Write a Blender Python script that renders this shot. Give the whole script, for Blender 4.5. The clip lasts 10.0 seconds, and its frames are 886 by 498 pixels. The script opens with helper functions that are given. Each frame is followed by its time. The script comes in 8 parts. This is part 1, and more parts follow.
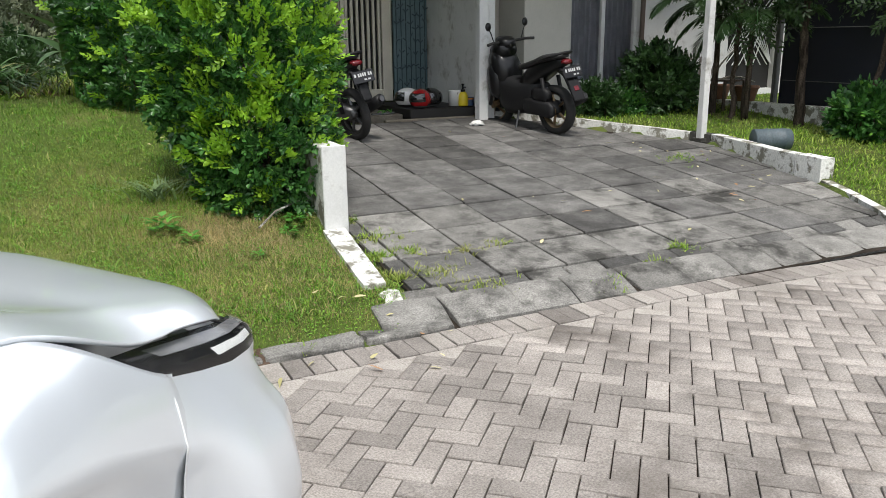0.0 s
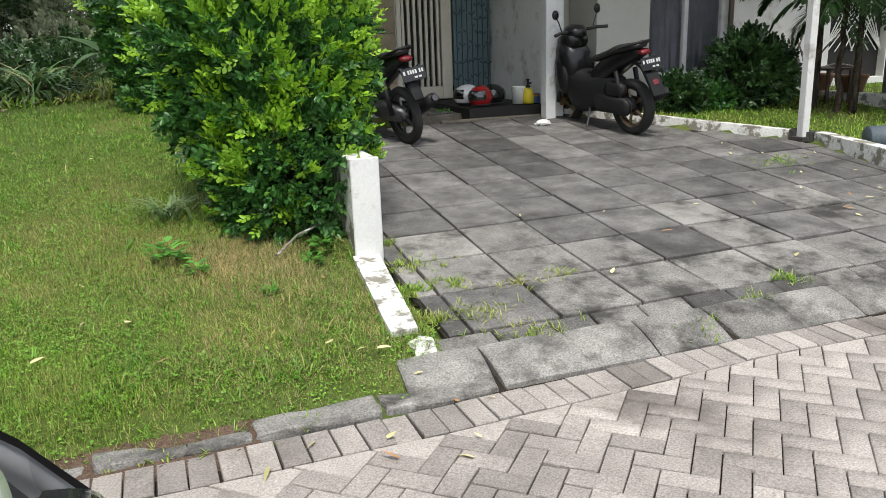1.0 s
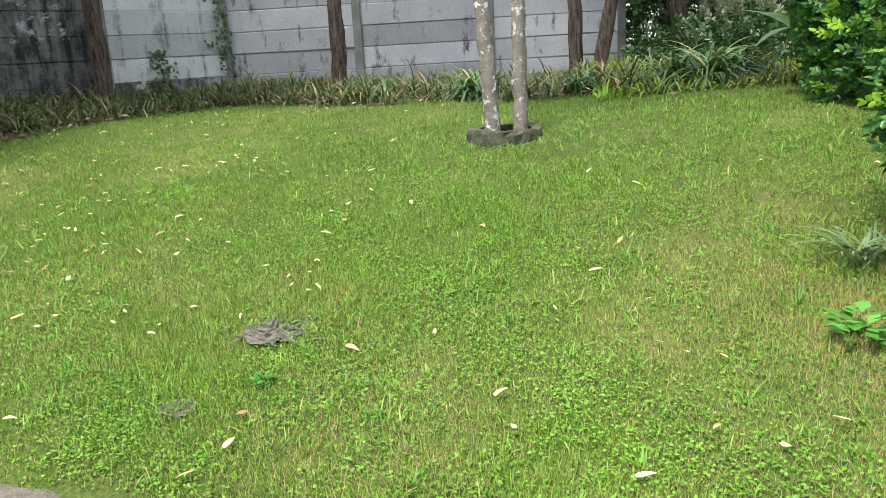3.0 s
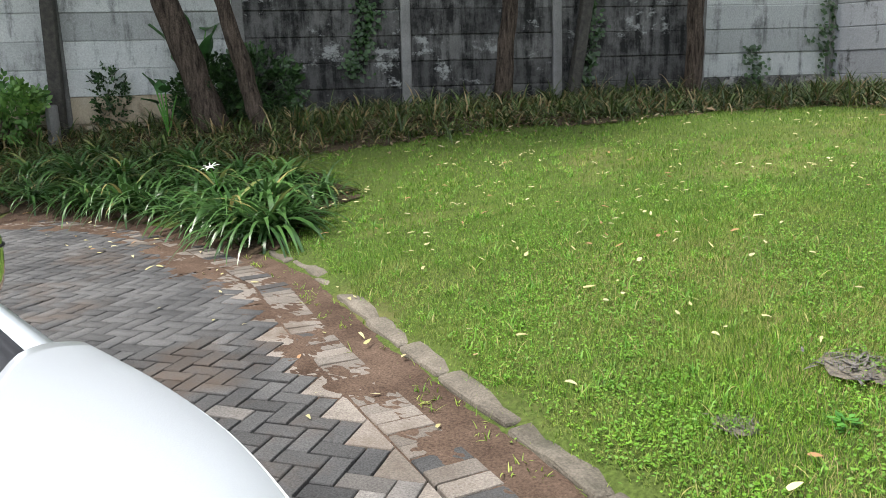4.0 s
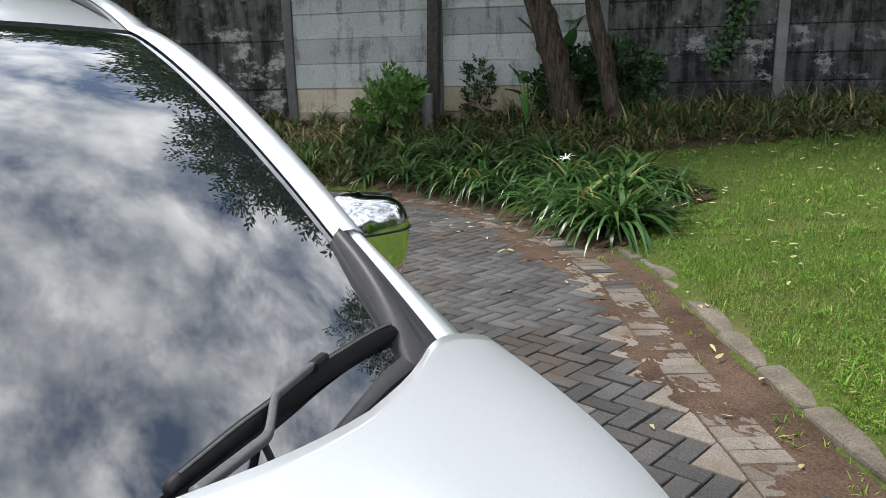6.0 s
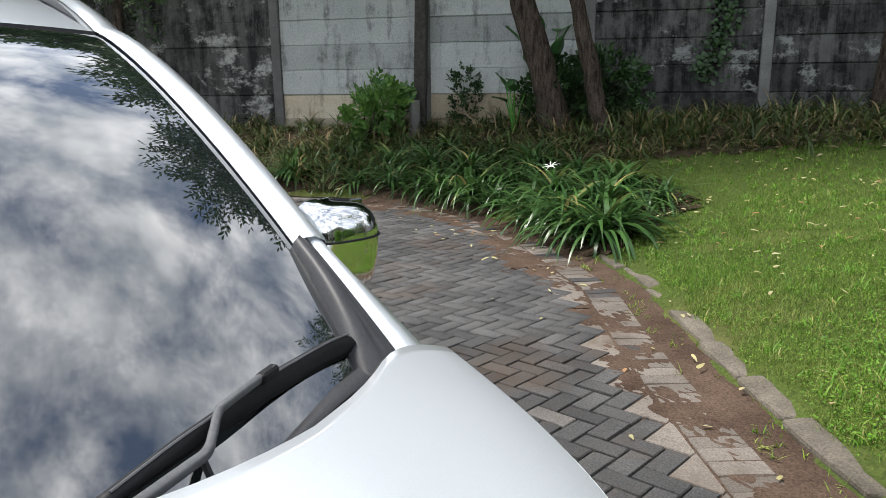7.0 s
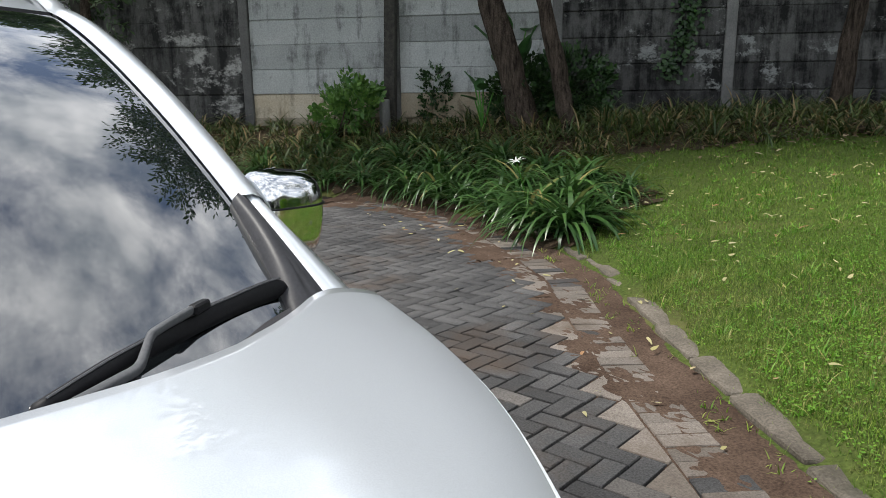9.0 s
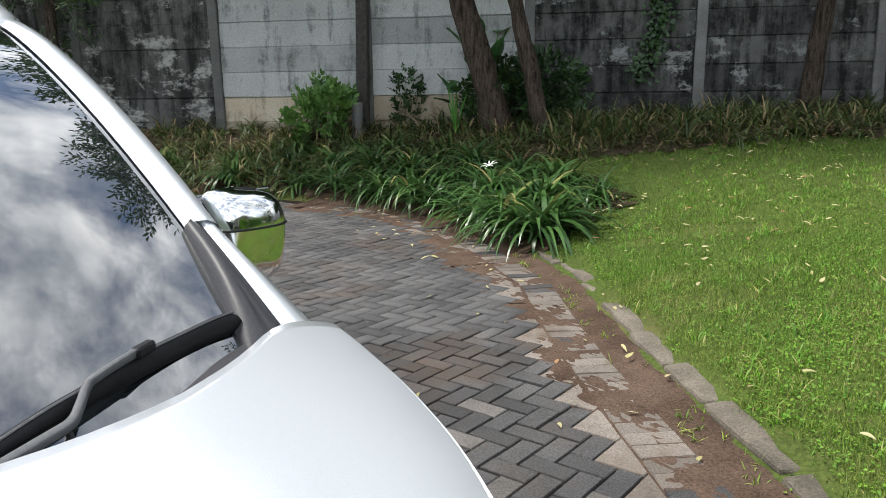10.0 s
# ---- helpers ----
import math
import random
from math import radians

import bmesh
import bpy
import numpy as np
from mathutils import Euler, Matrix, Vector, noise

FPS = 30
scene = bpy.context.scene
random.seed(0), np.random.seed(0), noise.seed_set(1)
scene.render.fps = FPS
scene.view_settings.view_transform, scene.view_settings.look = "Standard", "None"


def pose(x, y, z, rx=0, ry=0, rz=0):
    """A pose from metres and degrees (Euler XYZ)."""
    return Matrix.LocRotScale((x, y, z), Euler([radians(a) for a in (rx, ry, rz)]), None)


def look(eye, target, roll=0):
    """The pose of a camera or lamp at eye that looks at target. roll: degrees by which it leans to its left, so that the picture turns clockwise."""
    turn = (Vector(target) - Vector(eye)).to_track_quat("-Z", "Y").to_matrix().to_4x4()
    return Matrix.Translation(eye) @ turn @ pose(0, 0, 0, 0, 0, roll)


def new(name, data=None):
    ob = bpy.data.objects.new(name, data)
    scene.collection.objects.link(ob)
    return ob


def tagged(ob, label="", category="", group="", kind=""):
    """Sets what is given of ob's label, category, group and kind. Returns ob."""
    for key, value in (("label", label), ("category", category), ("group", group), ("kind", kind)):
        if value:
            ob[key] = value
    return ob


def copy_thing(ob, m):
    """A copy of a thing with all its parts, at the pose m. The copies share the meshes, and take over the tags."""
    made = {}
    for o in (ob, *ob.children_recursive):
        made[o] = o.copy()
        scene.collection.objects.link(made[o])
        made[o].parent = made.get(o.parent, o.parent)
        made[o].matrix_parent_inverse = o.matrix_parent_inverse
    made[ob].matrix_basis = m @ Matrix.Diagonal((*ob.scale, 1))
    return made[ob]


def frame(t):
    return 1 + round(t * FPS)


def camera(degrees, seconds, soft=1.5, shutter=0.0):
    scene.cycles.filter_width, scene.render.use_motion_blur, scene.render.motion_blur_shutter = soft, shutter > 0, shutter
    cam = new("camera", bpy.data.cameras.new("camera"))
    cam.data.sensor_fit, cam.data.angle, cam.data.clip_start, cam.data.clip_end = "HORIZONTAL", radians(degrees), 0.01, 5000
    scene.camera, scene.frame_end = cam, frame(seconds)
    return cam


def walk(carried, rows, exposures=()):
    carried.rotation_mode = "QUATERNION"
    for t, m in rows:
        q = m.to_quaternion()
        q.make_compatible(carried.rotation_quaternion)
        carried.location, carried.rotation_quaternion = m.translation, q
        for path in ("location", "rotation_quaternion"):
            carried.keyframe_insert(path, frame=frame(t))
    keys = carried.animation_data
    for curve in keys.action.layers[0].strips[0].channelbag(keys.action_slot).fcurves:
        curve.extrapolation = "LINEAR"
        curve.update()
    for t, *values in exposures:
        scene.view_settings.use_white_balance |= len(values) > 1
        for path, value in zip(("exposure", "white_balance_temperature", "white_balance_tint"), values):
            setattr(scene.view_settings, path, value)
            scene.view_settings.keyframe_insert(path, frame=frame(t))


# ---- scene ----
import collections

cam = camera(59.7, 10.0, 0.4)
PATH = [
    (0, (2.061, 4.034, 1.42), (3.4, 5.43, 0.912), -0.6),
    (0.3, (2.303, 4.142, 1.389), (3.63, 5.549, 0.878), -1.1),
    (0.5, (2.459, 4.24, 1.395), (3.753, 5.675, 0.881), -1.3),
    (0.7, (2.586, 4.319, 1.403), (3.834, 5.795, 0.889), -1.9),
    (1, (2.748, 4.544, 1.411), (3.938, 6.065, 0.891), -2.0),
    (1.5, (2.989, 4.918, 1.385), (4.004, 6.561, 0.866), -2.2),
    (2, (3.105, 5.345, 1.351), (3.837, 7.134, 0.836), -2.9),
    (2.5, (3.082, 5.666, 1.378), (3.476, 7.559, 0.866), -3.2),
    (2.7, (3.075, 5.797, 1.383), (3.225, 7.726, 0.878), -3.4),
    (3.8, (2.744, 6.142, 1.284), (1.466, 7.619, 0.854), -1.8),
    (3.9, (2.742, 6.141, 1.289), (1.376, 7.539, 0.864), -1.6),
    (4, (2.739, 6.146, 1.291), (1.289, 7.455, 0.864), -1.7),
    (4.2, (2.726, 6.173, 1.287), (1.135, 7.31, 0.869), -1.4),
    (4.5, (2.698, 6.206, 1.276), (0.951, 7.086, 0.854), -1.8),
    (5, (2.649, 6.163, 1.295), (0.795, 6.785, 0.875), -1.8),
    (5.2, (2.616, 6.15, 1.286), (0.747, 6.727, 0.869), -1.7),
    (6.3, (2.61, 6.096, 1.303), (0.743, 6.674, 0.877), -0.9),
    (6.5, (2.598, 6.117, 1.295), (0.73, 6.697, 0.88), -0.6),
    (7, (2.597, 6.145, 1.295), (0.735, 6.751, 0.886), -0.5),
    (7.5, (2.604, 6.148, 1.286), (0.752, 6.785, 0.881), -0.5),
    (8, (2.662, 6.147, 1.262), (0.813, 6.795, 0.862), -0.4),
    (8.5, (2.692, 6.162, 1.241), (0.845, 6.814, 0.839), -0.5),
    (9, (2.708, 6.18, 1.241), (0.865, 6.846, 0.838), -0.6),
    (9.5, (2.693, 6.204, 1.244), (0.861, 6.899, 0.841), -0.7),
    (10, (2.659, 6.215, 1.267), (0.839, 6.94, 0.865), -0.8),
]
walk(cam, [(t, look(eye, target, roll)) for t, eye, target, roll in PATH], [(0.0, 0.22), (0.5, 0.12), (1.0, 0.36), (2.0, 0.82), (2.5, 0.98), (4.0, 0.78), (4.5, 0.28), (5.0, 0.16), (6.5, 0.3), (7.5, 0.3), (8.0, 0.2), (9.0, 0.0), (9.5, 0.06), (10.0, 0.38)])

# ---- world, sun, exposure ----
world = bpy.data.worlds.new("sky")
scene.world = world
world.use_nodes = True
wn, wl = world.node_tree.nodes, world.node_tree.links
wn.clear()
w_out = wn.new("ShaderNodeOutputWorld")
w_bg = wn.new("ShaderNodeBackground")
w_sky = wn.new("ShaderNodeTexSky")
w_sky.sky_type, w_sky.sun_disc = "NISHITA", False
SUN_EL, SUN_AZ = radians(64), radians(215)
w_sky.sun_elevation, w_sky.sun_rotation = SUN_EL, SUN_AZ
w_tc = wn.new("ShaderNodeTexCoord")
w_map = wn.new("ShaderNodeMapping")
w_map.inputs["Scale"].default_value = (1.0, 1.0, 1.35)
w_n1 = wn.new("ShaderNodeTexNoise")
w_n1.inputs["Scale"].default_value, w_n1.inputs["Detail"].default_value = 4.8, 12.0
w_n1.inputs["Roughness"].default_value, w_n1.inputs["Distortion"].default_value = 0.62, 0.2
w_rmp = wn.new("ShaderNodeValToRGB")
w_rmp.color_ramp.elements[0].position, w_rmp.color_ramp.elements[1].position = 0.32, 0.56
w_n2 = wn.new("ShaderNodeTexNoise")
w_n2.inputs["Scale"].default_value, w_n2.inputs["Detail"].default_value = 9.0, 9.0
w_cr = wn.new("ShaderNodeValToRGB")
w_cr.color_ramp.elements[0].position, w_cr.color_ramp.elements[1].position = 0.3, 0.72
w_cr.color_ramp.elements[0].color, w_cr.color_ramp.elements[1].color = (5.2, 5.9, 6.8, 1), (17.5, 17.6, 17.8, 1)
w_mix = wn.new("ShaderNodeMix")
w_mix.data_type = "RGBA"
wl.new(w_tc.outputs["Generated"], w_map.inputs["Vector"])
wl.new(w_map.outputs["Vector"], w_n1.inputs["Vector"])
wl.new(w_map.outputs["Vector"], w_n2.inputs["Vector"])
wl.new(w_n1.outputs["Fac"], w_rmp.inputs["Fac"])
wl.new(w_n2.outputs["Fac"], w_cr.inputs["Fac"])
wl.new(w_rmp.outputs["Color"], w_mix.inputs["Factor"])
wl.new(w_sky.outputs["Color"], w_mix.inputs["A"])
wl.new(w_cr.outputs["Color"], w_mix.inputs["B"])
wl.new(w_mix.outputs["Result"], w_bg.inputs["Color"])
w_bg.inputs["Strength"].default_value = 0.118
wl.new(w_bg.outputs["Background"], w_out.inputs["Surface"])

sun = new("sun", bpy.data.lights.new("sun", "SUN"))
sun.data.energy, sun.data.angle, sun.data.color = 3.2, radians(12), (1.0, 0.955, 0.89)
_sd = Vector((math.sin(SUN_AZ) * math.cos(SUN_EL), math.cos(SUN_AZ) * math.cos(SUN_EL), math.sin(SUN_EL)))
sun.matrix_basis = look(_sd * 50, (0, 0, 0))

# ---- frames of the plan ----
DRIVE = Matrix.Translation((5.39, 6.99, 0)) @ pose(0, 0, 0, 0, 0, -18.35)      # driveway and house: u across, v inwards
CAR = Matrix.Translation((1.799, 5.718, 0)) @ pose(0, 0, 0, 0, 0, 15.0)        # car: x forwards, y to its left
EDGE = [(22, -0.6), (18, 1.2), (14, 3.0), (10, 4.75), (7.85, 5.65), (6.03, 6.36), (4.36, 6.82), (2.99, 7.26), (1.14, 7.83), (-0.27, 8.23), (-0.88, 8.43),
        (-1.68, 8.72), (-3.15, 8.92), (-4.4, 8.8), (-5.5, 8.55), (-6.8, 7.9), (-7.6, 6.5), (-8.8, 4.0), (-11, -1), (-13, -6), (-17, -14)]
EDGE_A = np.array(EDGE, float)


def edge_dist(x, y):
    """Signed distance to the road's edge: positive on the garden side. Also the index of the nearest stretch."""
    x, y = np.asarray(x, float), np.asarray(y, float)
    best, sign = np.full(x.shape, 1e9), np.ones(x.shape)
    for (ax, ay), (bx, by) in zip(EDGE_A[:-1], EDGE_A[1:]):
        dx, dy = bx - ax, by - ay
        k = np.clip(((x - ax) * dx + (y - ay) * dy) / (dx * dx + dy * dy), 0, 1)
        px, py = x - ax - k * dx, y - ay - k * dy
        d = np.hypot(px, py)
        cr = dx * py - dy * px
        near = d < best - 1e-9
        best = np.where(near, d, best)
        sign = np.where(near, np.where(cr < 0, 1.0, -1.0), sign)
    return best * sign


def smooth(a, b, x):
    k = np.clip((x - a) / (b - a), 0, 1)
    return k * k * (3 - 2 * k)


_DI = np.array(DRIVE.inverted())


def drive_uv(x, y):
    return _DI[0, 0] * x + _DI[0, 1] * y + _DI[0, 3], _DI[1, 0] * x + _DI[1, 1] * y + _DI[1, 3]


def drive_z(u, v):
    return np.where(v < 0, 0.088 + 0.2 * np.maximum(v, -0.43), 0.088 + 0.1 * np.minimum(v, 4.9)) + 0.008 * u


def kerb_u(v):
    """The line of the driveway's right-hand kerb."""
    return np.interp(v, [-0.5, -0.03, 0.87, 2.57, 3.64, 4.9], [3.2, 3.38, 3.74, 4.03, 3.26, 2.45])


def ground_z(x, y):
    x, y = np.asarray(x, float), np.asarray(y, float)
    d = edge_dist(x, y)
    left = smooth(-2.5, -6.0, x)
    slope = (0.13 + 0.012 * smooth(2.5, 4.2, x)) * (1 - left) + 0.25 * left
    cap = 5.4 * (1 - left) + 2.9 * left
    lawn = 0.055 * smooth(0.12, 0.5, d) - 0.012 + slope * np.minimum(d, cap) + 0.03 * np.clip(d - cap, 0, 5)
    lawn = lawn + 0.018 * np.sin(1.3 * x + 0.7 * y) * np.sin(0.9 * y - 0.4 * x) * smooth(0.3, 2, d)
    u, v = drive_uv(x, y)
    ku = kerb_u(v)
    garden = drive_z(u, np.maximum(v, -0.2)) + 0.03
    w = smooth(2.0, 3.0, u) * smooth(-0.6, 0.2, v) * (1 - smooth(11, 16, u))
    lawn = lawn * (1 - w) + garden * w
    edge_top = drive_z(u, v) + 0.005
    near_strip = smooth(-1.15, -0.95, u) * (1 - smooth(-0.6, -0.5, u)) * smooth(-0.45, -0.2, v) * (1 - smooth(1.05, 1.25, v))
    lawn = lawn * (1 - near_strip) + np.minimum(lawn, edge_top) * near_strip
    on_drive = (u > -0.66) & (u < ku) & (v > -0.5) & (v < 9)
    z = np.where(on_drive, np.minimum(lawn, drive_z(u, v) - 0.07), lawn)
    return np.where(d < 0.0, -0.045, z)


def gz(x, y):
    return float(ground_z(np.array([x]), np.array([y]))[0])


# ---- materials ----
def nodes_of(name):
    m = bpy.data.materials.new(name)
    m.use_nodes = True
    nt = m.node_tree
    return m, nt.nodes, nt.links, nt.nodes["Principled BSDF"]


def noise_node(n, l, scale, detail=6.0, rough=0.6, coord=None, stretch=None):
    tex = n.new("ShaderNodeTexNoise")
    tex.inputs["Scale"].default_value, tex.inputs["Detail"].default_value, tex.inputs["Roughness"].default_value = scale, detail, rough
    if coord is None:
        coord = n.new("ShaderNodeNewGeometry").outputs["Position"]
    if stretch:
        mp = n.new("ShaderNodeMapping")
        mp.inputs["Scale"].default_value = stretch
        l.new(coord, mp.inputs["Vector"])
        coord = mp.outputs["Vector"]
    l.new(coord, tex.inputs["Vector"])
    return tex


def ramp(n, l, fac, stops):
    r = n.new("ShaderNodeValToRGB")
    e = r.color_ramp.elements
    while len(e) < len(stops):
        e.new(0.5)
    for s, (p, c) in zip(e, stops):
        s.position, s.color = p, (*c, 1)
    l.new(fac, r.inputs["Fac"])
    return r


def mixc(n, l, fac, a, b, mode="MIX"):
    m = n.new("ShaderNodeMix")
    m.data_type, m.blend_type = "RGBA", mode
    for key, v in (("Factor", fac), ("A", a), ("B", b)):
        if isinstance(v, bpy.types.NodeSocket):
            l.new(v, m.inputs[key])
        elif key == "Factor":
            m.inputs[key].default_value = v
        else:
            m.inputs[key].default_value = (*v, 1)
    return m.outputs["Result"]


def surface(name, lo, hi, scale=6.0, fine=80.0, rough=0.7, bump=0.15, depth=0.004, metal=0.0, coat=0.0, vary=0.0, island=0.0, stain=None, stain_scale=1.2,
            stain_at=(0.5, 0.7), spec=0.5, stretch=None, grain_span=(0.72, 1.2)):
    """Two scales of noise between two colours, stains of a third, and a fine relief."""
    m, n, l, b = nodes_of(name)
    big = noise_node(n, l, scale, 5, 0.6, None, stretch)
    small = noise_node(n, l, fine, 4, 0.65)
    col = ramp(n, l, big.outputs["Fac"], [(0.3, lo), (0.7, hi)]).outputs["Color"]
    grain = ramp(n, l, small.outputs["Fac"], [(0.3, (grain_span[0],) * 3), (0.7, (grain_span[1],) * 3)]).outputs["Color"]
    col = mixc(n, l, 0.8, col, grain, "MULTIPLY")
    if stain:
        st = noise_node(n, l, stain_scale, 7, 0.68)
        fac = ramp(n, l, st.outputs["Fac"], [(stain_at[0], (0, 0, 0)), (stain_at[1], (1, 1, 1))]).outputs["Color"]
        col = mixc(n, l, fac, col, stain)
    for amount, src in ((vary, "obj"), (island, "isl")):
        if amount:
            r = n.new("ShaderNodeObjectInfo").outputs["Random"] if src == "obj" else n.new("ShaderNodeNewGeometry").outputs["Random Per Island"]
            v = ramp(n, l, r, [(0.0, (1 - amount,) * 3), (1.0, (1 + amount,) * 3)]).outputs["Color"]
            col = mixc(n, l, 1.0, col, v, "MULTIPLY")
    l.new(col, b.inputs["Base Color"])
    rr = n.new("ShaderNodeMapRange")
    rr.inputs["To Min"].default_value, rr.inputs["To Max"].default_value = max(rough - 0.12, 0.02), min(rough + 0.12, 1)
    l.new(big.outputs["Fac"], rr.inputs["Value"])
    l.new(rr.outputs["Result"], b.inputs["Roughness"])
    b.inputs["Metallic"].default_value, b.inputs["Coat Weight"].default_value, b.inputs["Specular IOR Level"].default_value = metal, coat, spec
    if bump:
        bp = n.new("ShaderNodeBump")
        bp.inputs["Strength"].default_value, bp.inputs["Distance"].default_value = bump, depth
        l.new(small.outputs["Fac"], bp.inputs["Height"])
        l.new(bp.outputs["Normal"], b.inputs["Normal"])
    return m


def plain(name, col, rough=0.5, metal=0.0, coat=0.0, spec=0.5, fine=60.0, amount=0.1):
    lo, hi = tuple(c * (1 - amount) for c in col), tuple(c * (1 + amount) for c in col)
    return surface(name, lo, hi, 3.0, fine, rough, 0.04, 0.001, metal, coat, spec=spec, grain_span=(0.93, 1.05))


def leafy(name, dark, light, young=None, young_at=0.8, rough=0.5, trans=0.25):
    """Leaves: each one its own shade, some of them young and bright, light shining through."""
    m, n, l, b = nodes_of(name)
    rnd = n.new("ShaderNodeNewGeometry").outputs["Random Per Island"]
    col = ramp(n, l, rnd, [(0.0, dark), (young_at - 0.02 if young else 1.0, light)] + ([(young_at + 0.02, young)] if young else [])).outputs["Color"]
    big = noise_node(n, l, 2.5, 3)
    sh = ramp(n, l, big.outputs["Fac"], [(0.3, (0.75, 0.78, 0.75)), (0.7, (1.25, 1.2, 1.1))]).outputs["Color"]
    col = mixc(n, l, 1.0, col, sh, "MULTIPLY")
    l.new(col, b.inputs["Base Color"])
    b.inputs["Roughness"].default_value = rough
    tr = n.new("ShaderNodeBsdfTranslucent")
    l.new(col, tr.inputs["Color"])
    mx = n.new("ShaderNodeMixShader")
    mx.inputs["Fac"].default_value = trans
    l.new(b.outputs["BSDF"], mx.inputs[1])
    l.new(tr.outputs["BSDF"], mx.inputs[2])
    l.new(mx.outputs["Shader"], n["Material Output"].inputs["Surface"])
    return m


MT = {}
MT["soil"] = surface("soil_and_turf", (0.066, 0.088, 0.022), (0.088, 0.128, 0.026), 0.9, 45, 0.95, 0.6, 0.02, stain=(0.17, 0.155, 0.06), stain_scale=0.8, stain_at=(0.52, 0.74), grain_span=(0.4, 1.4), spec=0.15)
MT["dirt"] = surface("reddish_dirt", (0.075, 0.05, 0.037), (0.155, 0.108, 0.08), 3, 90, 1.0, 0.9, 0.012, spec=0.05, grain_span=(0.4, 1.5))
MT["paver"] = surface("grey_concrete_paver", (0.235, 0.212, 0.193), (0.36, 0.328, 0.30), 3.0, 120, 0.9, 0.9, 0.006, island=0.2, vary=0.2, stain=(0.115, 0.10, 0.086), stain_scale=1.1, stain_at=(0.54, 0.72), spec=0.2, grain_span=(0.5, 1.45))
MT["paver_brown"] = surface("brownish_concrete_paver", (0.17, 0.147, 0.126), (0.285, 0.252, 0.22), 3.0, 120, 0.9, 0.9, 0.006, vary=0.22, stain=(0.11, 0.085, 0.065), stain_scale=1.5, stain_at=(0.5, 0.7), spec=0.2, grain_span=(0.5, 1.45))
MT["joint"] = surface("dark_joint_sand", (0.02, 0.016, 0.013), (0.04, 0.032, 0.025), 6, 90, 0.95, 0.5, 0.006, spec=0.1)
MT["paver_pale"] = surface("pale_concrete_paver", (0.29, 0.264, 0.237), (0.41, 0.378, 0.345), 2.5, 120, 0.9, 0.8, 0.005, spec=0.2, grain_span=(0.55, 1.4), island=0.12, vary=0.12, stain=(0.16, 0.14, 0.12), stain_scale=2.0, stain_at=(0.55, 0.75))
# darker copies of the paver: tree shade at the bend in colour, some dirt
MT["paver_shaded"] = surface("shaded_grimy_paver", (0.062, 0.062, 0.063), (0.12, 0.117, 0.115), 2.0, 120, 0.9, 0.9, 0.006, island=0.22, vary=0.22, stain=(0.10, 0.075, 0.058), stain_scale=0.9, stain_at=(0.52, 0.72), spec=0.15, grain_span=(0.5, 1.5))
MT["paver_mid"] = surface("half_shaded_paver", (0.12, 0.112, 0.105), (0.205, 0.19, 0.177), 2.4, 120, 0.9, 0.9, 0.006, island=0.26, vary=0.26, stain=(0.10, 0.08, 0.064), stain_scale=1.0, stain_at=(0.53, 0.72), spec=0.18, grain_span=(0.5, 1.45))
MT["slab"] = surface("weathered_concrete_slab", (0.088, 0.086, 0.083), (0.188, 0.182, 0.172), 4.5, 110, 0.92, 1.0, 0.007, spec=0.2, grain_span=(0.35, 1.6), vary=0.38, stain=(0.05, 0.048, 0.045), stain_scale=3.2, stain_at=(0.42, 0.72))
MT["apron"] = surface("weathered_apron_stone", (0.15, 0.145, 0.135), (0.285, 0.275, 0.255), 5.0, 110, 0.92, 1.0, 0.007, spec=0.2, grain_span=(0.4, 1.55), vary=0.25, stain=(0.06, 0.058, 0.053), stain_scale=3.5, stain_at=(0.48, 0.64))
MT["kerb"] = surface("old_concrete_kerb", (0.12, 0.105, 0.083), (0.23, 0.2, 0.163), 5, 100, 0.95, 0.9, 0.008, spec=0.2, grain_span=(0.5, 1.45), vary=0.18, stain=(0.07, 0.07, 0.05), stain_scale=3, stain_at=(0.5, 0.7))
MT["white"] = surface("white_wall_paint", (0.58, 0.58, 0.57), (0.68, 0.68, 0.665), 2, 70, 0.75, 0.3, 0.003, grain_span=(0.88, 1.06), stain=(0.3, 0.285, 0.255), stain_scale=4.5, stain_at=(0.54, 0.72))
MT["worn_white"] = surface("worn_white_paint", (0.62, 0.62, 0.58), (0.78, 0.78, 0.75), 5, 60, 0.8, 0.4, 0.004, stain=(0.2, 0.19, 0.15), stain_scale=7, stain_at=(0.49, 0.57))
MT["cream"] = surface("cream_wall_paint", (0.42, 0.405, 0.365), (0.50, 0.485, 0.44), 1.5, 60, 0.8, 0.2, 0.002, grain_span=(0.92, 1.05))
MT["stain_block"] = surface("mossy_black_concrete", (0.02, 0.02, 0.018), (0.07, 0.065, 0.055), 14, 80, 0.95, 0.6, 0.006)
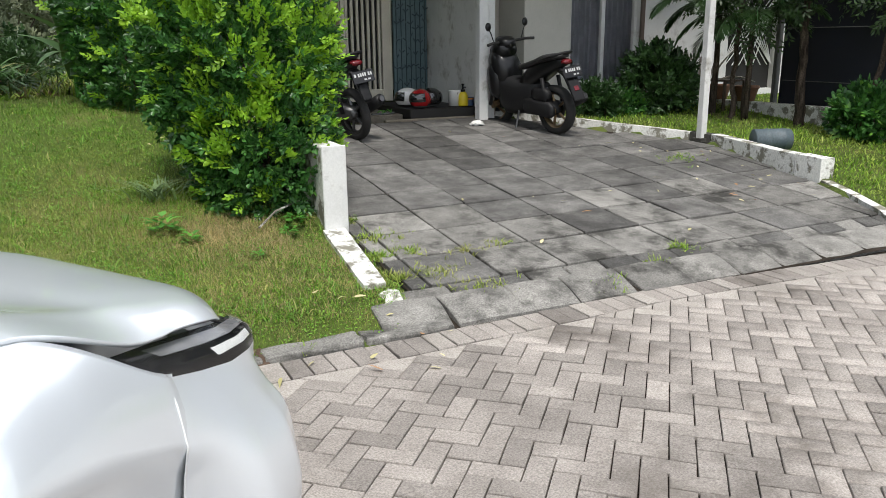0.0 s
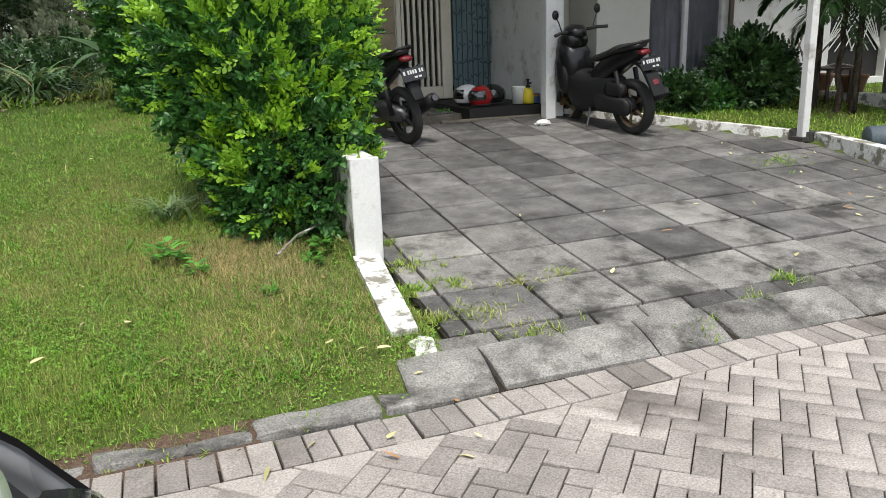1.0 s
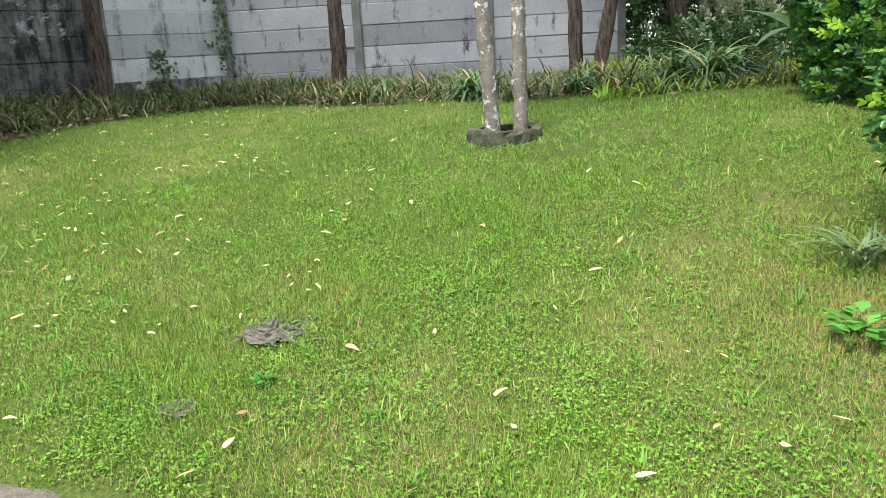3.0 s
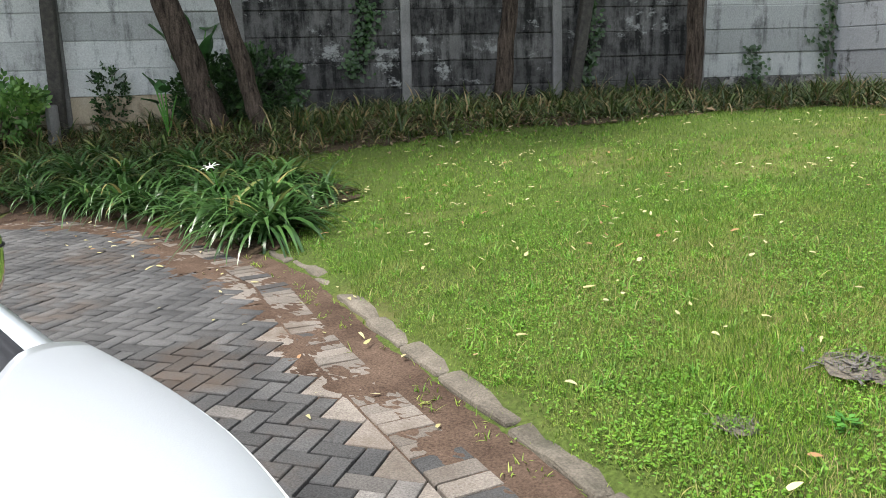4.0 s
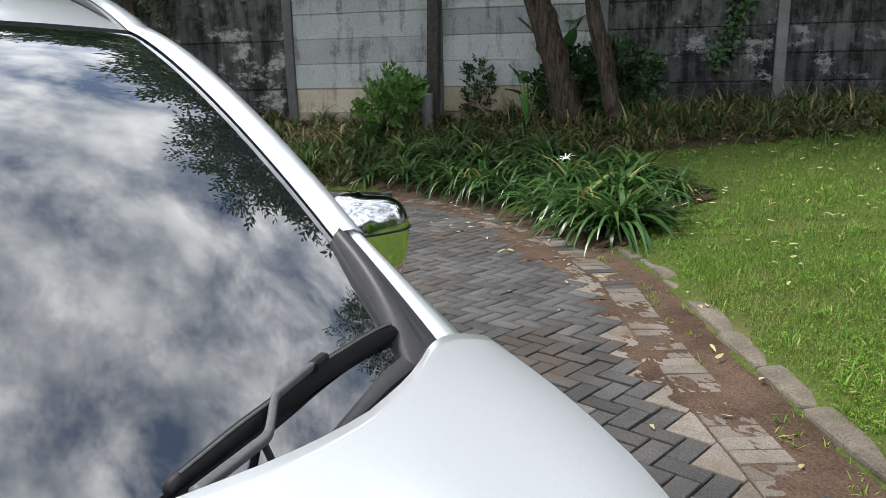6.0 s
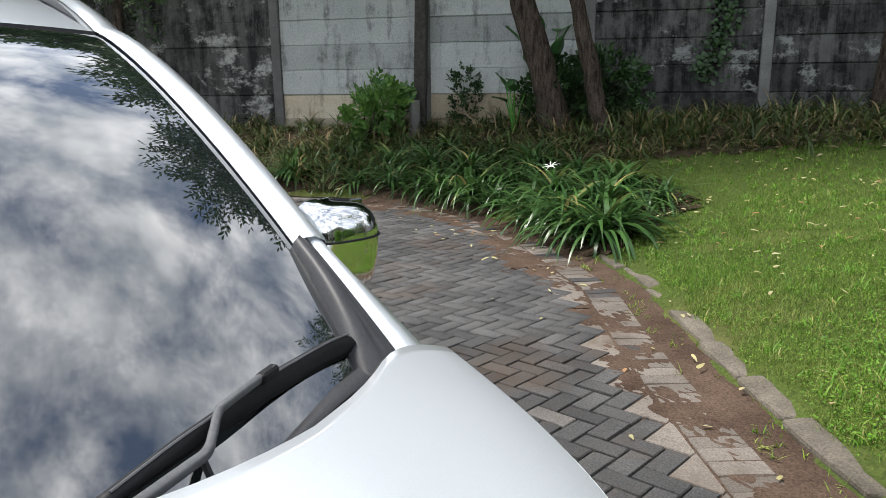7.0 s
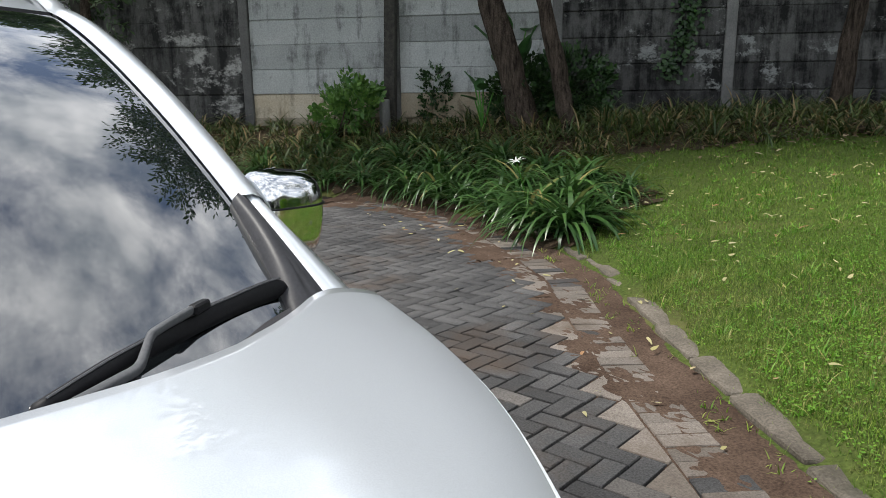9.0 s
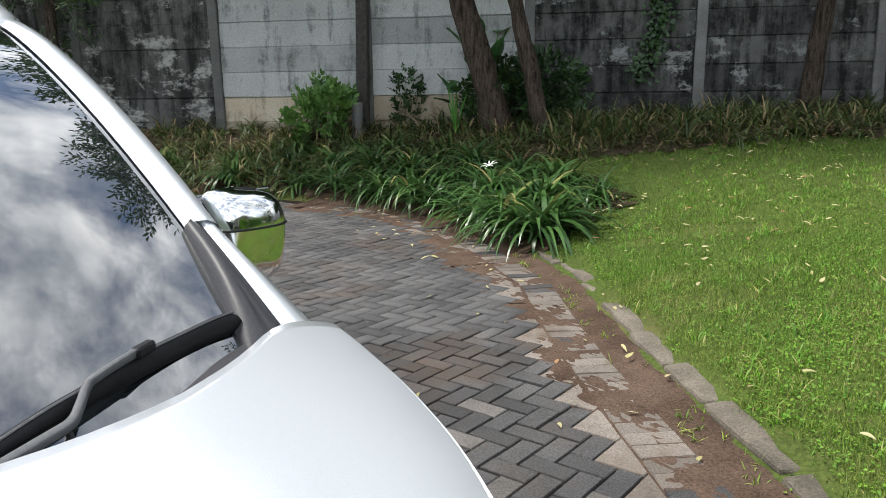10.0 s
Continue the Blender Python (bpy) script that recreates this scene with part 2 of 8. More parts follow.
def fence_mat(name, lo, hi, streak, streak_at, pale=None, pale_at=(0.62, 0.72)):
    """Old cast concrete: cloudy grey, dark runs down the face, black blotches, and lime bloom where it has one."""
    m, n, l, b = nodes_of(name)
    big = noise_node(n, l, 0.9, 5, 0.6)
    col = ramp(n, l, big.outputs["Fac"], [(0.3, lo), (0.7, hi)]).outputs["Color"]
    rnd = n.new("ShaderNodeObjectInfo").outputs["Random"]
    v = ramp(n, l, rnd, [(0.0, (0.72, 0.72, 0.72)), (1.0, (1.2, 1.2, 1.2))]).outputs["Color"]
    col = mixc(n, l, 1.0, col, v, "MULTIPLY")
    runs = noise_node(n, l, 1.0, 7, 0.62, None, (7.0, 7.0, 1.0))
    blot = noise_node(n, l, 2.6, 9, 0.75)
    both = mixc(n, l, 0.5, runs.outputs["Color"], blot.outputs["Color"])
    sep = n.new("ShaderNodeSeparateColor")
    l.new(both, sep.inputs["Color"])
    fac = ramp(n, l, sep.outputs["Red"], [(streak_at[0], (0, 0, 0)), (streak_at[1], (1, 1, 1))]).outputs["Color"]
    col = mixc(n, l, fac, col, streak)
    if pale:
        bloom = noise_node(n, l, 1.5, 10, 0.78, None, (1.0, 1.0, 1.5))
        fac = ramp(n, l, bloom.outputs["Fac"], [(pale_at[0], (0, 0, 0)), (pale_at[1], (1, 1, 1))]).outputs["Color"]
        col = mixc(n, l, fac, col, pale)
    small = noise_node(n, l, 45, 5, 0.7)
    grain = ramp(n, l, small.outputs["Fac"], [(0.3, (0.7, 0.7, 0.7)), (0.7, (1.2, 1.2, 1.2))]).outputs["Color"]
    col = mixc(n, l, 0.8, col, grain, "MULTIPLY")
    l.new(col, b.inputs["Base Color"])
    b.inputs["Roughness"].default_value, b.inputs["Specular IOR Level"].default_value = 0.95, 0.2
    bp = n.new("ShaderNodeBump")
    bp.inputs["Strength"].default_value, bp.inputs["Distance"].default_value = 0.4, 0.008
    l.new(small.outputs["Fac"], bp.inputs["Height"])
    l.new(bp.outputs["Normal"], b.inputs["Normal"])
    return m


MT["fence_pale"] = fence_mat("pale_concrete_panel", (0.36, 0.38, 0.375), (0.50, 0.52, 0.51), (0.08, 0.082, 0.08), (0.52, 0.66))
MT["fence_ochre"] = fence_mat("ochre_stained_panel", (0.38, 0.31, 0.21), (0.50, 0.46, 0.38), (0.11, 0.09, 0.06), (0.52, 0.66))
MT["fence_mid"] = fence_mat("patchy_concrete_panel", (0.08, 0.08, 0.077), (0.15, 0.15, 0.145), (0.022, 0.022, 0.022), (0.45, 0.57), (0.36, 0.36, 0.345), (0.53, 0.61))
MT["fence_dark"] = fence_mat("black_stained_panel", (0.07, 0.07, 0.07), (0.145, 0.145, 0.14), (0.018, 0.018, 0.018), (0.44, 0.56), (0.26, 0.27, 0.265), (0.57, 0.62))
MT["fence_white"] = fence_mat("whitish_concrete_panel", (0.27, 0.28, 0.295), (0.37, 0.38, 0.40), (0.06, 0.06, 0.06), (0.55, 0.63))
MT["fence_post"] = surface("weathered_concrete_post", (0.09, 0.09, 0.088), (0.20, 0.20, 0.195), 1.5, 50, 0.9, 0.4, 0.005, vary=0.25)
MT["mossy"] = surface("mossy_concrete", (0.045, 0.05, 0.03), (0.14, 0.135, 0.10), 12, 80, 0.95, 0.9, 0.01, spec=0.1, grain_span=(0.4, 1.5))
MT["black_tile"] = surface("black_porch_tile", (0.014, 0.013, 0.013), (0.03, 0.027, 0.026), 5, 40, 0.3, 0.05, 0.001, vary=0.15)
MT["bark"] = surface("rough_bark", (0.018, 0.013, 0.010), (0.16, 0.125, 0.10), 26, 60, 0.95, 1.0, 0.05, stretch=(1, 1, 0.16), spec=0.15, grain_span=(0.4, 1.5))
MT["bark_pale"] = surface("pale_lichen_bark", (0.13, 0.115, 0.095), (0.27, 0.245, 0.21), 8, 50, 0.95, 1.0, 0.02, stain=(0.6, 0.6, 0.56), stain_scale=14, stain_at=(0.55, 0.6))
MT["lily"] = leafy("strap_leaf", (0.024, 0.07, 0.02), (0.095, 0.2, 0.055), (0.34, 0.3, 0.12), 0.95, 0.32, 0.2)
MT["bed"] = leafy("bed_leaf", (0.025, 0.05, 0.016), (0.115, 0.165, 0.045), (0.28, 0.21, 0.11), 0.82, 0.5, 0.2)
MT["hedge"] = leafy("hedge_leaf", (0.02, 0.072, 0.02), (0.075, 0.215, 0.046), (0.14, 0.32, 0.05), 0.93, 0.35, 0.28)
MT["hedge_dark"] = leafy("dark_shrub_leaf", (0.016, 0.042, 0.014), (0.042, 0.10, 0.026), None, 1, 0.4, 0.15)
MT["crown"] = leafy("tree_leaf", (0.02, 0.045, 0.014), (0.05, 0.10, 0.03), None, 1, 0.45, 0.25)
# leaves of far plants, paled and greyed in colour to stand for haze
MT["far_leaf"] = leafy("haze_pale_leaf", (0.13, 0.16, 0.10), (0.26, 0.30, 0.19), None, 1, 0.7, 0.2)
MT["palm"] = leafy("palm_leaf", (0.015, 0.045, 0.014), (0.04, 0.09, 0.025), None, 1, 0.35, 0.2)
MT["weed"] = leafy("weed_leaf", (0.06, 0.22, 0.03), (0.13, 0.36, 0.05), None, 1, 0.5, 0.25)
MT["dry_leaf"] = leafy("fallen_leaf", (0.38, 0.35, 0.16), (0.58, 0.53, 0.32), (0.36, 0.2, 0.1), 0.85, 0.7, 0.1)


# ---- mesh helpers ----
def part(name, bm, material, parent=None, label="", smooth_shade=False, kind=""):
    me = bpy.data.meshes.new(name)
    bm.to_mesh(me)
    bm.free()
    me.materials.append(material)
    if smooth_shade:
        me.shade_smooth()
    ob = new(name, me)
    ob.parent = parent
    if label or kind:
        tagged(ob, label, kind=kind)
    return ob


def thing(name, m=None, label="", category="", group="", kind=""):
    ob = new(name)
    ob.empty_display_size = 0.1
    if m is not None:
        ob.matrix_basis = m
    return tagged(ob, label, category, group, kind)


def bulk(name, verts, faces, material, parent=None, smooth_shade=False):
    """A mesh from arrays: verts n x 3, faces m x k."""
    verts, faces = np.asarray(verts, np.float32), np.asarray(faces, np.int32)
    me = bpy.data.meshes.new(name)
    k = faces.shape[1]
    me.vertices.add(len(verts))
    me.vertices.foreach_set("co", verts.ravel())
    me.loops.add(faces.size)
    me.loops.foreach_set("vertex_index", faces.ravel())
    me.polygons.add(len(faces))
    me.polygons.foreach_set("loop_start", np.arange(0, faces.size, k, dtype=np.int32))
    me.update(calc_edges=True)
    me.validate()
    me.materials.append(material)
    if smooth_shade:
        me.shade_smooth()
    ob = new(name, me)
    ob.parent = parent
    return ob


def box(bm, x0, x1, y0, y1, z0, z1, bevel=0.0, m=None, seg=1):
    vs = [bm.verts.new((x, y, z)) for x in (x0, x1) for y in (y0, y1) for z in (z0, z1)]
    fs = [bm.faces.new([vs[i] for i in q]) for q in ((0, 1, 3, 2), (4, 6, 7, 5), (0, 4, 5, 1), (2, 3, 7, 6), (0, 2, 6, 4), (1, 5, 7, 3))]
    if m is not None:
        bmesh.ops.transform(bm, matrix=m, verts=vs)
    if bevel:
        bmesh.ops.bevel(bm, geom=list({e for f in fs for e in f.edges}), offset=bevel, segments=seg, affect="EDGES", profile=0.5)
    return bm


def tube(bm, pts, radii, n=8, caps=True):
    """A tube along points."""
    rings, prev = [], None
    pts = [Vector(p) for p in pts]
    if not hasattr(radii, "__len__"):
        radii = [radii] * len(pts)
    for i, p in enumerate(pts):
        d = (pts[min(i + 1, len(pts) - 1)] - pts[max(i - 1, 0)]).normalized()
        a = prev if prev is not None else (Vector((1, 0, 0)) if abs(d.x) < 0.9 else Vector((0, 1, 0)))
        a = (a - d * a.dot(d)).normalized()
        prev, b = a, d.cross(a)
        rings.append([bm.verts.new(p + radii[i] * (math.cos(2 * math.pi * k / n) * a + math.sin(2 * math.pi * k / n) * b)) for k in range(n)])
    for r, s in zip(rings[:-1], rings[1:]):
        for k in range(n):
            bm.faces.new((r[k], r[(k + 1) % n], s[(k + 1) % n], s[k]))
    if caps:
        bm.faces.new(rings[0][::-1]), bm.faces.new(rings[-1])
    return bm


def lathe(bm, profile, n=24, m=None):
    """Turns (radius, height) pairs round z."""
    rings = []
    for r, z in profile:
        rings.append([bm.verts.new((r * math.cos(2 * math.pi * k / n), r * math.sin(2 * math.pi * k / n), z)) for k in range(n)] if r > 1e-6 else [bm.verts.new((0, 0, z))])
    for a, b in zip(rings[:-1], rings[1:]):
        for k in range(n):
            q = [a[k % len(a)], a[(k + 1) % len(a)], b[(k + 1) % len(b)], b[k % len(b)]]
            q = [v for i, v in enumerate(q) if v not in q[:i]]
            if len(q) > 2:
                bm.faces.new(q)
    if m is not None:
        bmesh.ops.transform(bm, matrix=m, verts=[v for r in rings for v in r])
    return bm


def sheet(bm, grid, close=False):
    """Quads over rows of points."""
    vs = [[bm.verts.new(p) for p in row] for row in grid]
    for a, b in zip(vs[:-1], vs[1:]):
        for k in range(len(a) - 1):
            bm.faces.new((a[k], a[k + 1], b[k + 1], b[k]))
    return vs


def prism(bm, outline, z0, z1, chamfer=0.0):
    """An upright block on an outline (counter-clockwise); z1 may be a list of corner heights."""
    n = len(outline)
    tops = z1 if hasattr(z1, "__len__") else [z1] * n
    cx, cy = sum(p[0] for p in outline) / n, sum(p[1] for p in outline) / n
    lo = [bm.verts.new((x, y, z0)) for x, y in outline]
    rings = [lo]
    if chamfer:
        rings.append([bm.verts.new((x, y, t - chamfer)) for (x, y), t in zip(outline, tops)])
        ins = []
        for (x, y), t in zip(outline, tops):
            k = chamfer / max(math.hypot(x - cx, y - cy), 1e-6)
            ins.append(bm.verts.new((x + (cx - x) * k, y + (cy - y) * k, t)))
        rings.append(ins)
    else:
        rings.append([bm.verts.new((x, y, t)) for (x, y), t in zip(outline, tops)])
    for a, b in zip(rings[:-1], rings[1:]):
        for k in range(n):
            bm.faces.new((a[k], a[(k + 1) % n], b[(k + 1) % n], b[k]))
    bm.faces.new(rings[-1])
    return bm


rng = np.random.default_rng(7)

# ---- ground ----
def steps(lo, hi, fine, far):
    inner = np.arange(lo, hi + 1e-6, fine)
    grow = np.cumsum(0.4 * 1.35 ** np.arange(20))
    grow = grow[grow < far]
    return np.concatenate([lo - grow[::-1], inner, hi + grow])


gx, gy = steps(-13.0, 15.0, 0.14, 400), steps(-5.0, 24.0, 0.14, 400)
XX, YY = np.meshgrid(gx, gy)
ZZ = ground_z(XX, YY)
_id = np.arange(XX.size).reshape(XX.shape)
_q = np.stack([_id[:-1, :-1], _id[:-1, 1:], _id[1:, 1:], _id[1:, :-1]], -1).reshape(-1, 4)
ground = bulk("ground", np.stack([XX, YY, ZZ], -1).reshape(-1, 3), _q, MT["soil"], smooth_shade=True)
tagged(ground, "patchy lawn soil with dry brown spots rising from the road", "ground", kind="structure")

# ---- precast concrete fence ----
FENCE_DIR = Vector((8.56, 14.31)).normalized()
FENCE_0, SPAN, ROW = Vector((-11.27, 5.54)), 2.383, 0.374


def fence(name, p0, direction, first, last, base, top, label, bays):
    """Posts with stacked panels between them; bays gives each bay's panel material, and its lowest row's."""
    d = Vector((direction[0], direction[1], 0)).normalized()
    n = Vector((-d.y, d.x, 0))
    m = Matrix(((d.x, n.x, 0, p0[0]), (d.y, n.y, 0, p0[1]), (0, 0, 1, 0), (0, 0, 0, 1)))
    f = thing(name, m, label, "fence", kind="structure")
    rows = int(round((top - base) / ROW))
    meshes = {}

    def panel(mat):
        if mat not in meshes:
            bm = bmesh.new()
            box(bm, 0.05, SPAN - 0.05, -0.03, 0.03, 0.006, ROW - 0.006, 0.008)
            box(bm, 0.06, SPAN - 0.06, -0.012, 0.012, ROW - 0.01, ROW + 0.02)
            ob = part("panel", bm, MT[mat], f)
            meshes[mat] = ob.data
            return ob
        ob = new("panel", meshes[mat])
        ob.parent = f
        return ob

    bm = bmesh.new()
    box(bm, -0.075, 0.075, -0.075, 0.075, base - 0.5, top + 0.06, 0.012)
    post = part("post", bm, MT["fence_post"], f)
    for k in range(first, last + 1):
        ob = post
        if k > first:
            ob = new("post", post.data)
            ob.parent = f
        ob.matrix_basis = pose(SPAN * k, 0, 0, random.uniform(-0.5, 0.5), random.uniform(-0.8, 0.8), random.uniform(-2, 2))
        if k == last:
            break
        mat, low = bays.get(k, bays["other"])
        for r in range(rows):
            panel(low if r < 2 else mat).matrix_basis = pose(SPAN * k + random.uniform(-0.006, 0.006), random.uniform(-0.012, 0.012), base + ROW * r, 0, random.uniform(-0.2, 0.2), random.uniform(-0.2, 0.2))
    return f


fence("wall_west", FENCE_0, FENCE_DIR, -3, 7, 0.454, 3.446, "weathered grey precast concrete panel wall with black stains",
      {1: ("fence_pale", "fence_ochre"), 2: ("fence_pale", "fence_ochre"), 0: ("fence_mid", "fence_mid"), -1: ("fence_mid", "fence_mid"), 6: ("fence_pale", "fence_mid"), "other": ("fence_dark", "fence_dark")})
fence("wall_north", FENCE_0 + FENCE_DIR * SPAN * 7, Vector((1.0, 0.13)), 0, 3, 0.45, 3.25, "pale precast concrete panel wall with dark cracks", {"other": ("fence_white", "fence_white")})

# ---- house: all in the driveway's frame ----
house = thing("house", DRIVE, "white single house with cream walls, slatted door and curtained window", "house")


def wall_box(name, u0, u1, v0, v1, z0, z1, mat, parent=house, label="", bevel=0.004):
    bm = bmesh.new()
    box(bm, u0, u1, v0, v1, z0, z1, bevel)
    return part(name, bm, mat, parent, label)


HT = 3.6
MT["stone_tile"] = surface("beige_stone_tile", (0.24, 0.19, 0.12), (0.36, 0.30, 0.21), 4, 60, 0.85, 0.5, 0.006, vary=0.2)
MT["door_cream"] = plain("cream_door_paint", (0.55, 0.51, 0.42), 0.5)
# black painted for unlit interiors; also the porch slab's own colour
MT["gap_dark"] = plain("shade_and_tile_black", (0.012, 0.011, 0.010), 0.8)
MT["frame_brown"] = plain("brown_window_frame", (0.09, 0.06, 0.045), 0.45)
wall_box("wall", -0.75, 1.12, 6.25, 6.45, 0.3, HT, MT["cream"])
wall_box("wall", 2.42, 2.6, 6.25, 6.45, 0.3, HT, MT["white"])
wall_box("wall", 2.36, 2.5, 4.56, 6.25, 0.4, HT, MT["white"])                       # side of the front room
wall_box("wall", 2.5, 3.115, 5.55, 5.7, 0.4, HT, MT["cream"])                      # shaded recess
wall_box("wall", 3.115, 3.83, 4.9, 5.7, 0.3, HT, MT["cream"])
wall_box("wall", 3.83, 4.96, 4.9, 5.05, 0.3, 0.9, MT["cream"])
wall_box("wall", 3.83, 4.96, 4.9, 5.05, 2.9, HT, MT["cream"])
wall_box("wall", 4.96, 6.6, 4.9, 5.1, 0.3, HT, MT["white"])
wall_box("wall", 6.6, 7.6, 4.9, 5.1, 0.3, 0.75, MT["white"])
wall_box("wall", 6.6, 7.6, 4.9, 5.1, 2.6, HT, MT["white"])
wall_box("wall", 7.6, 9.5, 4.9, 5.1, 0.2, HT, MT["white"])
wall_box("roof", -0.85, 9.6, 3.9, 9.5, HT, HT + 0.18, MT["white"], label="flat white roof slab with eaves")
wall_box("wall", -0.75, -0.6, 6.45, 9.3, 0.3, HT, MT["white"])
wall_box("wall", 9.35, 9.5, 5.1, 9.3, 0.2, HT, MT["white"])
wall_box("wall", -0.75, 9.5, 9.3, 9.45, 0.2, HT, MT["white"])
# unseen canopy, inferred from column and post, added to shade the house front
wall_box("canopy", -0.8, 4.7, 3.2, 4.88, HT - 0.14, HT - 0.04, MT["white"], label="unseen white carport canopy on slim supports, shading the house front")
wall_box("column", 2.225, 2.345, 4.44, 4.56, 0.45, HT - 0.14, MT["white"], label="slim white porch column")

# stone tiles beside the door
cladding = part("tile_backing", box(bmesh.new(), 0.1, 1.1, 6.235, 6.249, 0.62, 3.3), MT["stone_tile"], house, "beige stone tile cladding")
for j in range(9):
    for i in range(4):
        u0, z0 = 0.1 + 0.25 * i, 0.62 + 0.3 * j
        part("tile", box(bmesh.new(), u0 + 0.003, u0 + 0.247, 6.218, 6.234, z0 + 0.003, min(z0 + 0.297, 3.3), 0.003), MT["stone_tile"], cladding)

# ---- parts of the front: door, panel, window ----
# black backing: the shade between the slats is its colour
door = part("door", box(bmesh.new(), 1.14, 1.73, 6.3, 6.36, 0.70, 3.2), MT["gap_dark"], house, "black sheet standing for the shade behind the slatted door")
for k in range(7):
    u0 = 1.19 + 0.076 * k
    part("slat", box(bmesh.new(), u0, u0 + 0.036, 6.255, 6.295, 0.86, 3.15, 0.004), MT["door_cream"], door)
for u0, u1, z0, z1 in ((1.12, 1.18, 0.70, 3.2), (1.70, 1.84, 0.70, 3.2), (1.18, 1.70, 0.70, 0.86)):
    part("door_frame", box(bmesh.new(), u0, u1, 6.24, 6.31, z0, z1, 0.005), MT["door_cream"], door)


def window(parent, u0, u1, v, z0, z1, curtain_mat):
    win = part("window", box(bmesh.new(), u0, u1, v + 0.115, v + 0.12, z0, z1), MT["glass"], parent, "window glass over drawn curtains")
    win.visible_shadow = False
    for a, b, c, e in ((u0, u0 + 0.05, z0, z1), (u1 - 0.05, u1, z0, z1), (u0 + 0.05, u1 - 0.05, z0, z0 + 0.05), (u0 + 0.05, u1 - 0.05, z1 - 0.05, z1), ((u0 + u1) / 2 - 0.03, (u0 + u1) / 2 + 0.03, z0 + 0.05, z1 - 0.05)):
        part("window_frame", box(bmesh.new(), a, b, v + 0.07, v + 0.13, c, e, 0.004), MT["white"], win)
    bm = bmesh.new()
    n = int((u1 - u0) / 0.012)
    rows = []
    for k in range(n + 1):
        u = u0 + (u1 - u0) * k / n
        w = 0.028 * math.sin(k * 0.85) + 0.014 * math.sin(k * 0.37 + 1)
        rows.append([(u, v + 0.2 + w, z) for z in (z0 + 0.01, (z0 + z1) / 2, z1)])
    sheet(bm, rows)
    part("curtain", bm, curtain_mat, win, "grey pleated curtain", True)
    return win


m_, n_, l_, b_ = nodes_of("window_glass")
b_.inputs["Base Color"].default_value, b_.inputs["Roughness"].default_value, b_.inputs["Transmission Weight"].default_value, b_.inputs["IOR"].default_value = (0.95, 0.97, 0.97, 1), 0.02, 1.0, 1.45
MT["glass"] = m_
MT["curtain"] = surface("grey_curtain_cloth", (0.20, 0.20, 0.23), (0.30, 0.30, 0.34), 5, 120, 0.9, 0.1, 0.002)
window(house, 3.83, 4.96, 4.9, 0.9, 2.9, MT["curtain"])
wall_box("window_jamb", 4.96, 5.02, 4.87, 4.93, 0.86, 2.95, MT["frame_brown"])
# black box added in place of the unlit room
wall_box("room", 3.84, 4.95, 5.35, 5.45, 0.6, 3.2, MT["gap_dark"], label="black box standing for the unlit room behind the curtain")
# glazed bay further along, a black panel painted for its unlit inside
bay = part("window", box(bmesh.new(), 6.6, 7.6, 5.02, 5.03, 0.75, 2.6), MT["gap_dark"], house, "bay window with its unlit inside painted black")
for k in range(9):
    for s in (1, -1):
        bm = bmesh.new()
        u0 = 6.6 + 0.14 * k
        tube(bm, [(min(max(u0 - s * 0.5, 6.6), 7.6), 4.99, 1.1), (min(max(u0 + s * 0.5, 6.6), 7.6), 4.99, 2.1)], 0.008, 6)
        part("grille_bar", bm, MT["white"], bay)

# ---- porch ----
porch = thing("porch", DRIVE, "black tiled porch step in front of the door", "porch", kind="structure")
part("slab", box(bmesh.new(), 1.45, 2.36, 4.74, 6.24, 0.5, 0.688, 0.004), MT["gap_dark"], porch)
part("step", box(bmesh.new(), 0.9, 1.44, 4.95, 6.24, 0.5, 0.625, 0.01), MT["kerb"], porch)
part("apron", box(bmesh.new(), 1.1, 2.36, 4.66, 4.735, 0.45, 0.585, 0.008), MT["kerb"], porch)
bm = bmesh.new()
box(bm, 2.5, 3.115, 4.7, 5.55, 0.4, 0.58, 0.01)
part("plinth", bm, MT["worn_white"], porch)

# ---- white kerb wall and pillar beside the hedge ----
side_wall = thing("low_wall", DRIVE, "low white rendered wall with grey weathered side along the driveway", "wall", kind="structure")
bm = bmesh.new()
box(bm, -0.755, -0.595, 1.1, 5.9, 0.05, 0.785, 0.008)
part("wall_body", bm, MT["worn_white"], side_wall)
bm = bmesh.new()
box(bm, -0.76, -0.59, 1.085, 1.1, 0.12, 0.79, 0.006)
part("white_end", bm, MT["white"], side_wall)
strip = thing("kerb_strip", DRIVE, "flat white painted kerb strip with chipped paint", "kerb", kind="structure")
bm = bmesh.new()
vs = []
for v, w in ((1.08, 0.155), (0.8, 0.15), (0.5, 0.145), (0.2, 0.14), (0.08, 0.13)):
    z = 0.088 + 0.1 * v + 0.03
    uc = -0.70 - 0.085 * (1.08 - v)
    vs.append([(uc - w / 2, v, 0.0), (uc - w / 2, v, z), (uc + w / 2, v, z), (uc + w / 2, v, 0.0)])
rows = sheet(bm, vs)
bm.faces.new(rows[0][::-1]), bm.faces.new(rows[-1])
part("strip_body", bm, MT["worn_white"], strip)
bm = bmesh.new()
prism(bm, [(-0.88, -0.16), (-0.78, -0.19), (-0.69, -0.12), (-0.67, 0.0), (-0.72, 0.05), (-0.80, 0.02), (-0.84, -0.05)], 0.0, [0.05, 0.055, 0.075, 0.10, 0.10, 0.085, 0.07], 0.014)
part("broken_piece", bm, MT["worn_white"], strip)

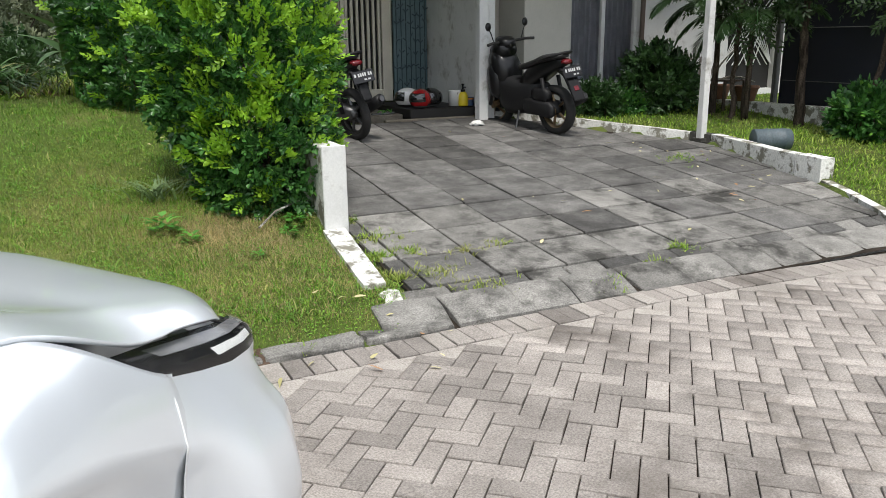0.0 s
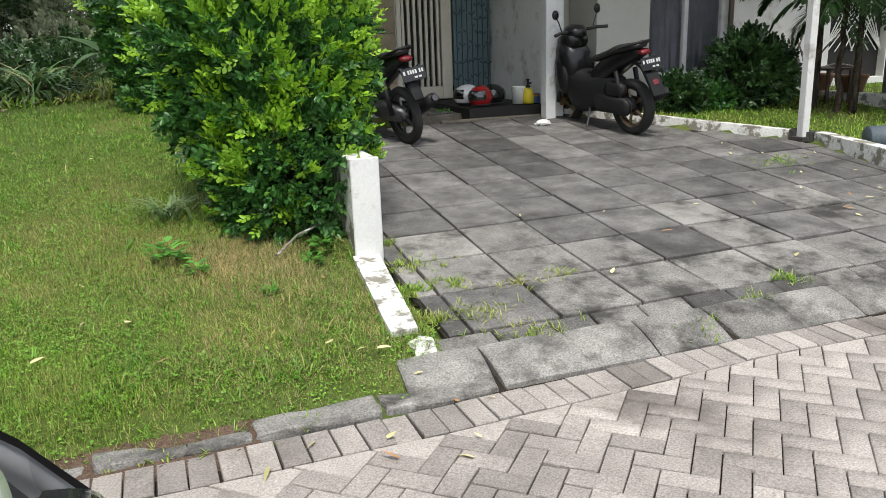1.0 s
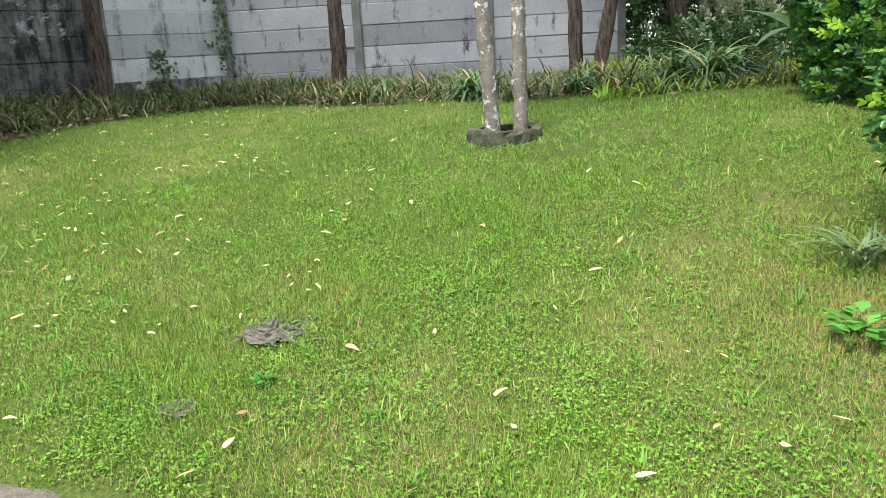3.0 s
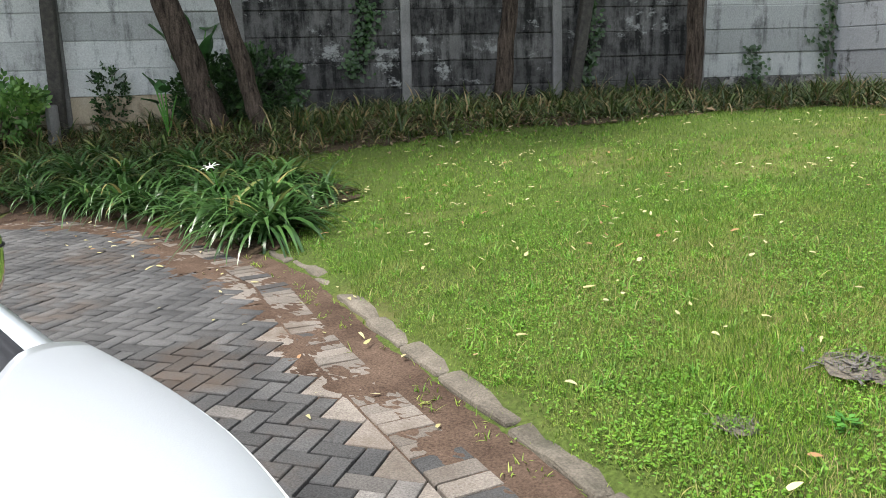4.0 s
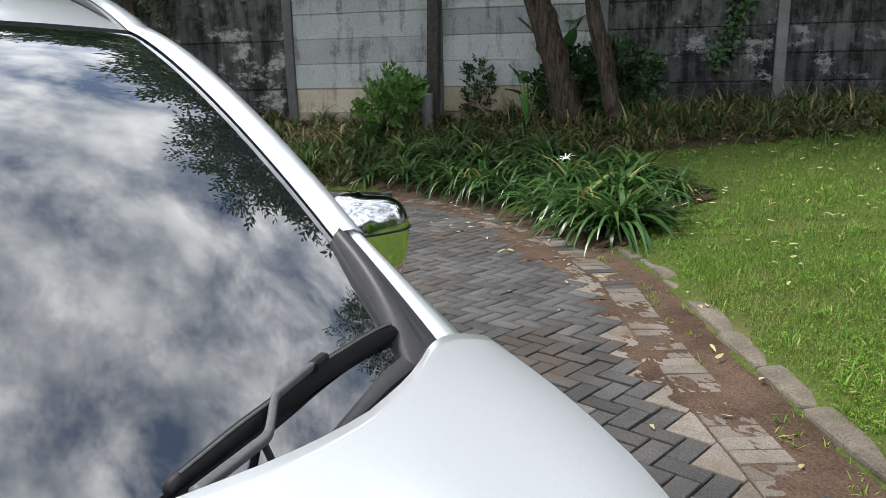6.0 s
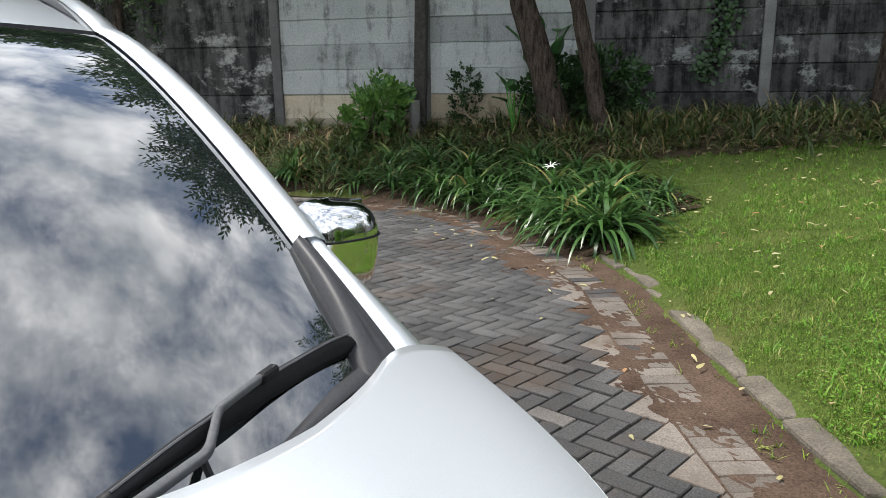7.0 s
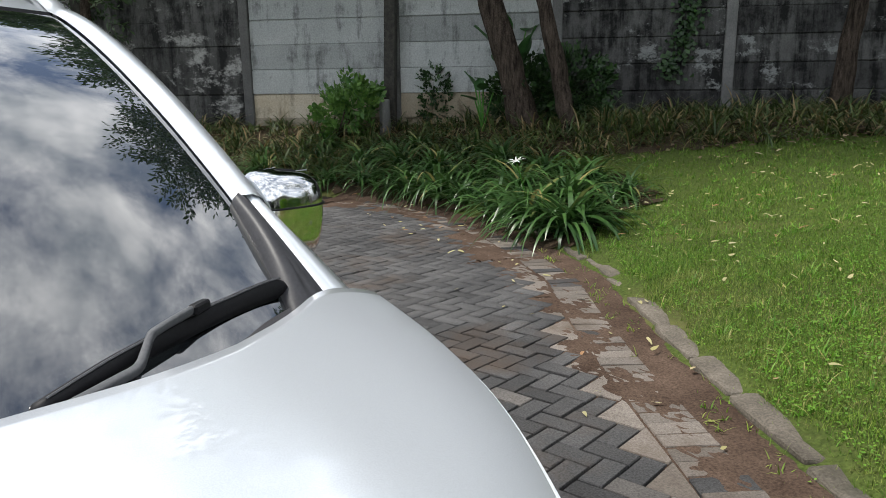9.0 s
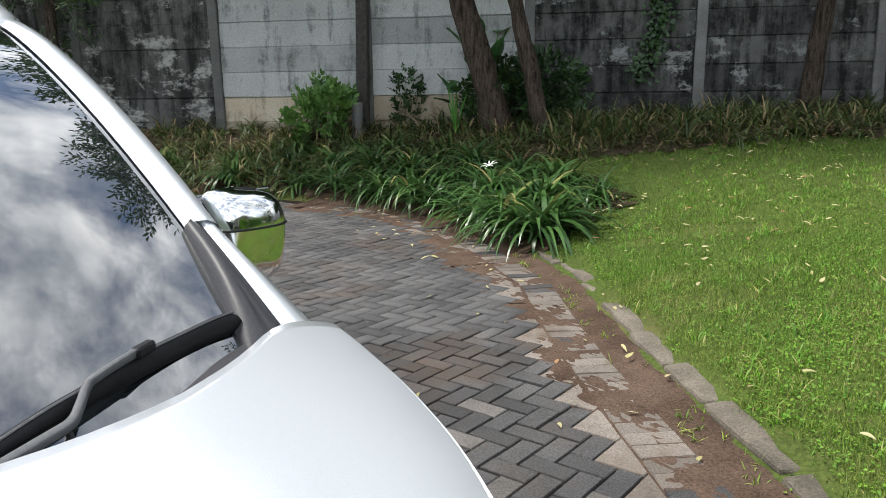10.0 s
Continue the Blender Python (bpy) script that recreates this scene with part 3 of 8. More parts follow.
# ---- right-hand kerb ----
rk = thing("garden_kerb", DRIVE, "white painted garden kerb, cracked, with a blackened block", "kerb", kind="structure")


def kerb_run(name, pts, width, rise, mat, drop=0.25):
    bm = bmesh.new()
    vs = []
    for i, (u, v) in enumerate(pts):
        a, b = Vector(pts[max(i - 1, 0)]), Vector(pts[min(i + 1, len(pts) - 1)])
        d = (b - a).normalized()
        n = Vector((d.y, -d.x)) * width
        z = float(drive_z(u, v))
        up_ = rise if not isinstance(rise, tuple) else rise[0] + (rise[1] - rise[0]) * i / (len(pts) - 1)
        if n.x < 0:
            n = -n
        vs.append([(u, v, z - drop), (u, v, z + up_), (u + n.x, v + n.y, z + up_), (u + n.x, v + n.y, z - drop)])
    r = sheet(bm, vs)
    bm.faces.new(r[0][::-1]), bm.faces.new(r[-1])
    bmesh.ops.recalc_face_normals(bm, faces=bm.faces)
    return part(name, bm, mat, rk)


kerb_run("kerb_run", [(2.5, 4.75), (2.95, 4.1), (3.3, 3.6), (3.65, 3.1), (3.93, 2.71)], 0.1, 0.085, MT["worn_white"])
kerb_run("black_block", [(3.925, 2.70), (4.03, 2.5)], 0.16, 0.09, MT["stain_block"])
kerb_run("kerb_run", [(4.03, 2.49), (3.94, 2.0), (3.85, 1.5), (3.79, 1.18)], 0.12, (0.1, 0.185), MT["worn_white"])
kerb_run("kerb_end", [(3.785, 1.165), (3.75, 0.86)], 0.15, (0.19, 0.215), MT["worn_white"])
kerb_run("kerb_strip", [(3.75, 0.84), (3.6, 0.45), (3.4, 0.02), (3.3, -0.15)], 0.08, 0.03, MT["worn_white"])
post = thing("porch_post", DRIVE, "slim white painted steel post on a blackened kerb block", "post")
part("shaft", box(bmesh.new(), 3.955, 4.035, 2.56, 2.64, 0.40, HT - 0.2, 0.006), MT["white"], post)
part("base_plate", box(bmesh.new(), 3.93, 4.06, 2.535, 2.665, 0.375, 0.42, 0.004), MT["stain_block"], post)

# ---- neighbour's low wall and dark screen ----
nb = thing("planter_wall", DRIVE, "low cream garden wall with a dark blue screen above it", "wall", kind="structure")
part("wall_body", box(bmesh.new(), 5.95, 6.1, -3.0, 4.9, -0.2, 0.665, 0.01), MT["worn_white"], nb)
MT["screen"] = surface("dark_blue_screen", (0.006, 0.007, 0.013), (0.010, 0.012, 0.022), 2, 90, 0.75, 0.2, 0.002)
part("screen", box(bmesh.new(), 6.2, 6.23, -3.0, 3.55, 0.6, 3.3), MT["screen"], nb, "dark blue sheet screen")
for z in (0.95, 1.6):
    part("wire", tube(bmesh.new(), [(6.19, -3, z), (6.19, 0.4, z - 0.02), (6.19, 3.5, z)], 0.006, 6), MT["fence_post"], nb)
for v in (-1.0, 3.6):
    part("screen_post", box(bmesh.new(), 6.17, 6.24, v, v + 0.06, 0.6, 3.35, 0.004), MT["fence_post"], nb)

# ---- the car ----
def paint(name, col, flake=0.25):
    m, n, l, b = nodes_of(name)
    tex = noise_node(n, l, 900, 2, 0.5)
    c = ramp(n, l, tex.outputs["Fac"], [(0.35, tuple(x * (1 - flake * 0.3) for x in col)), (0.65, tuple(x * (1 + flake * 0.2) for x in col))]).outputs["Color"]
    l.new(c, b.inputs["Base Color"])
    b.inputs["Metallic"].default_value, b.inputs["Roughness"].default_value = 0.42, 0.3
    b.inputs["Coat Weight"].default_value, b.inputs["Coat Roughness"].default_value, b.inputs["Coat IOR"].default_value = 1.0, 0.02, 1.95
    return m


MT["car_paint"] = paint("silver_car_paint", (0.80, 0.845, 0.89))
MT["chrome"] = plain("chrome", (0.78, 0.79, 0.8), 0.04, 1.0, amount=0.02)
MT["black_plastic"] = surface("black_plastic", (0.010, 0.010, 0.011), (0.018, 0.018, 0.02), 10, 200, 0.5, 0.15, 0.001, spec=0.22)
MT["grey_plastic"] = surface("dark_grey_plastic", (0.035, 0.036, 0.04), (0.05, 0.05, 0.055), 8, 220, 0.45, 0.15, 0.001, spec=0.35)
MT["arm_grey"] = surface("worn_grey_wiper_arm", (0.085, 0.088, 0.093), (0.12, 0.123, 0.128), 8, 200, 0.45, 0.1, 0.001, spec=0.4)
MT["rubber"] = surface("tyre_rubber", (0.012, 0.012, 0.012), (0.022, 0.021, 0.02), 20, 90, 0.8, 0.3, 0.002)
MT["alloy"] = plain("alloy_wheel", (0.55, 0.55, 0.56), 0.3, 0.9)
m_, n_, l_, b_ = nodes_of("tinted_car_glass")
b_.inputs["Base Color"].default_value, b_.inputs["Roughness"].default_value, b_.inputs["IOR"].default_value = (0.012, 0.015, 0.017, 1), 0.015, 1.52
b_.inputs["Specular IOR Level"].default_value = 0.9
b_.inputs["Coat Weight"].default_value, b_.inputs["Coat Roughness"].default_value, b_.inputs["Coat IOR"].default_value = 1.0, 0.01, 2.2
MT["car_glass"] = m_
m_, n_, l_, b_ = nodes_of("clear_lamp_lens")
b_.inputs["Base Color"].default_value, b_.inputs["Roughness"].default_value, b_.inputs["Transmission Weight"].default_value, b_.inputs["IOR"].default_value = (0.9, 0.92, 0.93, 1), 0.02, 1.0, 1.3
MT["lens"] = m_

car = thing("car", CAR, "silver compact people carrier with chrome mirrors parked on the pavers", "car")


def lerp_tab(x, xs, ys):
    return float(np.interp(x, xs, ys))


def smooth_tab(x, xs, ys):
    """A smooth curve through a table's points, level beyond its ends."""
    x = min(max(x, xs[0]), xs[-1])
    i = max(k for k in range(len(xs) - 1) if xs[k] <= x)

    def slope(k):
        if k in (0, len(xs) - 1):
            a = min(max(k, 1), len(xs) - 1)
            return (ys[a] - ys[a - 1]) / (xs[a] - xs[a - 1])
        return (ys[k + 1] - ys[k - 1]) / (xs[k + 1] - xs[k - 1])

    h = xs[i + 1] - xs[i]
    t = (x - xs[i]) / h
    return ((2 * t ** 3 - 3 * t ** 2 + 1) * ys[i] + (t ** 3 - 2 * t ** 2 + t) * h * slope(i) + (3 * t ** 2 - 2 * t ** 3) * ys[i + 1] + (t ** 3 - t ** 2) * h * slope(i + 1))


WX = [-3.1, -2.9, -2.4, -1.2, -0.3, 0.1, 0.3, 0.45, 0.653]
WY = [0.66, 0.76, 0.81, 0.835, 0.84, 0.81, 0.76, 0.712, 0.644]
WZ = [0.80, 0.80, 0.82, 0.83, 0.84, 0.85, 0.84, 0.805, 0.724]


def hood_rear(y):
    return smooth_tab(abs(y), [0, 0.15, 0.3, 0.38, 0.46, 0.5, 0.54, 0.58, 0.62, 0.66, 0.70, 0.77], [0.325, 0.318, 0.298, 0.284, 0.257, 0.232, 0.203, 0.166, 0.124, 0.099, 0.09, 0.083])


def hood_front(y):
    k = min(abs(y) / 0.67, 1.0)
    return 1.03 - 0.08 * k ** 2 - 0.33 * k ** 5


HOOD_X = [0, 0.15, 0.3, 0.45, 0.6, 0.75, 0.9, 1.05]


def hood_half(x):
    """Half width to the shut line."""
    return smooth_tab(x, HOOD_X, [0.742, 0.718, 0.695, 0.660, 0.600, 0.525, 0.465, 0.33])


def shoulder_half(x):
    """Half width to the shoulder, past the shut line."""
    return smooth_tab(x, HOOD_X, [0.744, 0.726, 0.710, 0.676, 0.610, 0.530, 0.47, 0.335])


def edge_half(x, side):
    """Half width to the shut line on one side: the wing crowns higher and further in on the car's right."""
    return hood_half(x) * (1.0 if side > 0 else lerp_tab(x, [0.0, 0.15, 0.4, 0.6, 0.7], [1.0, 0.94, 0.93, 0.98, 1.0]))


def hood_z(x, y):
    """Bonnet's height: almost flat across, rising a little to the shoulder and rolling over it, falling to the front."""
    k = min(abs(y) / shoulder_half(x), 1.0)
    mid = smooth_tab(x, HOOD_X, [0.999, 0.989, 0.981, 0.972, 0.958, 0.938, 0.911, 0.876])
    rise = smooth_tab(x, HOOD_X, [0.015, 0.015, 0.013, 0.012, 0.011, 0.011, 0.009, 0.006])
    roll = smooth_tab(x, HOOD_X, [0.047, 0.042, 0.045, 0.053, 0.057, 0.056, 0.058, 0.061])
    crease = 0.004 * math.exp(-((abs(y) - 0.46) / 0.045) ** 2) * min(1, max(0, (x - 0.25) / 0.25))
    if y < 0:
        part_of = float(smooth(0.05, 0.3, x)) * (1 - float(smooth(0.34, 0.66, x))) * float(smooth(0.1, 0.55, -y))
        return mid + rise * k ** 2.5 - roll * (1 - 0.6 * part_of) * k ** 8 + crease + 0.05 * part_of
    return mid + rise * k ** 2.5 - roll * k ** 8 + crease


# bonnet
bm = bmesh.new()
rows = []
for i in range(61):
    s = math.sin((-1 + 2 * i / 60) * math.pi / 2)
    row = []
    for j in range(37):
        f = j / 36
        r, e = 0.3, 0.9
        for _ in range(14):
            r = 0.5 * r + 0.5 * hood_rear(s * edge_half(r, s))
            e = 0.5 * e + 0.5 * hood_front(s * edge_half(e, s))
        x = r + (e - r) * f
        yy = s * edge_half(x, s)
        z = hood_z(x, yy) - 0.03 * f ** 14
        row.append((x, yy, z))
    rows.append(row)
sheet(bm, rows)
bmesh.ops.recalc_face_normals(bm, faces=bm.faces)
hood = part("bonnet", bm, MT["car_paint"], car, smooth_shade=True)
so = hood.modifiers.new("thick", "SOLIDIFY")
so.thickness, so.offset = 0.010, -1

SEAM = 0.653


def wing(s):
    """Front wing from the bonnet's edge over the shoulder to the wheel arch; s = 1 left, -1 right."""
    bm = bmesh.new()
    rows = []
    for i in range(49):
        x = -0.45 + (SEAM + 0.45) * min(i, 46) / 46 + 0.012 * max(0, i - 46)
        hw, wy = edge_half(max(x, 0.0), s), lerp_tab(x, WX, WY)
        ztop = hood_z(max(x, 0.0), s * hw) - 0.007
        if x < 0.09:
            ztop -= 0.01 + 0.16 * (0.09 - x)
        if x > 0.4:
            k = min(1.1, (x - 0.4) / (SEAM - 0.4)) ** 1.4
            hw, ztop = hw + k * 0.03, ztop - k * 0.05
        zc = min(lerp_tab(x, WX, WZ), ztop - 0.05)
        prof = [(hw - 0.06, ztop - 0.05), (hw + 0.004, ztop - 0.03)]
        for k in range(13):
            a = k / 12 * math.pi / 2
            e, g = k / 12, 0.35
            prof.append((hw + 0.007 + (wy - hw - 0.007) * (g * math.sin(a) + (1 - g) * e), ztop - (ztop - zc) * (g * (1 - math.cos(a)) + (1 - g) * e)))
        ax = abs(x - 0.2)
        zlow = 0.24 if ax >= 0.36 else 0.30 + math.sqrt(0.36 ** 2 - ax ** 2)
        zlow = min(zlow, zc - 0.06)
        for k in range(1, 9):
            f = k / 8
            z = zc + (zlow - zc) * f
            prof.append((wy - 0.05 * (1 - math.exp(-(zc - z) / 0.1)), z))
        prof.append((prof[-1][0] - 0.06, prof[-1][1] - 0.006))
        tuck = 0.006 * max(0, i - 46)
        rows.append([(x, s * (y - tuck), z) for y, z in prof])
    sheet(bm, rows)
    bmesh.ops.recalc_face_normals(bm, faces=bm.faces)
    return part("front_wing", bm, MT["car_paint"], car, smooth_shade=True)


wing(1), wing(-1)

# the front: lamp's lower edge, then three lower lines of the bumper, each from the middle to the seam
LAMP_T = [(0, 1.045, 0.32, 0.808), (0.14, 0.981, 0.41, 0.831), (0.32, 0.88, 0.472, 0.856), (0.55, 0.779, 0.495, 0.872), (0.78, 0.671, 0.534, 0.894), (1, 0.55, 0.596, 0.924)]
LAMP_B = [(0, 1.15, 0.283, 0.724), (0.14, 1.073, 0.402, 0.747), (0.32, 0.978, 0.476, 0.766), (0.55, 0.891, 0.512, 0.775), (0.78, 0.781, 0.548, 0.804), (1, 0.653, 0.603, 0.849)]


def curve(tab, f):
    fs = [r[0] for r in tab]
    return Vector([float(np.interp(f, fs, [r[k] for r in tab])) for k in (1, 2, 3)])


def front_line(f):
    """The lower edge of lamp and grille: f from 0 in the middle to 1 at the seam."""
    if f < 0.35:
        return Vector((1.165, 0, 0.725)).lerp(curve(LAMP_B, 0), f / 0.35)
    return curve(LAMP_B, (f - 0.35) / 0.65)


LOWER = [([1.165, 1.14, 1.06, 0.975, 0.83, SEAM], [0, 0.30, 0.44, 0.525, 0.605, 0.643], [0.66] * 4 + [0.68, 0.724]),
         ([1.185, 1.16, 1.085, 0.99, 0.84, SEAM], [0, 0.33, 0.485, 0.575, 0.645, 0.628], [0.58] * 5 + [0.645]),
         ([1.19, 1.165, 1.09, 1.0, 0.845, SEAM], [0, 0.34, 0.495, 0.595, 0.665, 0.604], [0.44] * 6),
         ([1.16, 1.13, 1.055, 0.965, 0.81, SEAM], [0, 0.33, 0.475, 0.575, 0.645, 0.596], [0.25] * 6)]
for s in (1, -1):
    bm = bmesh.new()
    rows = []
    for i in range(41):
        f = i / 40
        g = [0, 0.35, 0.58, 0.74, 0.87, 1.0]
        pts = [front_line(f)] + [Vector([float(np.interp(f, g, tab[k])) for k in range(3)]) for tab in LOWER]
        fine = []
        for a in range(len(pts) - 1):
            p0, p1, p2, p3 = pts[max(a - 1, 0)], pts[a], pts[a + 1], pts[min(a + 2, len(pts) - 1)]
            for k in range(5):
                t = k / 5
                fine.append(0.5 * (2 * p1 + (p2 - p0) * t + (2 * p0 - 5 * p1 + 4 * p2 - p3) * t * t + (3 * p1 - p0 - 3 * p2 + p3) * t ** 3))
        fine.append(pts[-1])
        rows.append([(p.x, s * p.y, p.z) for p in fine])
    sheet(bm, rows)
    bmesh.ops.recalc_face_normals(bm, faces=bm.faces)
    part("bumper", bm, MT["car_paint"], car, smooth_shade=True)
# dark strip under the bonnet's lip
bm = bmesh.new()
rows = []
for i in range(61):
    f = -1 + 2 * i / 60
    a = abs(f)
    top = Vector((1.075, 0, 0.81)).lerp(curve(LAMP_T, 0), a / 0.35) if a < 0.35 else curve(LAMP_T, (a - 0.35) / 0.65)
    low = front_line(a)
    rows.append([(p.x - d, math.copysign(p.y - e, f), p.z - 0.035) for p, d, e in ((top, 0.10, 0.08), (top.lerp(low, 0.3), 0.055, 0.03), (low, 0.05, 0.02))])
sheet(bm, rows)
part("front_panel", bm, MT["black_plastic"], car)
bm = bmesh.new()
sheet(bm, [[(p.x - 0.012, p.y * s_, p.z + dz_) for dz_, p in ((0.02, front_line(f)), (0.0, front_line(f)))] for s_, f in [(-1, k / 20 * 0.35) for k in range(20, 0, -1)] + [(1, k / 20 * 0.35) for k in range(21)]])
part("upper_grille", bm, MT["black_plastic"], car, "black grille bar between the lamps")


def headlamp(s):
    """Slim lamp that wraps from the front round to the wing."""
    lamp = thing("headlamp")
    lamp.parent = car

    def pt(f, g, out=0.0):
        p = curve(LAMP_B, f).lerp(curve(LAMP_T, f), g)
        n = Vector((1 - 0.6 * f, 0.35 + 0.6 * f, 0.25)).normalized()
        p += n * (out + 0.018 * math.sin(g * math.pi))
        return (p.x, s * p.y, p.z)

    def strip_part(name, f0, f1, g0, g1, out, mat, lab=""):
        bm = bmesh.new()
        sheet(bm, [[pt(f0 + (f1 - f0) * i / 24, g0 + (g1 - g0) * j / 4, out) for j in range(5)] for i in range(25)])
        bmesh.ops.recalc_face_normals(bm, faces=bm.faces)
        return part(name, bm, mat, lamp, lab, True)

    strip_part("lamp_housing", 0, 1, 0, 0.97, -0.02, MT["black_plastic"])
    strip_part("reflector_strip", 0.05, 0.86, 0.60, 0.86, -0.010, MT["steel_lamp"], "grey reflector strip")
    strip_part("light_bar", 0.2, 0.58, 0.26, 0.46, -0.008, MT["white_lamp"], "white frosted light bar")
    lens = strip_part("lens", 0, 1, 0, 1, 0.002, MT["lens"])
    lens.visible_shadow = False
    return lamp


MT["white_lamp"] = plain("white_lamp_bar", (0.75, 0.76, 0.76), 0.25)
MT["steel_lamp"] = plain("grey_lamp_rib", (0.3, 0.3, 0.31), 0.3, 0.6)
headlamp(1), headlamp(-1)
for s in (1, -1):
    part("seam_line", tube(bmesh.new(), [(SEAM, s * 0.606, 0.846), (SEAM + 0.001, s * 0.628, 0.80), (SEAM + 0.001, s * 0.645, 0.724), (SEAM, s * 0.629, 0.655), (SEAM, s * 0.618, 0.59), (SEAM, s * 0.606, 0.47)], 0.002, 5), MT["white_lamp"], car)


# windscreen, pillars and roof
SCREEN_Y = [-0.1121, -0.0925, 0.1301, 0.6419]
SCREEN_Z = [0.1053, -0.119, -0.6512, 0.9906]


def screen_edge(f):
    """The windscreen's side edge from the cowl (0) to the roof (1)."""
    x = 0.10 - 1.07 * f
    return x, float(np.polyval(SCREEN_Y, x)), float(np.polyval(SCREEN_Z, x))


def wind(s, f):
    """A point of the windscreen: s across (-1..1), f from the cowl (0) to the roof (1)."""
    a = min(abs(s), 1.0)
    x, y, z = screen_edge(f)
    return (x + (0.195 - 0.08 * f) * (1 - a ** 2.1), s * y, z + (0.036 * f - 0.022) * (1 - a * a))


bm = bmesh.new()
sheet(bm, [[wind(math.sin((-1 + 2 * i / 60) * math.pi / 2), j / 30) for j in range(31)] for i in range(61)])
bmesh.ops.recalc_face_normals(bm, faces=bm.faces)
part("windscreen", bm, MT["car_glass"], car, "dark tinted windscreen", True)


def pillar(s):
    up, out = Vector((0.3, s * 0.25, 0.92)).normalized(), Vector((-0.05, s * 1.0, -0.22)).normalized()
    bm = bmesh.new()
    rows = []
    for j in range(31):
        f = 0.215 + 1.48 * j / 30
        p = Vector(wind(s, min(f, 1.0)))
        if f > 1:
            d = (f - 1) * 1.35
            p += Vector((-d, 0.04 * p.y * min(d, 1.0), 0.25 * d - 0.068 * d * d))
        w = 0.042 + 0.012 * f
        rows.append([p - out * 0.012 + up * 0.003, p - out * 0.006 + up * 0.016, p + out * w * 0.3 + up * 0.021, p + out * w * 0.7 + up * 0.016, p + out * w + up * 0.0, p + out * (w + 0.012) - up * 0.04, p + out * (w + 0.018) - up * 0.1])
    sheet(bm, rows)
    bmesh.ops.recalc_face_normals(bm, faces=bm.faces)
    part("windscreen_pillar", bm, MT["car_paint"], car, smooth_shade=True)
    # plastic cover at the pillar's foot, narrow at the top, with a hollow
    bm = bmesh.new()
    rows = []
    for j in range(17):
        f = 0.222 - 0.2 * j / 16
        p = Vector(wind(s, f))
        inn = 0.016 + 0.042 * (j / 16) ** 1.1
        dx = Vector(wind(s * 0.9, f)) - p
        k = inn / max(dx.length, 1e-6)
        rows.append([p + dx * k - up * 0.004, p + dx * k * 0.97 + up * 0.008, p + dx * k * 0.8 + up * (0.010 + 0.006 * math.sin(j / 16 * math.pi)), p + dx * k * 0.5 + up * (0.018 + 0.012 * math.sin(j / 16 * math.pi)), p + dx * k * 0.25 + up * 0.015, p - out * 0.004 + up * 0.017, p + out * (0.004 + 0.014 * j / 16) + up * 0.015, p + out * (0.008 + 0.014 * j / 16) - up * 0.01])
    sheet(bm, rows)
    bmesh.ops.recalc_face_normals(bm, faces=bm.faces)
    part("pillar_cover", bm, MT["grey_plastic"], car, "dark grey plastic pillar cover", True)
    # painted strip outside the cover
    bm = bmesh.new()
    rows = []
    for j in range(17):
        f = 0.226 - 0.21 * j / 16
        g = j / 16
        p = Vector(wind(s, f)) + out * (0.006 + 0.016 * g) + up * 0.012
        wide = 0.036 + 0.039 * g
        rows.append([p - out * 0.0 - up * 0.004, p + out * 0.006 + up * 0.004, p + out * wide * 0.5 + up * (0.004 - 0.004 * g), p + out * wide * 0.85 - up * 0.006, p + out * wide - up * 0.03, p + out * (wide + 0.014) - up * 0.1, p + out * (wide + 0.02) - up * 0.2])
    sheet(bm, rows)
    bmesh.ops.recalc_face_normals(bm, faces=bm.faces)
    part("pillar_foot", bm, MT["car_paint"], car, smooth_shade=True)


pillar(1), pillar(-1)
# cowl below the windscreen: a strip that overlaps the glass and dips under the bonnet
def on_glass(x, y):
    """The windscreen's point above x, y, as its s and f."""
    lo, hi = 0.0, 1.0
    for _ in range(30):
        f = (lo + hi) / 2
        s = y / screen_edge(f)[1]
        lo, hi = (f, hi) if wind(s, f)[0] > x else (lo, f)
    return s, f


bm = bmesh.new()
rows, groove = [], []
for i in range(81):
    y = 0.635 * math.sin((-1 + 2 * i / 80) * math.pi / 2)
    xc = float(np.interp(abs(y), [0.0, 0.2, 0.416, 0.455, 0.503, 0.559, 0.607, 0.64], [0.275, 0.265, 0.208, 0.179, 0.143, 0.10, 0.07, 0.045]))
    s, f = on_glass(min(xc, hood_rear(y) - 0.03), y)
    g = [Vector(wind(s, f * k)) for k in (1.0, 0.9, 0.55, 0.45, 0.0)]
    b = Vector((hood_rear(y) + 0.03, y, hood_z(hood_rear(y), y) - 0.03))
    lift = [0.0, 0.008, 0.012, 0.010, 0.006]
    rows.append([p + Vector((0, 0, h)) for p, h in zip(g, lift)] + [b])
    groove.append(g[2].lerp(g[3], 0.5) + Vector((0.0015, 0, 0.0115)))
sheet(bm, rows)
bmesh.ops.recalc_face_normals(bm, faces=bm.faces)
cowl = part("cowl", bm, MT["grey_plastic"], car, "dark plastic cowl below the windscreen", True)
bm = bmesh.new()
tube(bm, groove, 0.0016, 5)
part("seal_lip", bm, MT["black_plastic"], cowl)


for s in (1, -1):
    bm = bmesh.new()
    tube(bm, [(hood_rear(y) - 0.006, s * y, hood_z(hood_rear(y), y) - 0.012) for y in np.linspace(0.55, 0.652, 9)], [0.003, 0.004, 0.004, 0.005, 0.006, 0.006, 0.006, 0.005, 0.003], 8)
    part("corner_seal", bm, MT["rubber"], car, "black rubber seal at the bonnet corner", True)


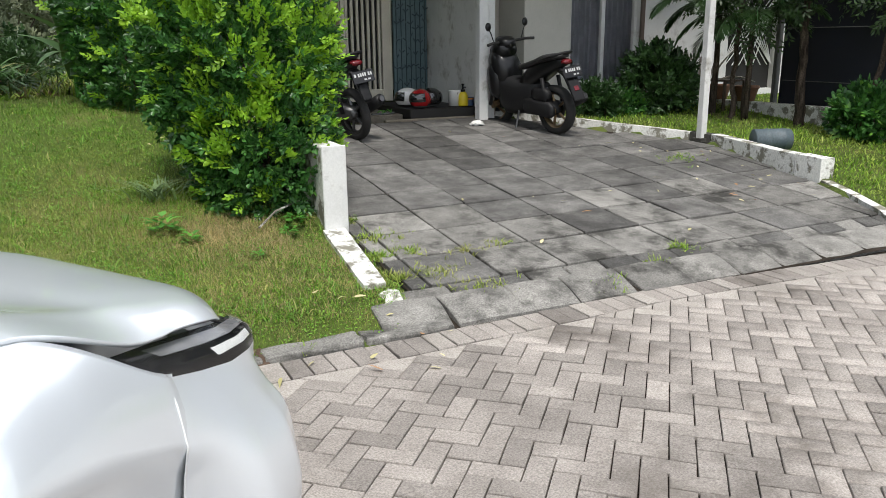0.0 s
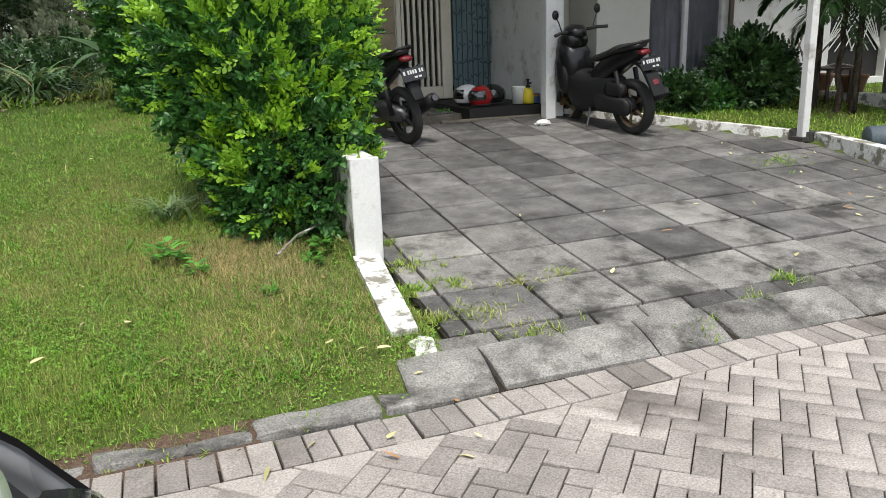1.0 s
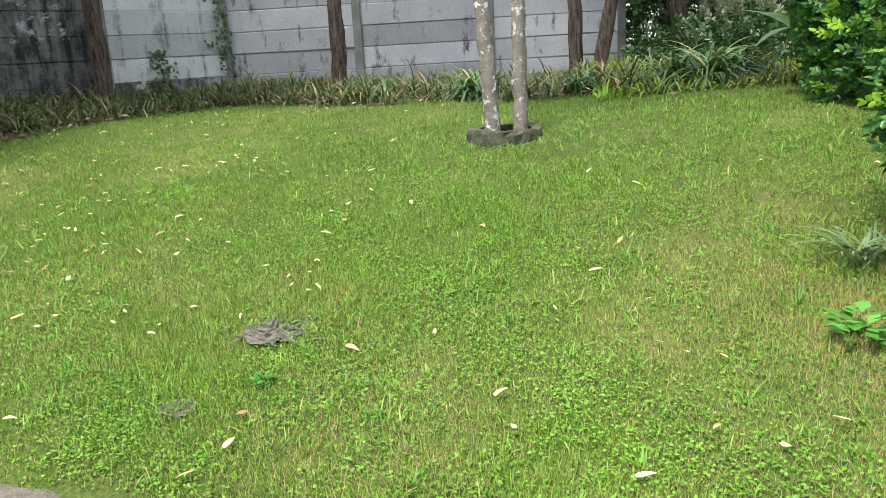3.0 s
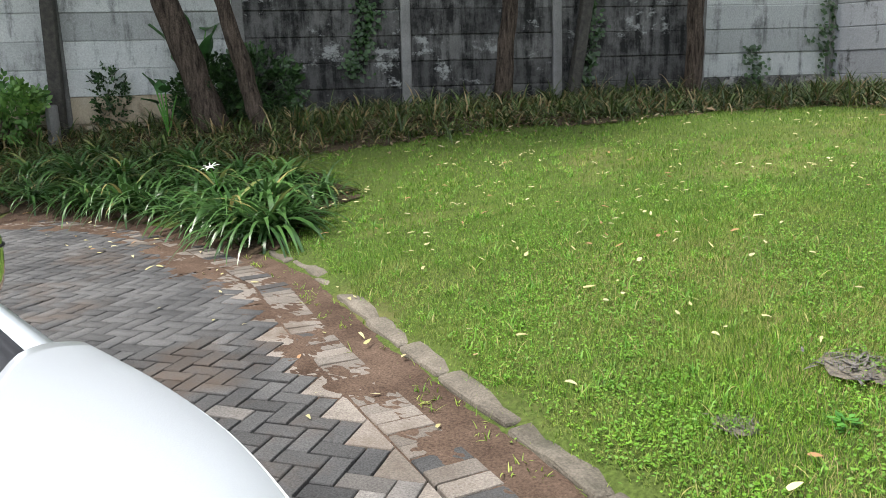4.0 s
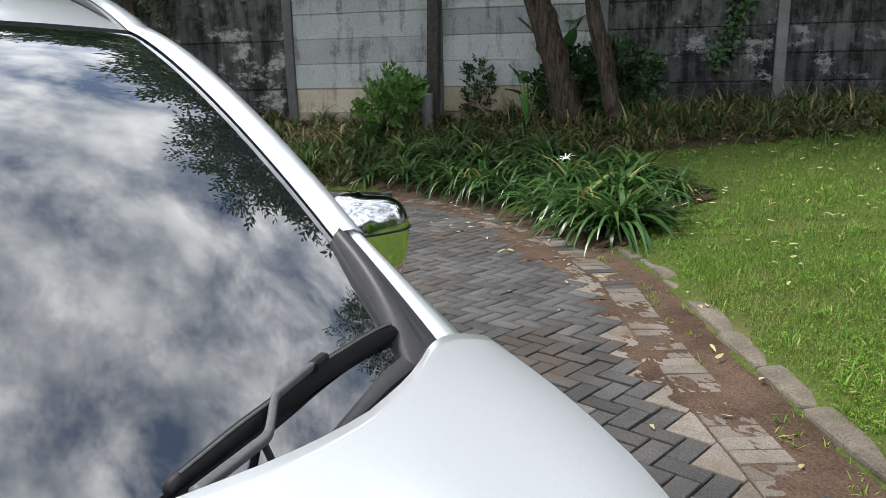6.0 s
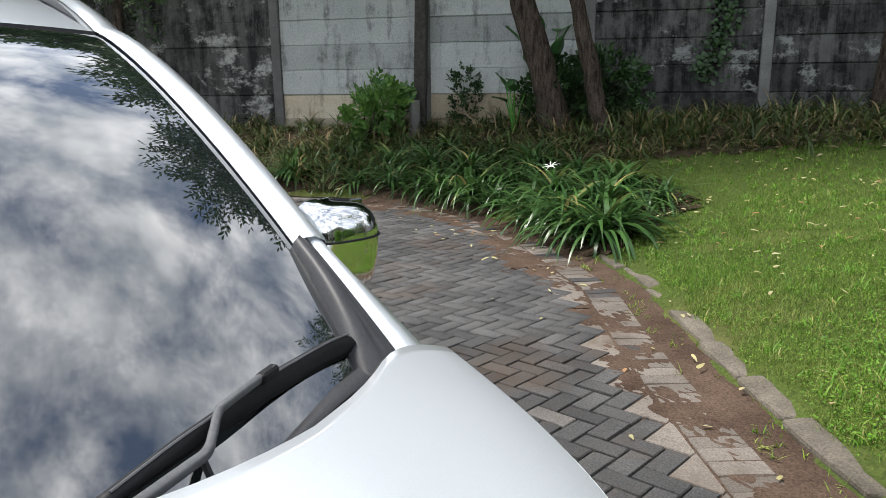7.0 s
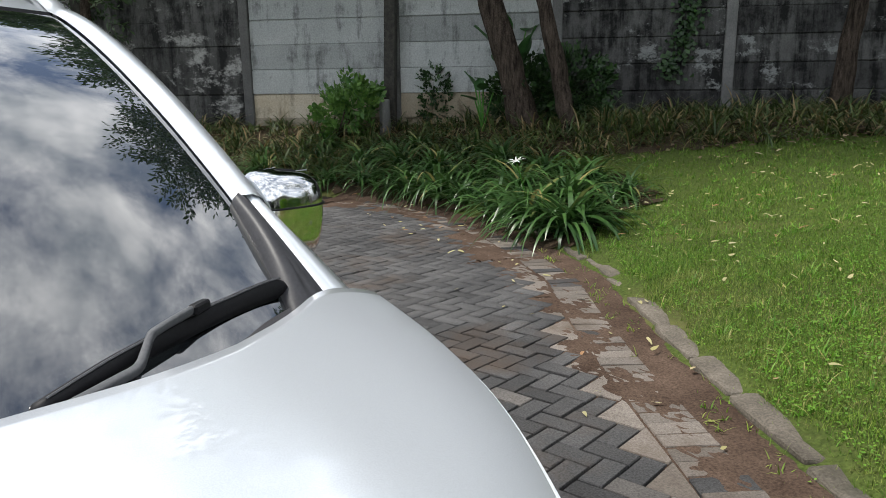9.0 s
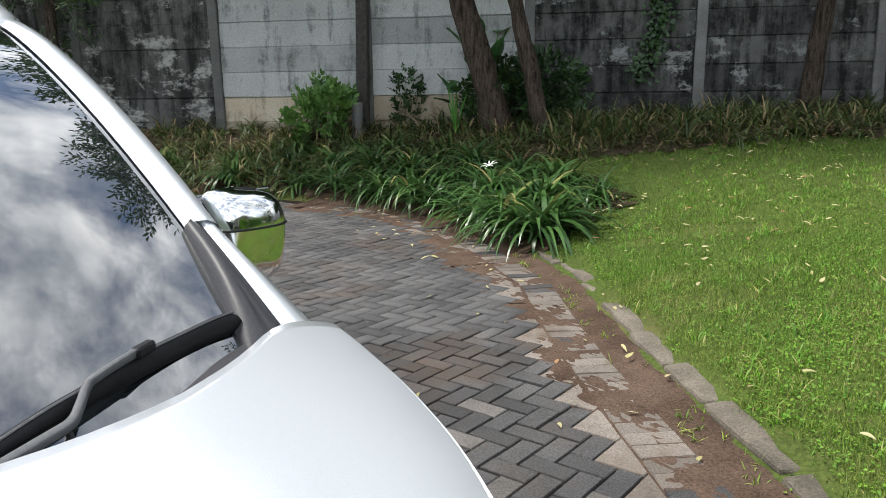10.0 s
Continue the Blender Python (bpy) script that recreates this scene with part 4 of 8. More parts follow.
def roof_pt(s, d):
    """A point of the roof: s across, d behind the windscreen's top edge."""
    p = wind(s, 1.0)
    return (p[0] - d, p[1] * (1 + 0.04 * min(d, 1.0)), p[2] + 0.25 * d - 0.068 * d * d + 0.012 * (1 - s * s) * min(d * 3, 1))


bm = bmesh.new()
sheet(bm, [[roof_pt(math.sin((-1 + 2 * k / 40) * math.pi / 2) * 0.985, 0.006 + 1.9 * (i / 40) ** 1.3) for k in range(41)] for i in range(41)])
bmesh.ops.recalc_face_normals(bm, faces=bm.faces)
part("roof", bm, MT["car_paint"], car, smooth_shade=True)
bm = bmesh.new()
tube(bm, [Vector(wind(-0.985 + 1.97 * k / 40, 1.0)) + Vector((0.002, 0, -0.001)) for k in range(41)], 0.006, 6)
part("windscreen_seal", bm, MT["black_plastic"], car)
for s in (1, -1):
    bm = bmesh.new()
    sheet(bm, [[Vector(roof_pt(0.95 * s, d)) + Vector((0, 0, 0.003)), Vector(roof_pt((0.95 - min(0.09, 0.25 * (d - 0.1))) * s, d)) + Vector((0, 0, 0.004))] for d in np.linspace(0.12, 1.85, 25)])
    part("roof_strip", bm, MT["grey_plastic"], car, "dark grey strip in the roof groove")
    # upper side with glass
    bm = bmesh.new()
    rows = []
    for d in np.linspace(0.02, 1.9, 25):
        p = Vector(roof_pt(s * 0.985, d))
        rows.append([p, p + Vector((0, s * 0.04, -0.02)), p + Vector((0, s * 0.06, -0.09))])
    sheet(bm, rows)
    bmesh.ops.recalc_face_normals(bm, faces=bm.faces)
    part("roof_rail", bm, MT["car_paint"], car, smooth_shade=True)
    bm = bmesh.new()
    rows = []
    for i in range(31):
        x = -3.0 + (3.0 - 0.12) * i / 30
        p = roof_pt(1, max(-1.17 - x, 0))
        edge = p[1] + 0.055 if x < -1.17 else lerp_tab(x, [-1.17, -0.1], [p[1] + 0.055, 0.72])
        zt = p[2] - 0.085 if x < -1.17 else lerp_tab(x, [-1.17, -0.1], [p[2] - 0.085, 0.95])
        rows.append([(x, s * edge, zt), (x, s * (edge + (0.76 - edge) * 0.5), zt + (0.92 - zt) * 0.5), (x, s * 0.765, min(0.92, zt - 0.01))])
    sheet(bm, rows)
    part("side_glass", bm, MT["car_glass"], car, "tinted side windows", True)
    bm = bmesh.new()
    rows = []
    for i in range(41):
        x = -3.05 + 2.71 * i / 40
        wy = lerp_tab(x, WX, WY)
        zl = 0.24
        if abs(x + 2.35) < 0.34:
            zl = 0.30 + math.sqrt(0.34 ** 2 - (x + 2.35) ** 2)
        rows.append([(x, s * 0.765, 0.92), (x, s * (wy - 0.005), 0.88), (x, s * (wy + 0.004), 0.78), (x, s * (wy + 0.006), max(0.6, zl + 0.01)), (x, s * wy, max(0.4, zl)), (x, s * (wy - 0.04), zl)])
    sheet(bm, rows)
    part("door_side", bm, MT["car_paint"], car, smooth_shade=True)
bm = bmesh.new()
rows = []
for i in range(21):
    y = -0.72 + 1.44 * i / 20
    k = abs(y) / 0.72
    rows.append([(-3.0 - 0.02 * (1 - k), y * 0.8, 1.65 - 0.04 * k ** 2), (-3.12 + 0.1 * k ** 4, y * 0.88, 1.3), (-3.2 + 0.12 * k ** 4, y, 0.92), (-3.25 + 0.14 * k ** 4, y, 0.55), (-3.2 + 0.14 * k ** 4, y, 0.26)])
sheet(bm, rows)
part("tailgate", bm, MT["car_paint"], car, smooth_shade=True)
bm = bmesh.new()
box(bm, -3.0, 0.75, -0.7, 0.7, 0.2, 0.34, 0.03)
part("underbody", bm, MT["black_plastic"], car)
bm = bmesh.new()
box(bm, -2.8, 0.1, -0.62, 0.62, 0.34, 0.9, 0.05)
part("cabin_floor", bm, MT["black_plastic"], car)
for x in (0.22, -2.35):
    for s in (1, -1):
        wheel = thing("wheel", pose(x, s * 0.70, 0.30, 90, 0, 0))
        wheel.parent = car
        bm = bmesh.new()
        lathe(bm, [(0.19, -0.085), (0.26, -0.09), (0.295, -0.07), (0.302, 0), (0.295, 0.07), (0.26, 0.09), (0.19, 0.085), (0.19, -0.085)], 32)
        part("tyre", bm, MT["rubber"], wheel, smooth_shade=True)
        bm = bmesh.new()
        lathe(bm, [(0.19, -0.08), (0.175, -0.02), (0.175, 0.02), (0.19, 0.08)], 32)
        for k in range(5):
            box(bm, 0.03, 0.18, -0.02, 0.02, -s * 0.07 - 0.012, -s * 0.07 + 0.012, 0.004, pose(0, 0, 0, 0, 0, 72 * k))
        lathe(bm, [(0.0, -s * 0.09), (0.04, -s * 0.085), (0.05, -s * 0.05)], 16)
        part("rim", bm, MT["alloy"], wheel, smooth_shade=True)


def mirror(s):
    """Door mirror: a bright chrome shell in two halves with the glass behind."""
    mir = thing("door_mirror", pose(-0.45, s * 0.815, 1.028, 0, 0, 10 * s) @ Matrix.Diagonal((0.95, 0.9, 0.98, 1)))
    mir.parent = car
    for name, z0, z1 in (("mirror_cap", 0.0, 1.0), ("mirror_body", -1.0, 0.0)):
        bm = bmesh.new()
        rows = []
        for i in range(25):
            th = math.pi * i / 24
            row = []
            for j in range(11):
                e = (z0 + (z1 - z0) * j / 10) * math.pi / 2
                cx = abs(math.cos(e)) ** (0.6 if z1 > 0 else 0.34)
                droop = 0.86 + 0.14 * (0.5 - 0.5 * math.cos(th) * s)
                row.append((0.082 * abs(math.sin(th)) ** 0.8 * cx, 0.098 * math.copysign(abs(math.cos(th)) ** 0.72, math.cos(th)) * cx ** 0.7, (0.074 if z1 > 0 else 0.125) * math.sin(e) * droop - 0.006))
            rows.append(row)
        sheet(bm, rows)
        bmesh.ops.recalc_face_normals(bm, faces=bm.faces)
        part(name, bm, MT["chrome"], mir, smooth_shade=True)
    rim = [(0.084 * abs(math.sin(t)) ** 0.8, 0.1 * math.copysign(abs(math.cos(t)) ** 0.72, math.cos(t)), -0.006) for t in np.linspace(0, math.pi, 33)]
    part("seam", tube(bmesh.new(), rim, 0.0022, 6), MT["black_plastic"], mir)
    edge = [(-0.004, 0.094 * math.copysign(abs(math.cos(t)) ** 0.75, math.cos(t)), (0.066 if math.sin(t) > 0 else 0.117) * math.copysign(abs(math.sin(t)) ** 0.75, math.sin(t)) - 0.006) for t in np.linspace(0, 2 * math.pi, 41)]
    part("rim", tube(bmesh.new(), edge, 0.005, 6, False), MT["black_plastic"], mir)
    bm = bmesh.new()
    box(bm, -0.006, 0.0, -0.088, 0.088, -0.105, 0.058, 0.002)
    part("mirror_glass", bm, MT["car_glass"], mir)
    bm = bmesh.new()
    tube(bm, [(0.03, -s * 0.06, -0.06), (0.02, -s * 0.1, -0.085), (0.01, -s * 0.16, -0.1)], [0.03, 0.026, 0.026], 10)
    part("mirror_arm", bm, MT["black_plastic"], mir, smooth_shade=True)


mirror(1), mirror(-1)


def wiper(tops, feet, clip_at, arm):
    """A wiper that rests along the foot of the windscreen: tall blade with spoiler, clip and bent arm."""
    wp = thing("wiper")
    wp.parent = car
    up = Vector((0.3, 0.05, 0.95)).normalized()

    def along(pts, n):
        pts = [Vector(p) for p in pts]
        out = []
        for k in range(n + 1):
            u = k / n * (len(pts) - 1)
            m_ = min(int(u), len(pts) - 2)
            p0, p1, p2, p3 = pts[max(m_ - 1, 0)], pts[m_], pts[m_ + 1], pts[min(m_ + 2, len(pts) - 1)]
            w = u - m_
            out.append(0.5 * (2 * p1 + (p2 - p0) * w + (2 * p0 - 5 * p1 + 4 * p2 - p3) * w * w + (3 * p1 - p0 - 3 * p2 + p3) * w ** 3))
        return out

    t_, f_ = along(tops, 36), along(feet, 36)
    bm = bmesh.new()
    rows = []
    for k, (t, f) in enumerate(zip(t_, f_)):
        d = (t_[min(k + 1, 36)] - t_[max(k - 1, 0)]).normalized()
        side = d.cross(up).normalized()
        if side.x < 0:
            side = -side
        e = min(1.0, math.sqrt(min(1, (k + 0.15) / 3)))
        c = (t + f) / 2
        t, f = c.lerp(t, e), c.lerp(f, e)
        rows.append([f - side * 0.010, f, f.lerp(t, 0.35) + side * 0.002, f.lerp(t, 0.75) + side * 0.003, f.lerp(t, 0.93) + side * 0.001, t, t - side * 0.006 - up * 0.001, t - side * 0.010 - up * 0.008])
    v = sheet(bm, rows)
    bm.faces.new(v[0]), bm.faces.new(v[-1][::-1])
    bmesh.ops.recalc_face_normals(bm, faces=bm.faces)
    blade = part("blade", bm, MT["black_plastic"], wp, smooth_shade=True)
    bm = bmesh.new()
    tube(bm, [p + up * 0.001 for p in t_[2:-1]], 0.0016, 5)
    part("spoiler_edge", bm, MT["arm_grey"], blade)
    bm = bmesh.new()
    rows = []
    fine = along(arm, 40)
    for k, p in enumerate(fine):
        d = (fine[min(k + 1, 40)] - fine[max(k - 1, 0)]).normalized()
        side = d.cross(up).normalized() * (0.0034 + 0.0022 * k / 40)
        rows.append([p - side - up * 0.005, p - side * 0.9 + up * 0.002, p - side * 0.4 + up * 0.003, p + side * 0.4 + up * 0.003, p + side * 0.9 + up * 0.002, p + side - up * 0.005])
    v = sheet(bm, rows)
    bm.faces.new(v[0]), bm.faces.new(v[-1][::-1])
    bmesh.ops.recalc_face_normals(bm, faces=bm.faces)
    part("arm", bm, MT["arm_grey"], wp, smooth_shade=True)
    d = (fine[4] - fine[0]).normalized()
    bm = bmesh.new()
    box(bm, -0.017, 0.015, -0.0062, 0.0062, -0.008, 0.0045, 0.0025, Matrix.Translation(Vector(clip_at)) @ d.to_track_quat("X", "Z").to_matrix().to_4x4())
    part("clip", bm, MT["black_plastic"], wp)
    bm = bmesh.new()
    tube(bm, [fine[30] - up * 0.006, fine[30] + Vector((0.022, 0.006, -0.035))], 0.004, 6)
    part("strut", bm, MT["black_plastic"], wp)


wiper([(0.046, 0.617, 0.997), (0.060, 0.578, 0.996), (0.083, 0.530, 0.992), (0.112, 0.483, 0.990), (0.140, 0.440, 0.986), (0.165, 0.400, 0.981), (0.190, 0.355, 0.974), (0.226, 0.285, 0.957)],
      [(0.054, 0.610, 0.972), (0.068, 0.575, 0.971), (0.092, 0.527, 0.969), (0.120, 0.480, 0.967), (0.148, 0.437, 0.964), (0.172, 0.397, 0.961), (0.197, 0.352, 0.957), (0.232, 0.283, 0.945)],
      (0.124, 0.473, 0.9985), [(0.120, 0.477, 0.999), (0.139, 0.453, 0.998), (0.157, 0.418, 0.990), (0.164, 0.407, 0.986), (0.190, 0.393, 0.976), (0.209, 0.381, 0.969), (0.224, 0.358, 0.966), (0.262, 0.296, 0.960)])
wiper([(0.285, 0.13, 0.97), (0.265, -0.05, 0.985), (0.24, -0.25, 0.985), (0.19, -0.45, 0.975)], [(0.295, 0.13, 0.952), (0.275, -0.05, 0.966), (0.25, -0.25, 0.966), (0.20, -0.45, 0.957)],
      (0.26, -0.1, 0.995), [(0.26, -0.08, 0.995), (0.255, -0.16, 0.997), (0.29, -0.2, 0.985), (0.31, -0.26, 0.972)])

# ---- foliage helpers ----
def ribbons(base, az, length, width, rise, droop, segs, twist=0.0):
    """Arching blades: verts and quads. rise: angle at the foot; droop: how far the angle falls by the tip (radians)."""
    n = len(base)
    az, length, width, rise, droop = (np.broadcast_to(np.asarray(a, float), n) for a in (az, length, width, rise, droop))
    p = base.copy()
    out = []
    side = np.stack([-np.sin(az), np.cos(az), np.zeros(n)], 1)
    for k in range(segs + 1):
        f = k / segs
        w = width * (0.55 + 0.45 * min(f * 3, 1)) * (1 - f ** 2.2) * 0.5 + width * 0.03
        s = side * w[:, None]
        s = s + np.stack([np.zeros(n), np.zeros(n), twist * w], 1)
        out.append(np.stack([p - s, p + s], 1))
        a = rise - droop * f
        step = length / segs
        p = p + np.stack([np.cos(az) * np.cos(a) * step, np.sin(az) * np.cos(a) * step, np.sin(a) * step], 1)
    v = np.stack(out, 1).reshape(n, -1, 3)
    m = v.shape[1]
    q = np.array([[2 * k, 2 * k + 1, 2 * k + 3, 2 * k + 2] for k in range(segs)])
    faces = (np.arange(n)[:, None, None] * m + q[None]).reshape(-1, 4)
    return v.reshape(-1, 3), faces


def unit(v):
    return v / np.maximum(np.linalg.norm(v, axis=1, keepdims=True), 1e-9)


def leaf_quads(pos, along, normal, length, width, fold=0.25, broad=False):
    """Pointed leaves of four corners, or broad ones of six, folded a little along the middle."""
    along = unit(along)
    side = unit(np.cross(along, normal))
    nn = np.cross(side, along)
    length, width = np.broadcast_to(length, len(pos))[:, None], np.broadcast_to(width, len(pos))[:, None]
    if broad:
        rim = [(0.0, 0.0), (0.26, 0.5), (0.7, 0.44), (1.0, 0.0), (0.7, -0.44), (0.26, -0.5)]
        v = np.stack([pos + along * length * f + side * width * g + nn * width * fold * abs(g) * 2 for f, g in rim], 1).reshape(-1, 3)
        return v, (np.arange(len(pos))[:, None, None] * 6 + np.array([[0, 1, 2, 3], [0, 3, 4, 5]])[None]).reshape(-1, 4)
    a = pos
    b = pos + along * length * 0.5 + side * width * 0.5 + nn * width * fold
    c = pos + along * length
    d = pos + along * length * 0.5 - side * width * 0.5 + nn * width * fold
    v = np.stack([a, b, c, d], 1).reshape(-1, 3)
    return v, np.arange(len(v)).reshape(-1, 4)


def join(parts):
    vs, fs, k = [], [], 0
    for v, f in parts:
        vs.append(v), fs.append(f + k)
        k += len(v)
    return np.concatenate(vs), np.concatenate(fs)


def blob_points(blobs, n, rough=0.16, r=rng):
    """Points on the outside of joined ellipsoids, with an uneven outline; and their outward ways."""
    area = np.array([b[3] * b[4] + b[4] * b[5] + b[3] * b[5] for b in blobs])
    pts, nrm = [], []
    for i, b in enumerate(blobs):
        k = int(n * area[i] / area.sum() * 1.5)
        d = unit(r.normal(size=(k, 3)))
        c, rad = np.array(b[:3]), np.array(b[3:])
        wob = 1 + rough * (np.sin(d[:, 0] * 5 + i) * np.sin(d[:, 1] * 6 + 2 * i) + 0.7 * np.sin(d[:, 2] * 9 + d[:, 0] * 7)) + r.normal(0, 0.05, k)
        p = c + d * rad * wob[:, None]
        keep = np.ones(k, bool)
        for j, o in enumerate(blobs):
            if j != i:
                keep &= (((p - np.array(o[:3])) / np.array(o[3:])) ** 2).sum(1) > 0.72
        pts.append(p[keep]), nrm.append(unit(d / rad)[keep])
    pts, nrm = np.concatenate(pts), np.concatenate(nrm)
    o = r.permutation(len(pts))[:n]
    return pts[o], nrm[o]


def sprigs(p, nrm, leaflets, reach, length, width, r=rng, up=0.4, broad=False):
    """Leafy twigs that point outwards, with leaflets on both sides."""
    n = len(p)
    way = unit(nrm + r.normal(0, 0.55, (n, 3)) + np.array([0, 0, up]))
    side = unit(np.cross(way, r.normal(size=(n, 3))))
    face = np.cross(side, way)
    out = []
    for k in range(leaflets):
        f = (k + 0.5) / leaflets
        s = 1 if k % 2 else -1
        last = k == leaflets - 1
        al = way * (0.65 if not last else 1.0) + side * s * (0.75 if not last else 0.1) + r.normal(0, 0.15, (n, 3))
        size = (0.75 + 0.4 * math.sin(f * 2.6)) * r.uniform(0.75, 1.2, n)
        out.append(leaf_quads(p + way * (reach * f)[:, None], al, face + r.normal(0, 0.25, (n, 3)), length * size, width * size, broad=broad))
    return join(out)


def shrub(name, m, blobs, count, leaf, mat, label, young=0.0, young_mat=None, stems=6, leaflets=7, seed=1, category="shrub", group=""):
    r = np.random.default_rng(seed)
    sh = thing(name, m, label, category, group)
    p, nr = blob_points(blobs, count, r=r)
    is_young = np.zeros(len(p), bool)
    if young:
        patch = np.sin(p[:, 0] * 27 + seed) + np.sin(p[:, 1] * 24 + 1) + np.sin(p[:, 2] * 29) + r.normal(0, 0.5, len(p)) + 1.8 * nr[:, 2]
        is_young = patch > np.quantile(patch, 1 - young)
    q = p[~is_young]
    inner = p[r.permutation(len(p))[: len(p) // 3]]
    c = np.mean([b[:3] for b in blobs], axis=0)
    inner_n = unit(inner - c)
    inner = inner - inner_n * r.uniform(0.08, 0.28, len(inner))[:, None]
    v, f = join([sprigs(q, nr[~is_young], leaflets, np.full(len(q), leaf * 2.6), leaf, leaf * 0.56, r, broad=True), sprigs(inner, inner_n, leaflets - 2, np.full(len(inner), leaf * 2.6), leaf * 1.1, leaf * 0.6, r)])
    bulk("foliage", v, f, mat, sh)
    if young:
        y = p[is_young] + nr[is_young] * 0.03
        v, f = sprigs(y, nr[is_young], leaflets + 2, np.full(len(y), leaf * 3.4), leaf * 0.95, leaf * 0.55, r, 0.8, True)
        bulk("young_foliage", v, f, young_mat, sh)
    low = min(blobs, key=lambda b: b[2])
    for k in range(stems):
        bm = bmesh.new()
        a = r.uniform(0, 6.28)
        b = blobs[k % len(blobs)]
        foot = Vector((low[0] + 0.12 * math.cos(a), low[1] + 0.12 * math.sin(a), 0))
        foot.z = low[2] - low[5] - 0.12
        tip = Vector((b[0] + 0.6 * b[3] * math.cos(a), b[1] + 0.6 * b[4] * math.sin(a), b[2] + 0.4 * b[5]))
        mid = foot.lerp(tip, 0.5) + Vector((r.normal(0, 0.06), r.normal(0, 0.06), 0.04))
        tube(bm, [foot, foot.lerp(mid, 0.6), mid, mid.lerp(tip, 0.5), tip], [0.016, 0.013, 0.011, 0.008, 0.004], 6)
        part("stem", bm, MT["bark"], sh, smooth_shade=True)
    return sh


MT["hedge_young"] = leafy("young_hedge_leaf", (0.16, 0.35, 0.025), (0.33, 0.56, 0.045), None, 1, 0.4, 0.35)
shrub("hedge_bush", None, [(4.92, 8.84, 0.66, 0.36, 0.37, 0.42), (5.0, 9.1, 1.0, 0.46, 0.48, 0.5), (5.0, 9.2, 1.40, 0.56, 0.58, 0.62), (4.86, 9.42, 1.42, 0.40, 0.42, 0.5)],
      5200, 0.041, MT["hedge"], "bright green jasmine bush with yellow-green young shoots", 0.25, MT["hedge_young"], 9, seed=3)
shrub("hedge_bush", None, [(5.8, 12.4, 1.25, 0.6, 0.7, 0.65), (5.85, 12.8, 1.85, 0.7, 0.8, 0.7)], 2600, 0.055, MT["hedge"],
      "green rounded bush behind the bright one", 0.10, MT["hedge_young"], 7, seed=5)

# ---- trees ----
def tree(m, trunk, radii, mat, crown, leaves_n, label, seed, leaf=0.11, fork=None, ring=False, crown_mat=None, group="garden trees", leaflets=9):
    """trunk: points from the foot up; crown: ellipsoids in the same frame."""
    r = np.random.default_rng(seed)
    t = thing("tree", m, label, "tree", group)
    pts = [Vector(p) for p in trunk]
    for stem, rad in [(pts, radii)] + (fork or []):
        bm = bmesh.new()
        stem = [Vector(p) for p in stem]
        fine, rr = [], []
        for i in range(len(stem) - 1):
            for k in range(5):
                f = k / 5
                fine.append(stem[i].lerp(stem[i + 1], f) + Vector((r.normal(0, 0.008), r.normal(0, 0.008), 0)))
                rr.append((rad[i] * (1 - f) + rad[i + 1] * f) * r.uniform(0.95, 1.07))
        fine.append(stem[-1]), rr.append(rad[-1])
        rr[0] *= 1.25
        tube(bm, fine, rr, 26)
        for v in bm.verts:
            k = noise.noise(v.co * 14) * 0.06 + noise.noise(v.co * 40) * 0.03
            v.co += Vector((k * rad[0] * 1.2, k * rad[0] * 0.9, 0))
        for i, v in enumerate(bm.verts):
            axis = fine[min(i // 26, len(fine) - 1)]
            ridge = noise.noise(Vector((i % 26 * 1.7, v.co.z * 1.6, seed)))
            off = v.co - axis
            off.z = 0
            v.co += off * 0.2 * ridge
        part("trunk", bm, mat, t, smooth_shade=True)
        top = stem[-1]
        for b in crown:
            bm = bmesh.new()
            c = Vector(b[:3])
            mid = top.lerp(c, 0.5) + Vector((r.normal(0, 0.15), r.normal(0, 0.15), 0.15))
            tube(bm, [top - Vector((0, 0, 0.3)), top.lerp(mid, 0.6), mid, mid.lerp(c, 0.6), c], [rad[-1] * 0.7, rad[-1] * 0.6, rad[-1] * 0.45, rad[-1] * 0.3, 0.012], 7)
            part("limb", bm, mat, t, smooth_shade=True)
    if crown:
        p, nr = blob_points(crown, leaves_n, 0.3, r)
        c = np.mean([b[:3] for b in crown], axis=0)
        deep = p - (p - c) * r.uniform(0, 0.75, len(p))[:, None]
        p = np.where(r.uniform(size=len(p))[:, None] < 0.6, p, deep)
        v, f = sprigs(p, nr, leaflets, np.full(len(p), leaf * 3.2), leaf, leaf * 0.36, r, 0.0)
        bulk("crown", v, f, crown_mat or MT["crown"], t)
    if ring:
        bm = bmesh.new()
        lathe(bm, [(0.26, -0.12), (0.30, -0.1), (0.31, 0.11), (0.30, 0.145), (0.24, 0.145), (0.23, 0.08)], 24)
        for v in bm.verts:
            v.co += Vector((noise.noise(v.co * 9), noise.noise(v.co * 9 + Vector((5, 0, 0))), 0.8 * noise.noise(v.co * 6))) * 0.04
        part("tree_ring", bm, MT["mossy"], t, "mossy round concrete planter ring")
    return t


def rooted(x, y):
    return pose(x, y, gz(x, y) - 0.06)


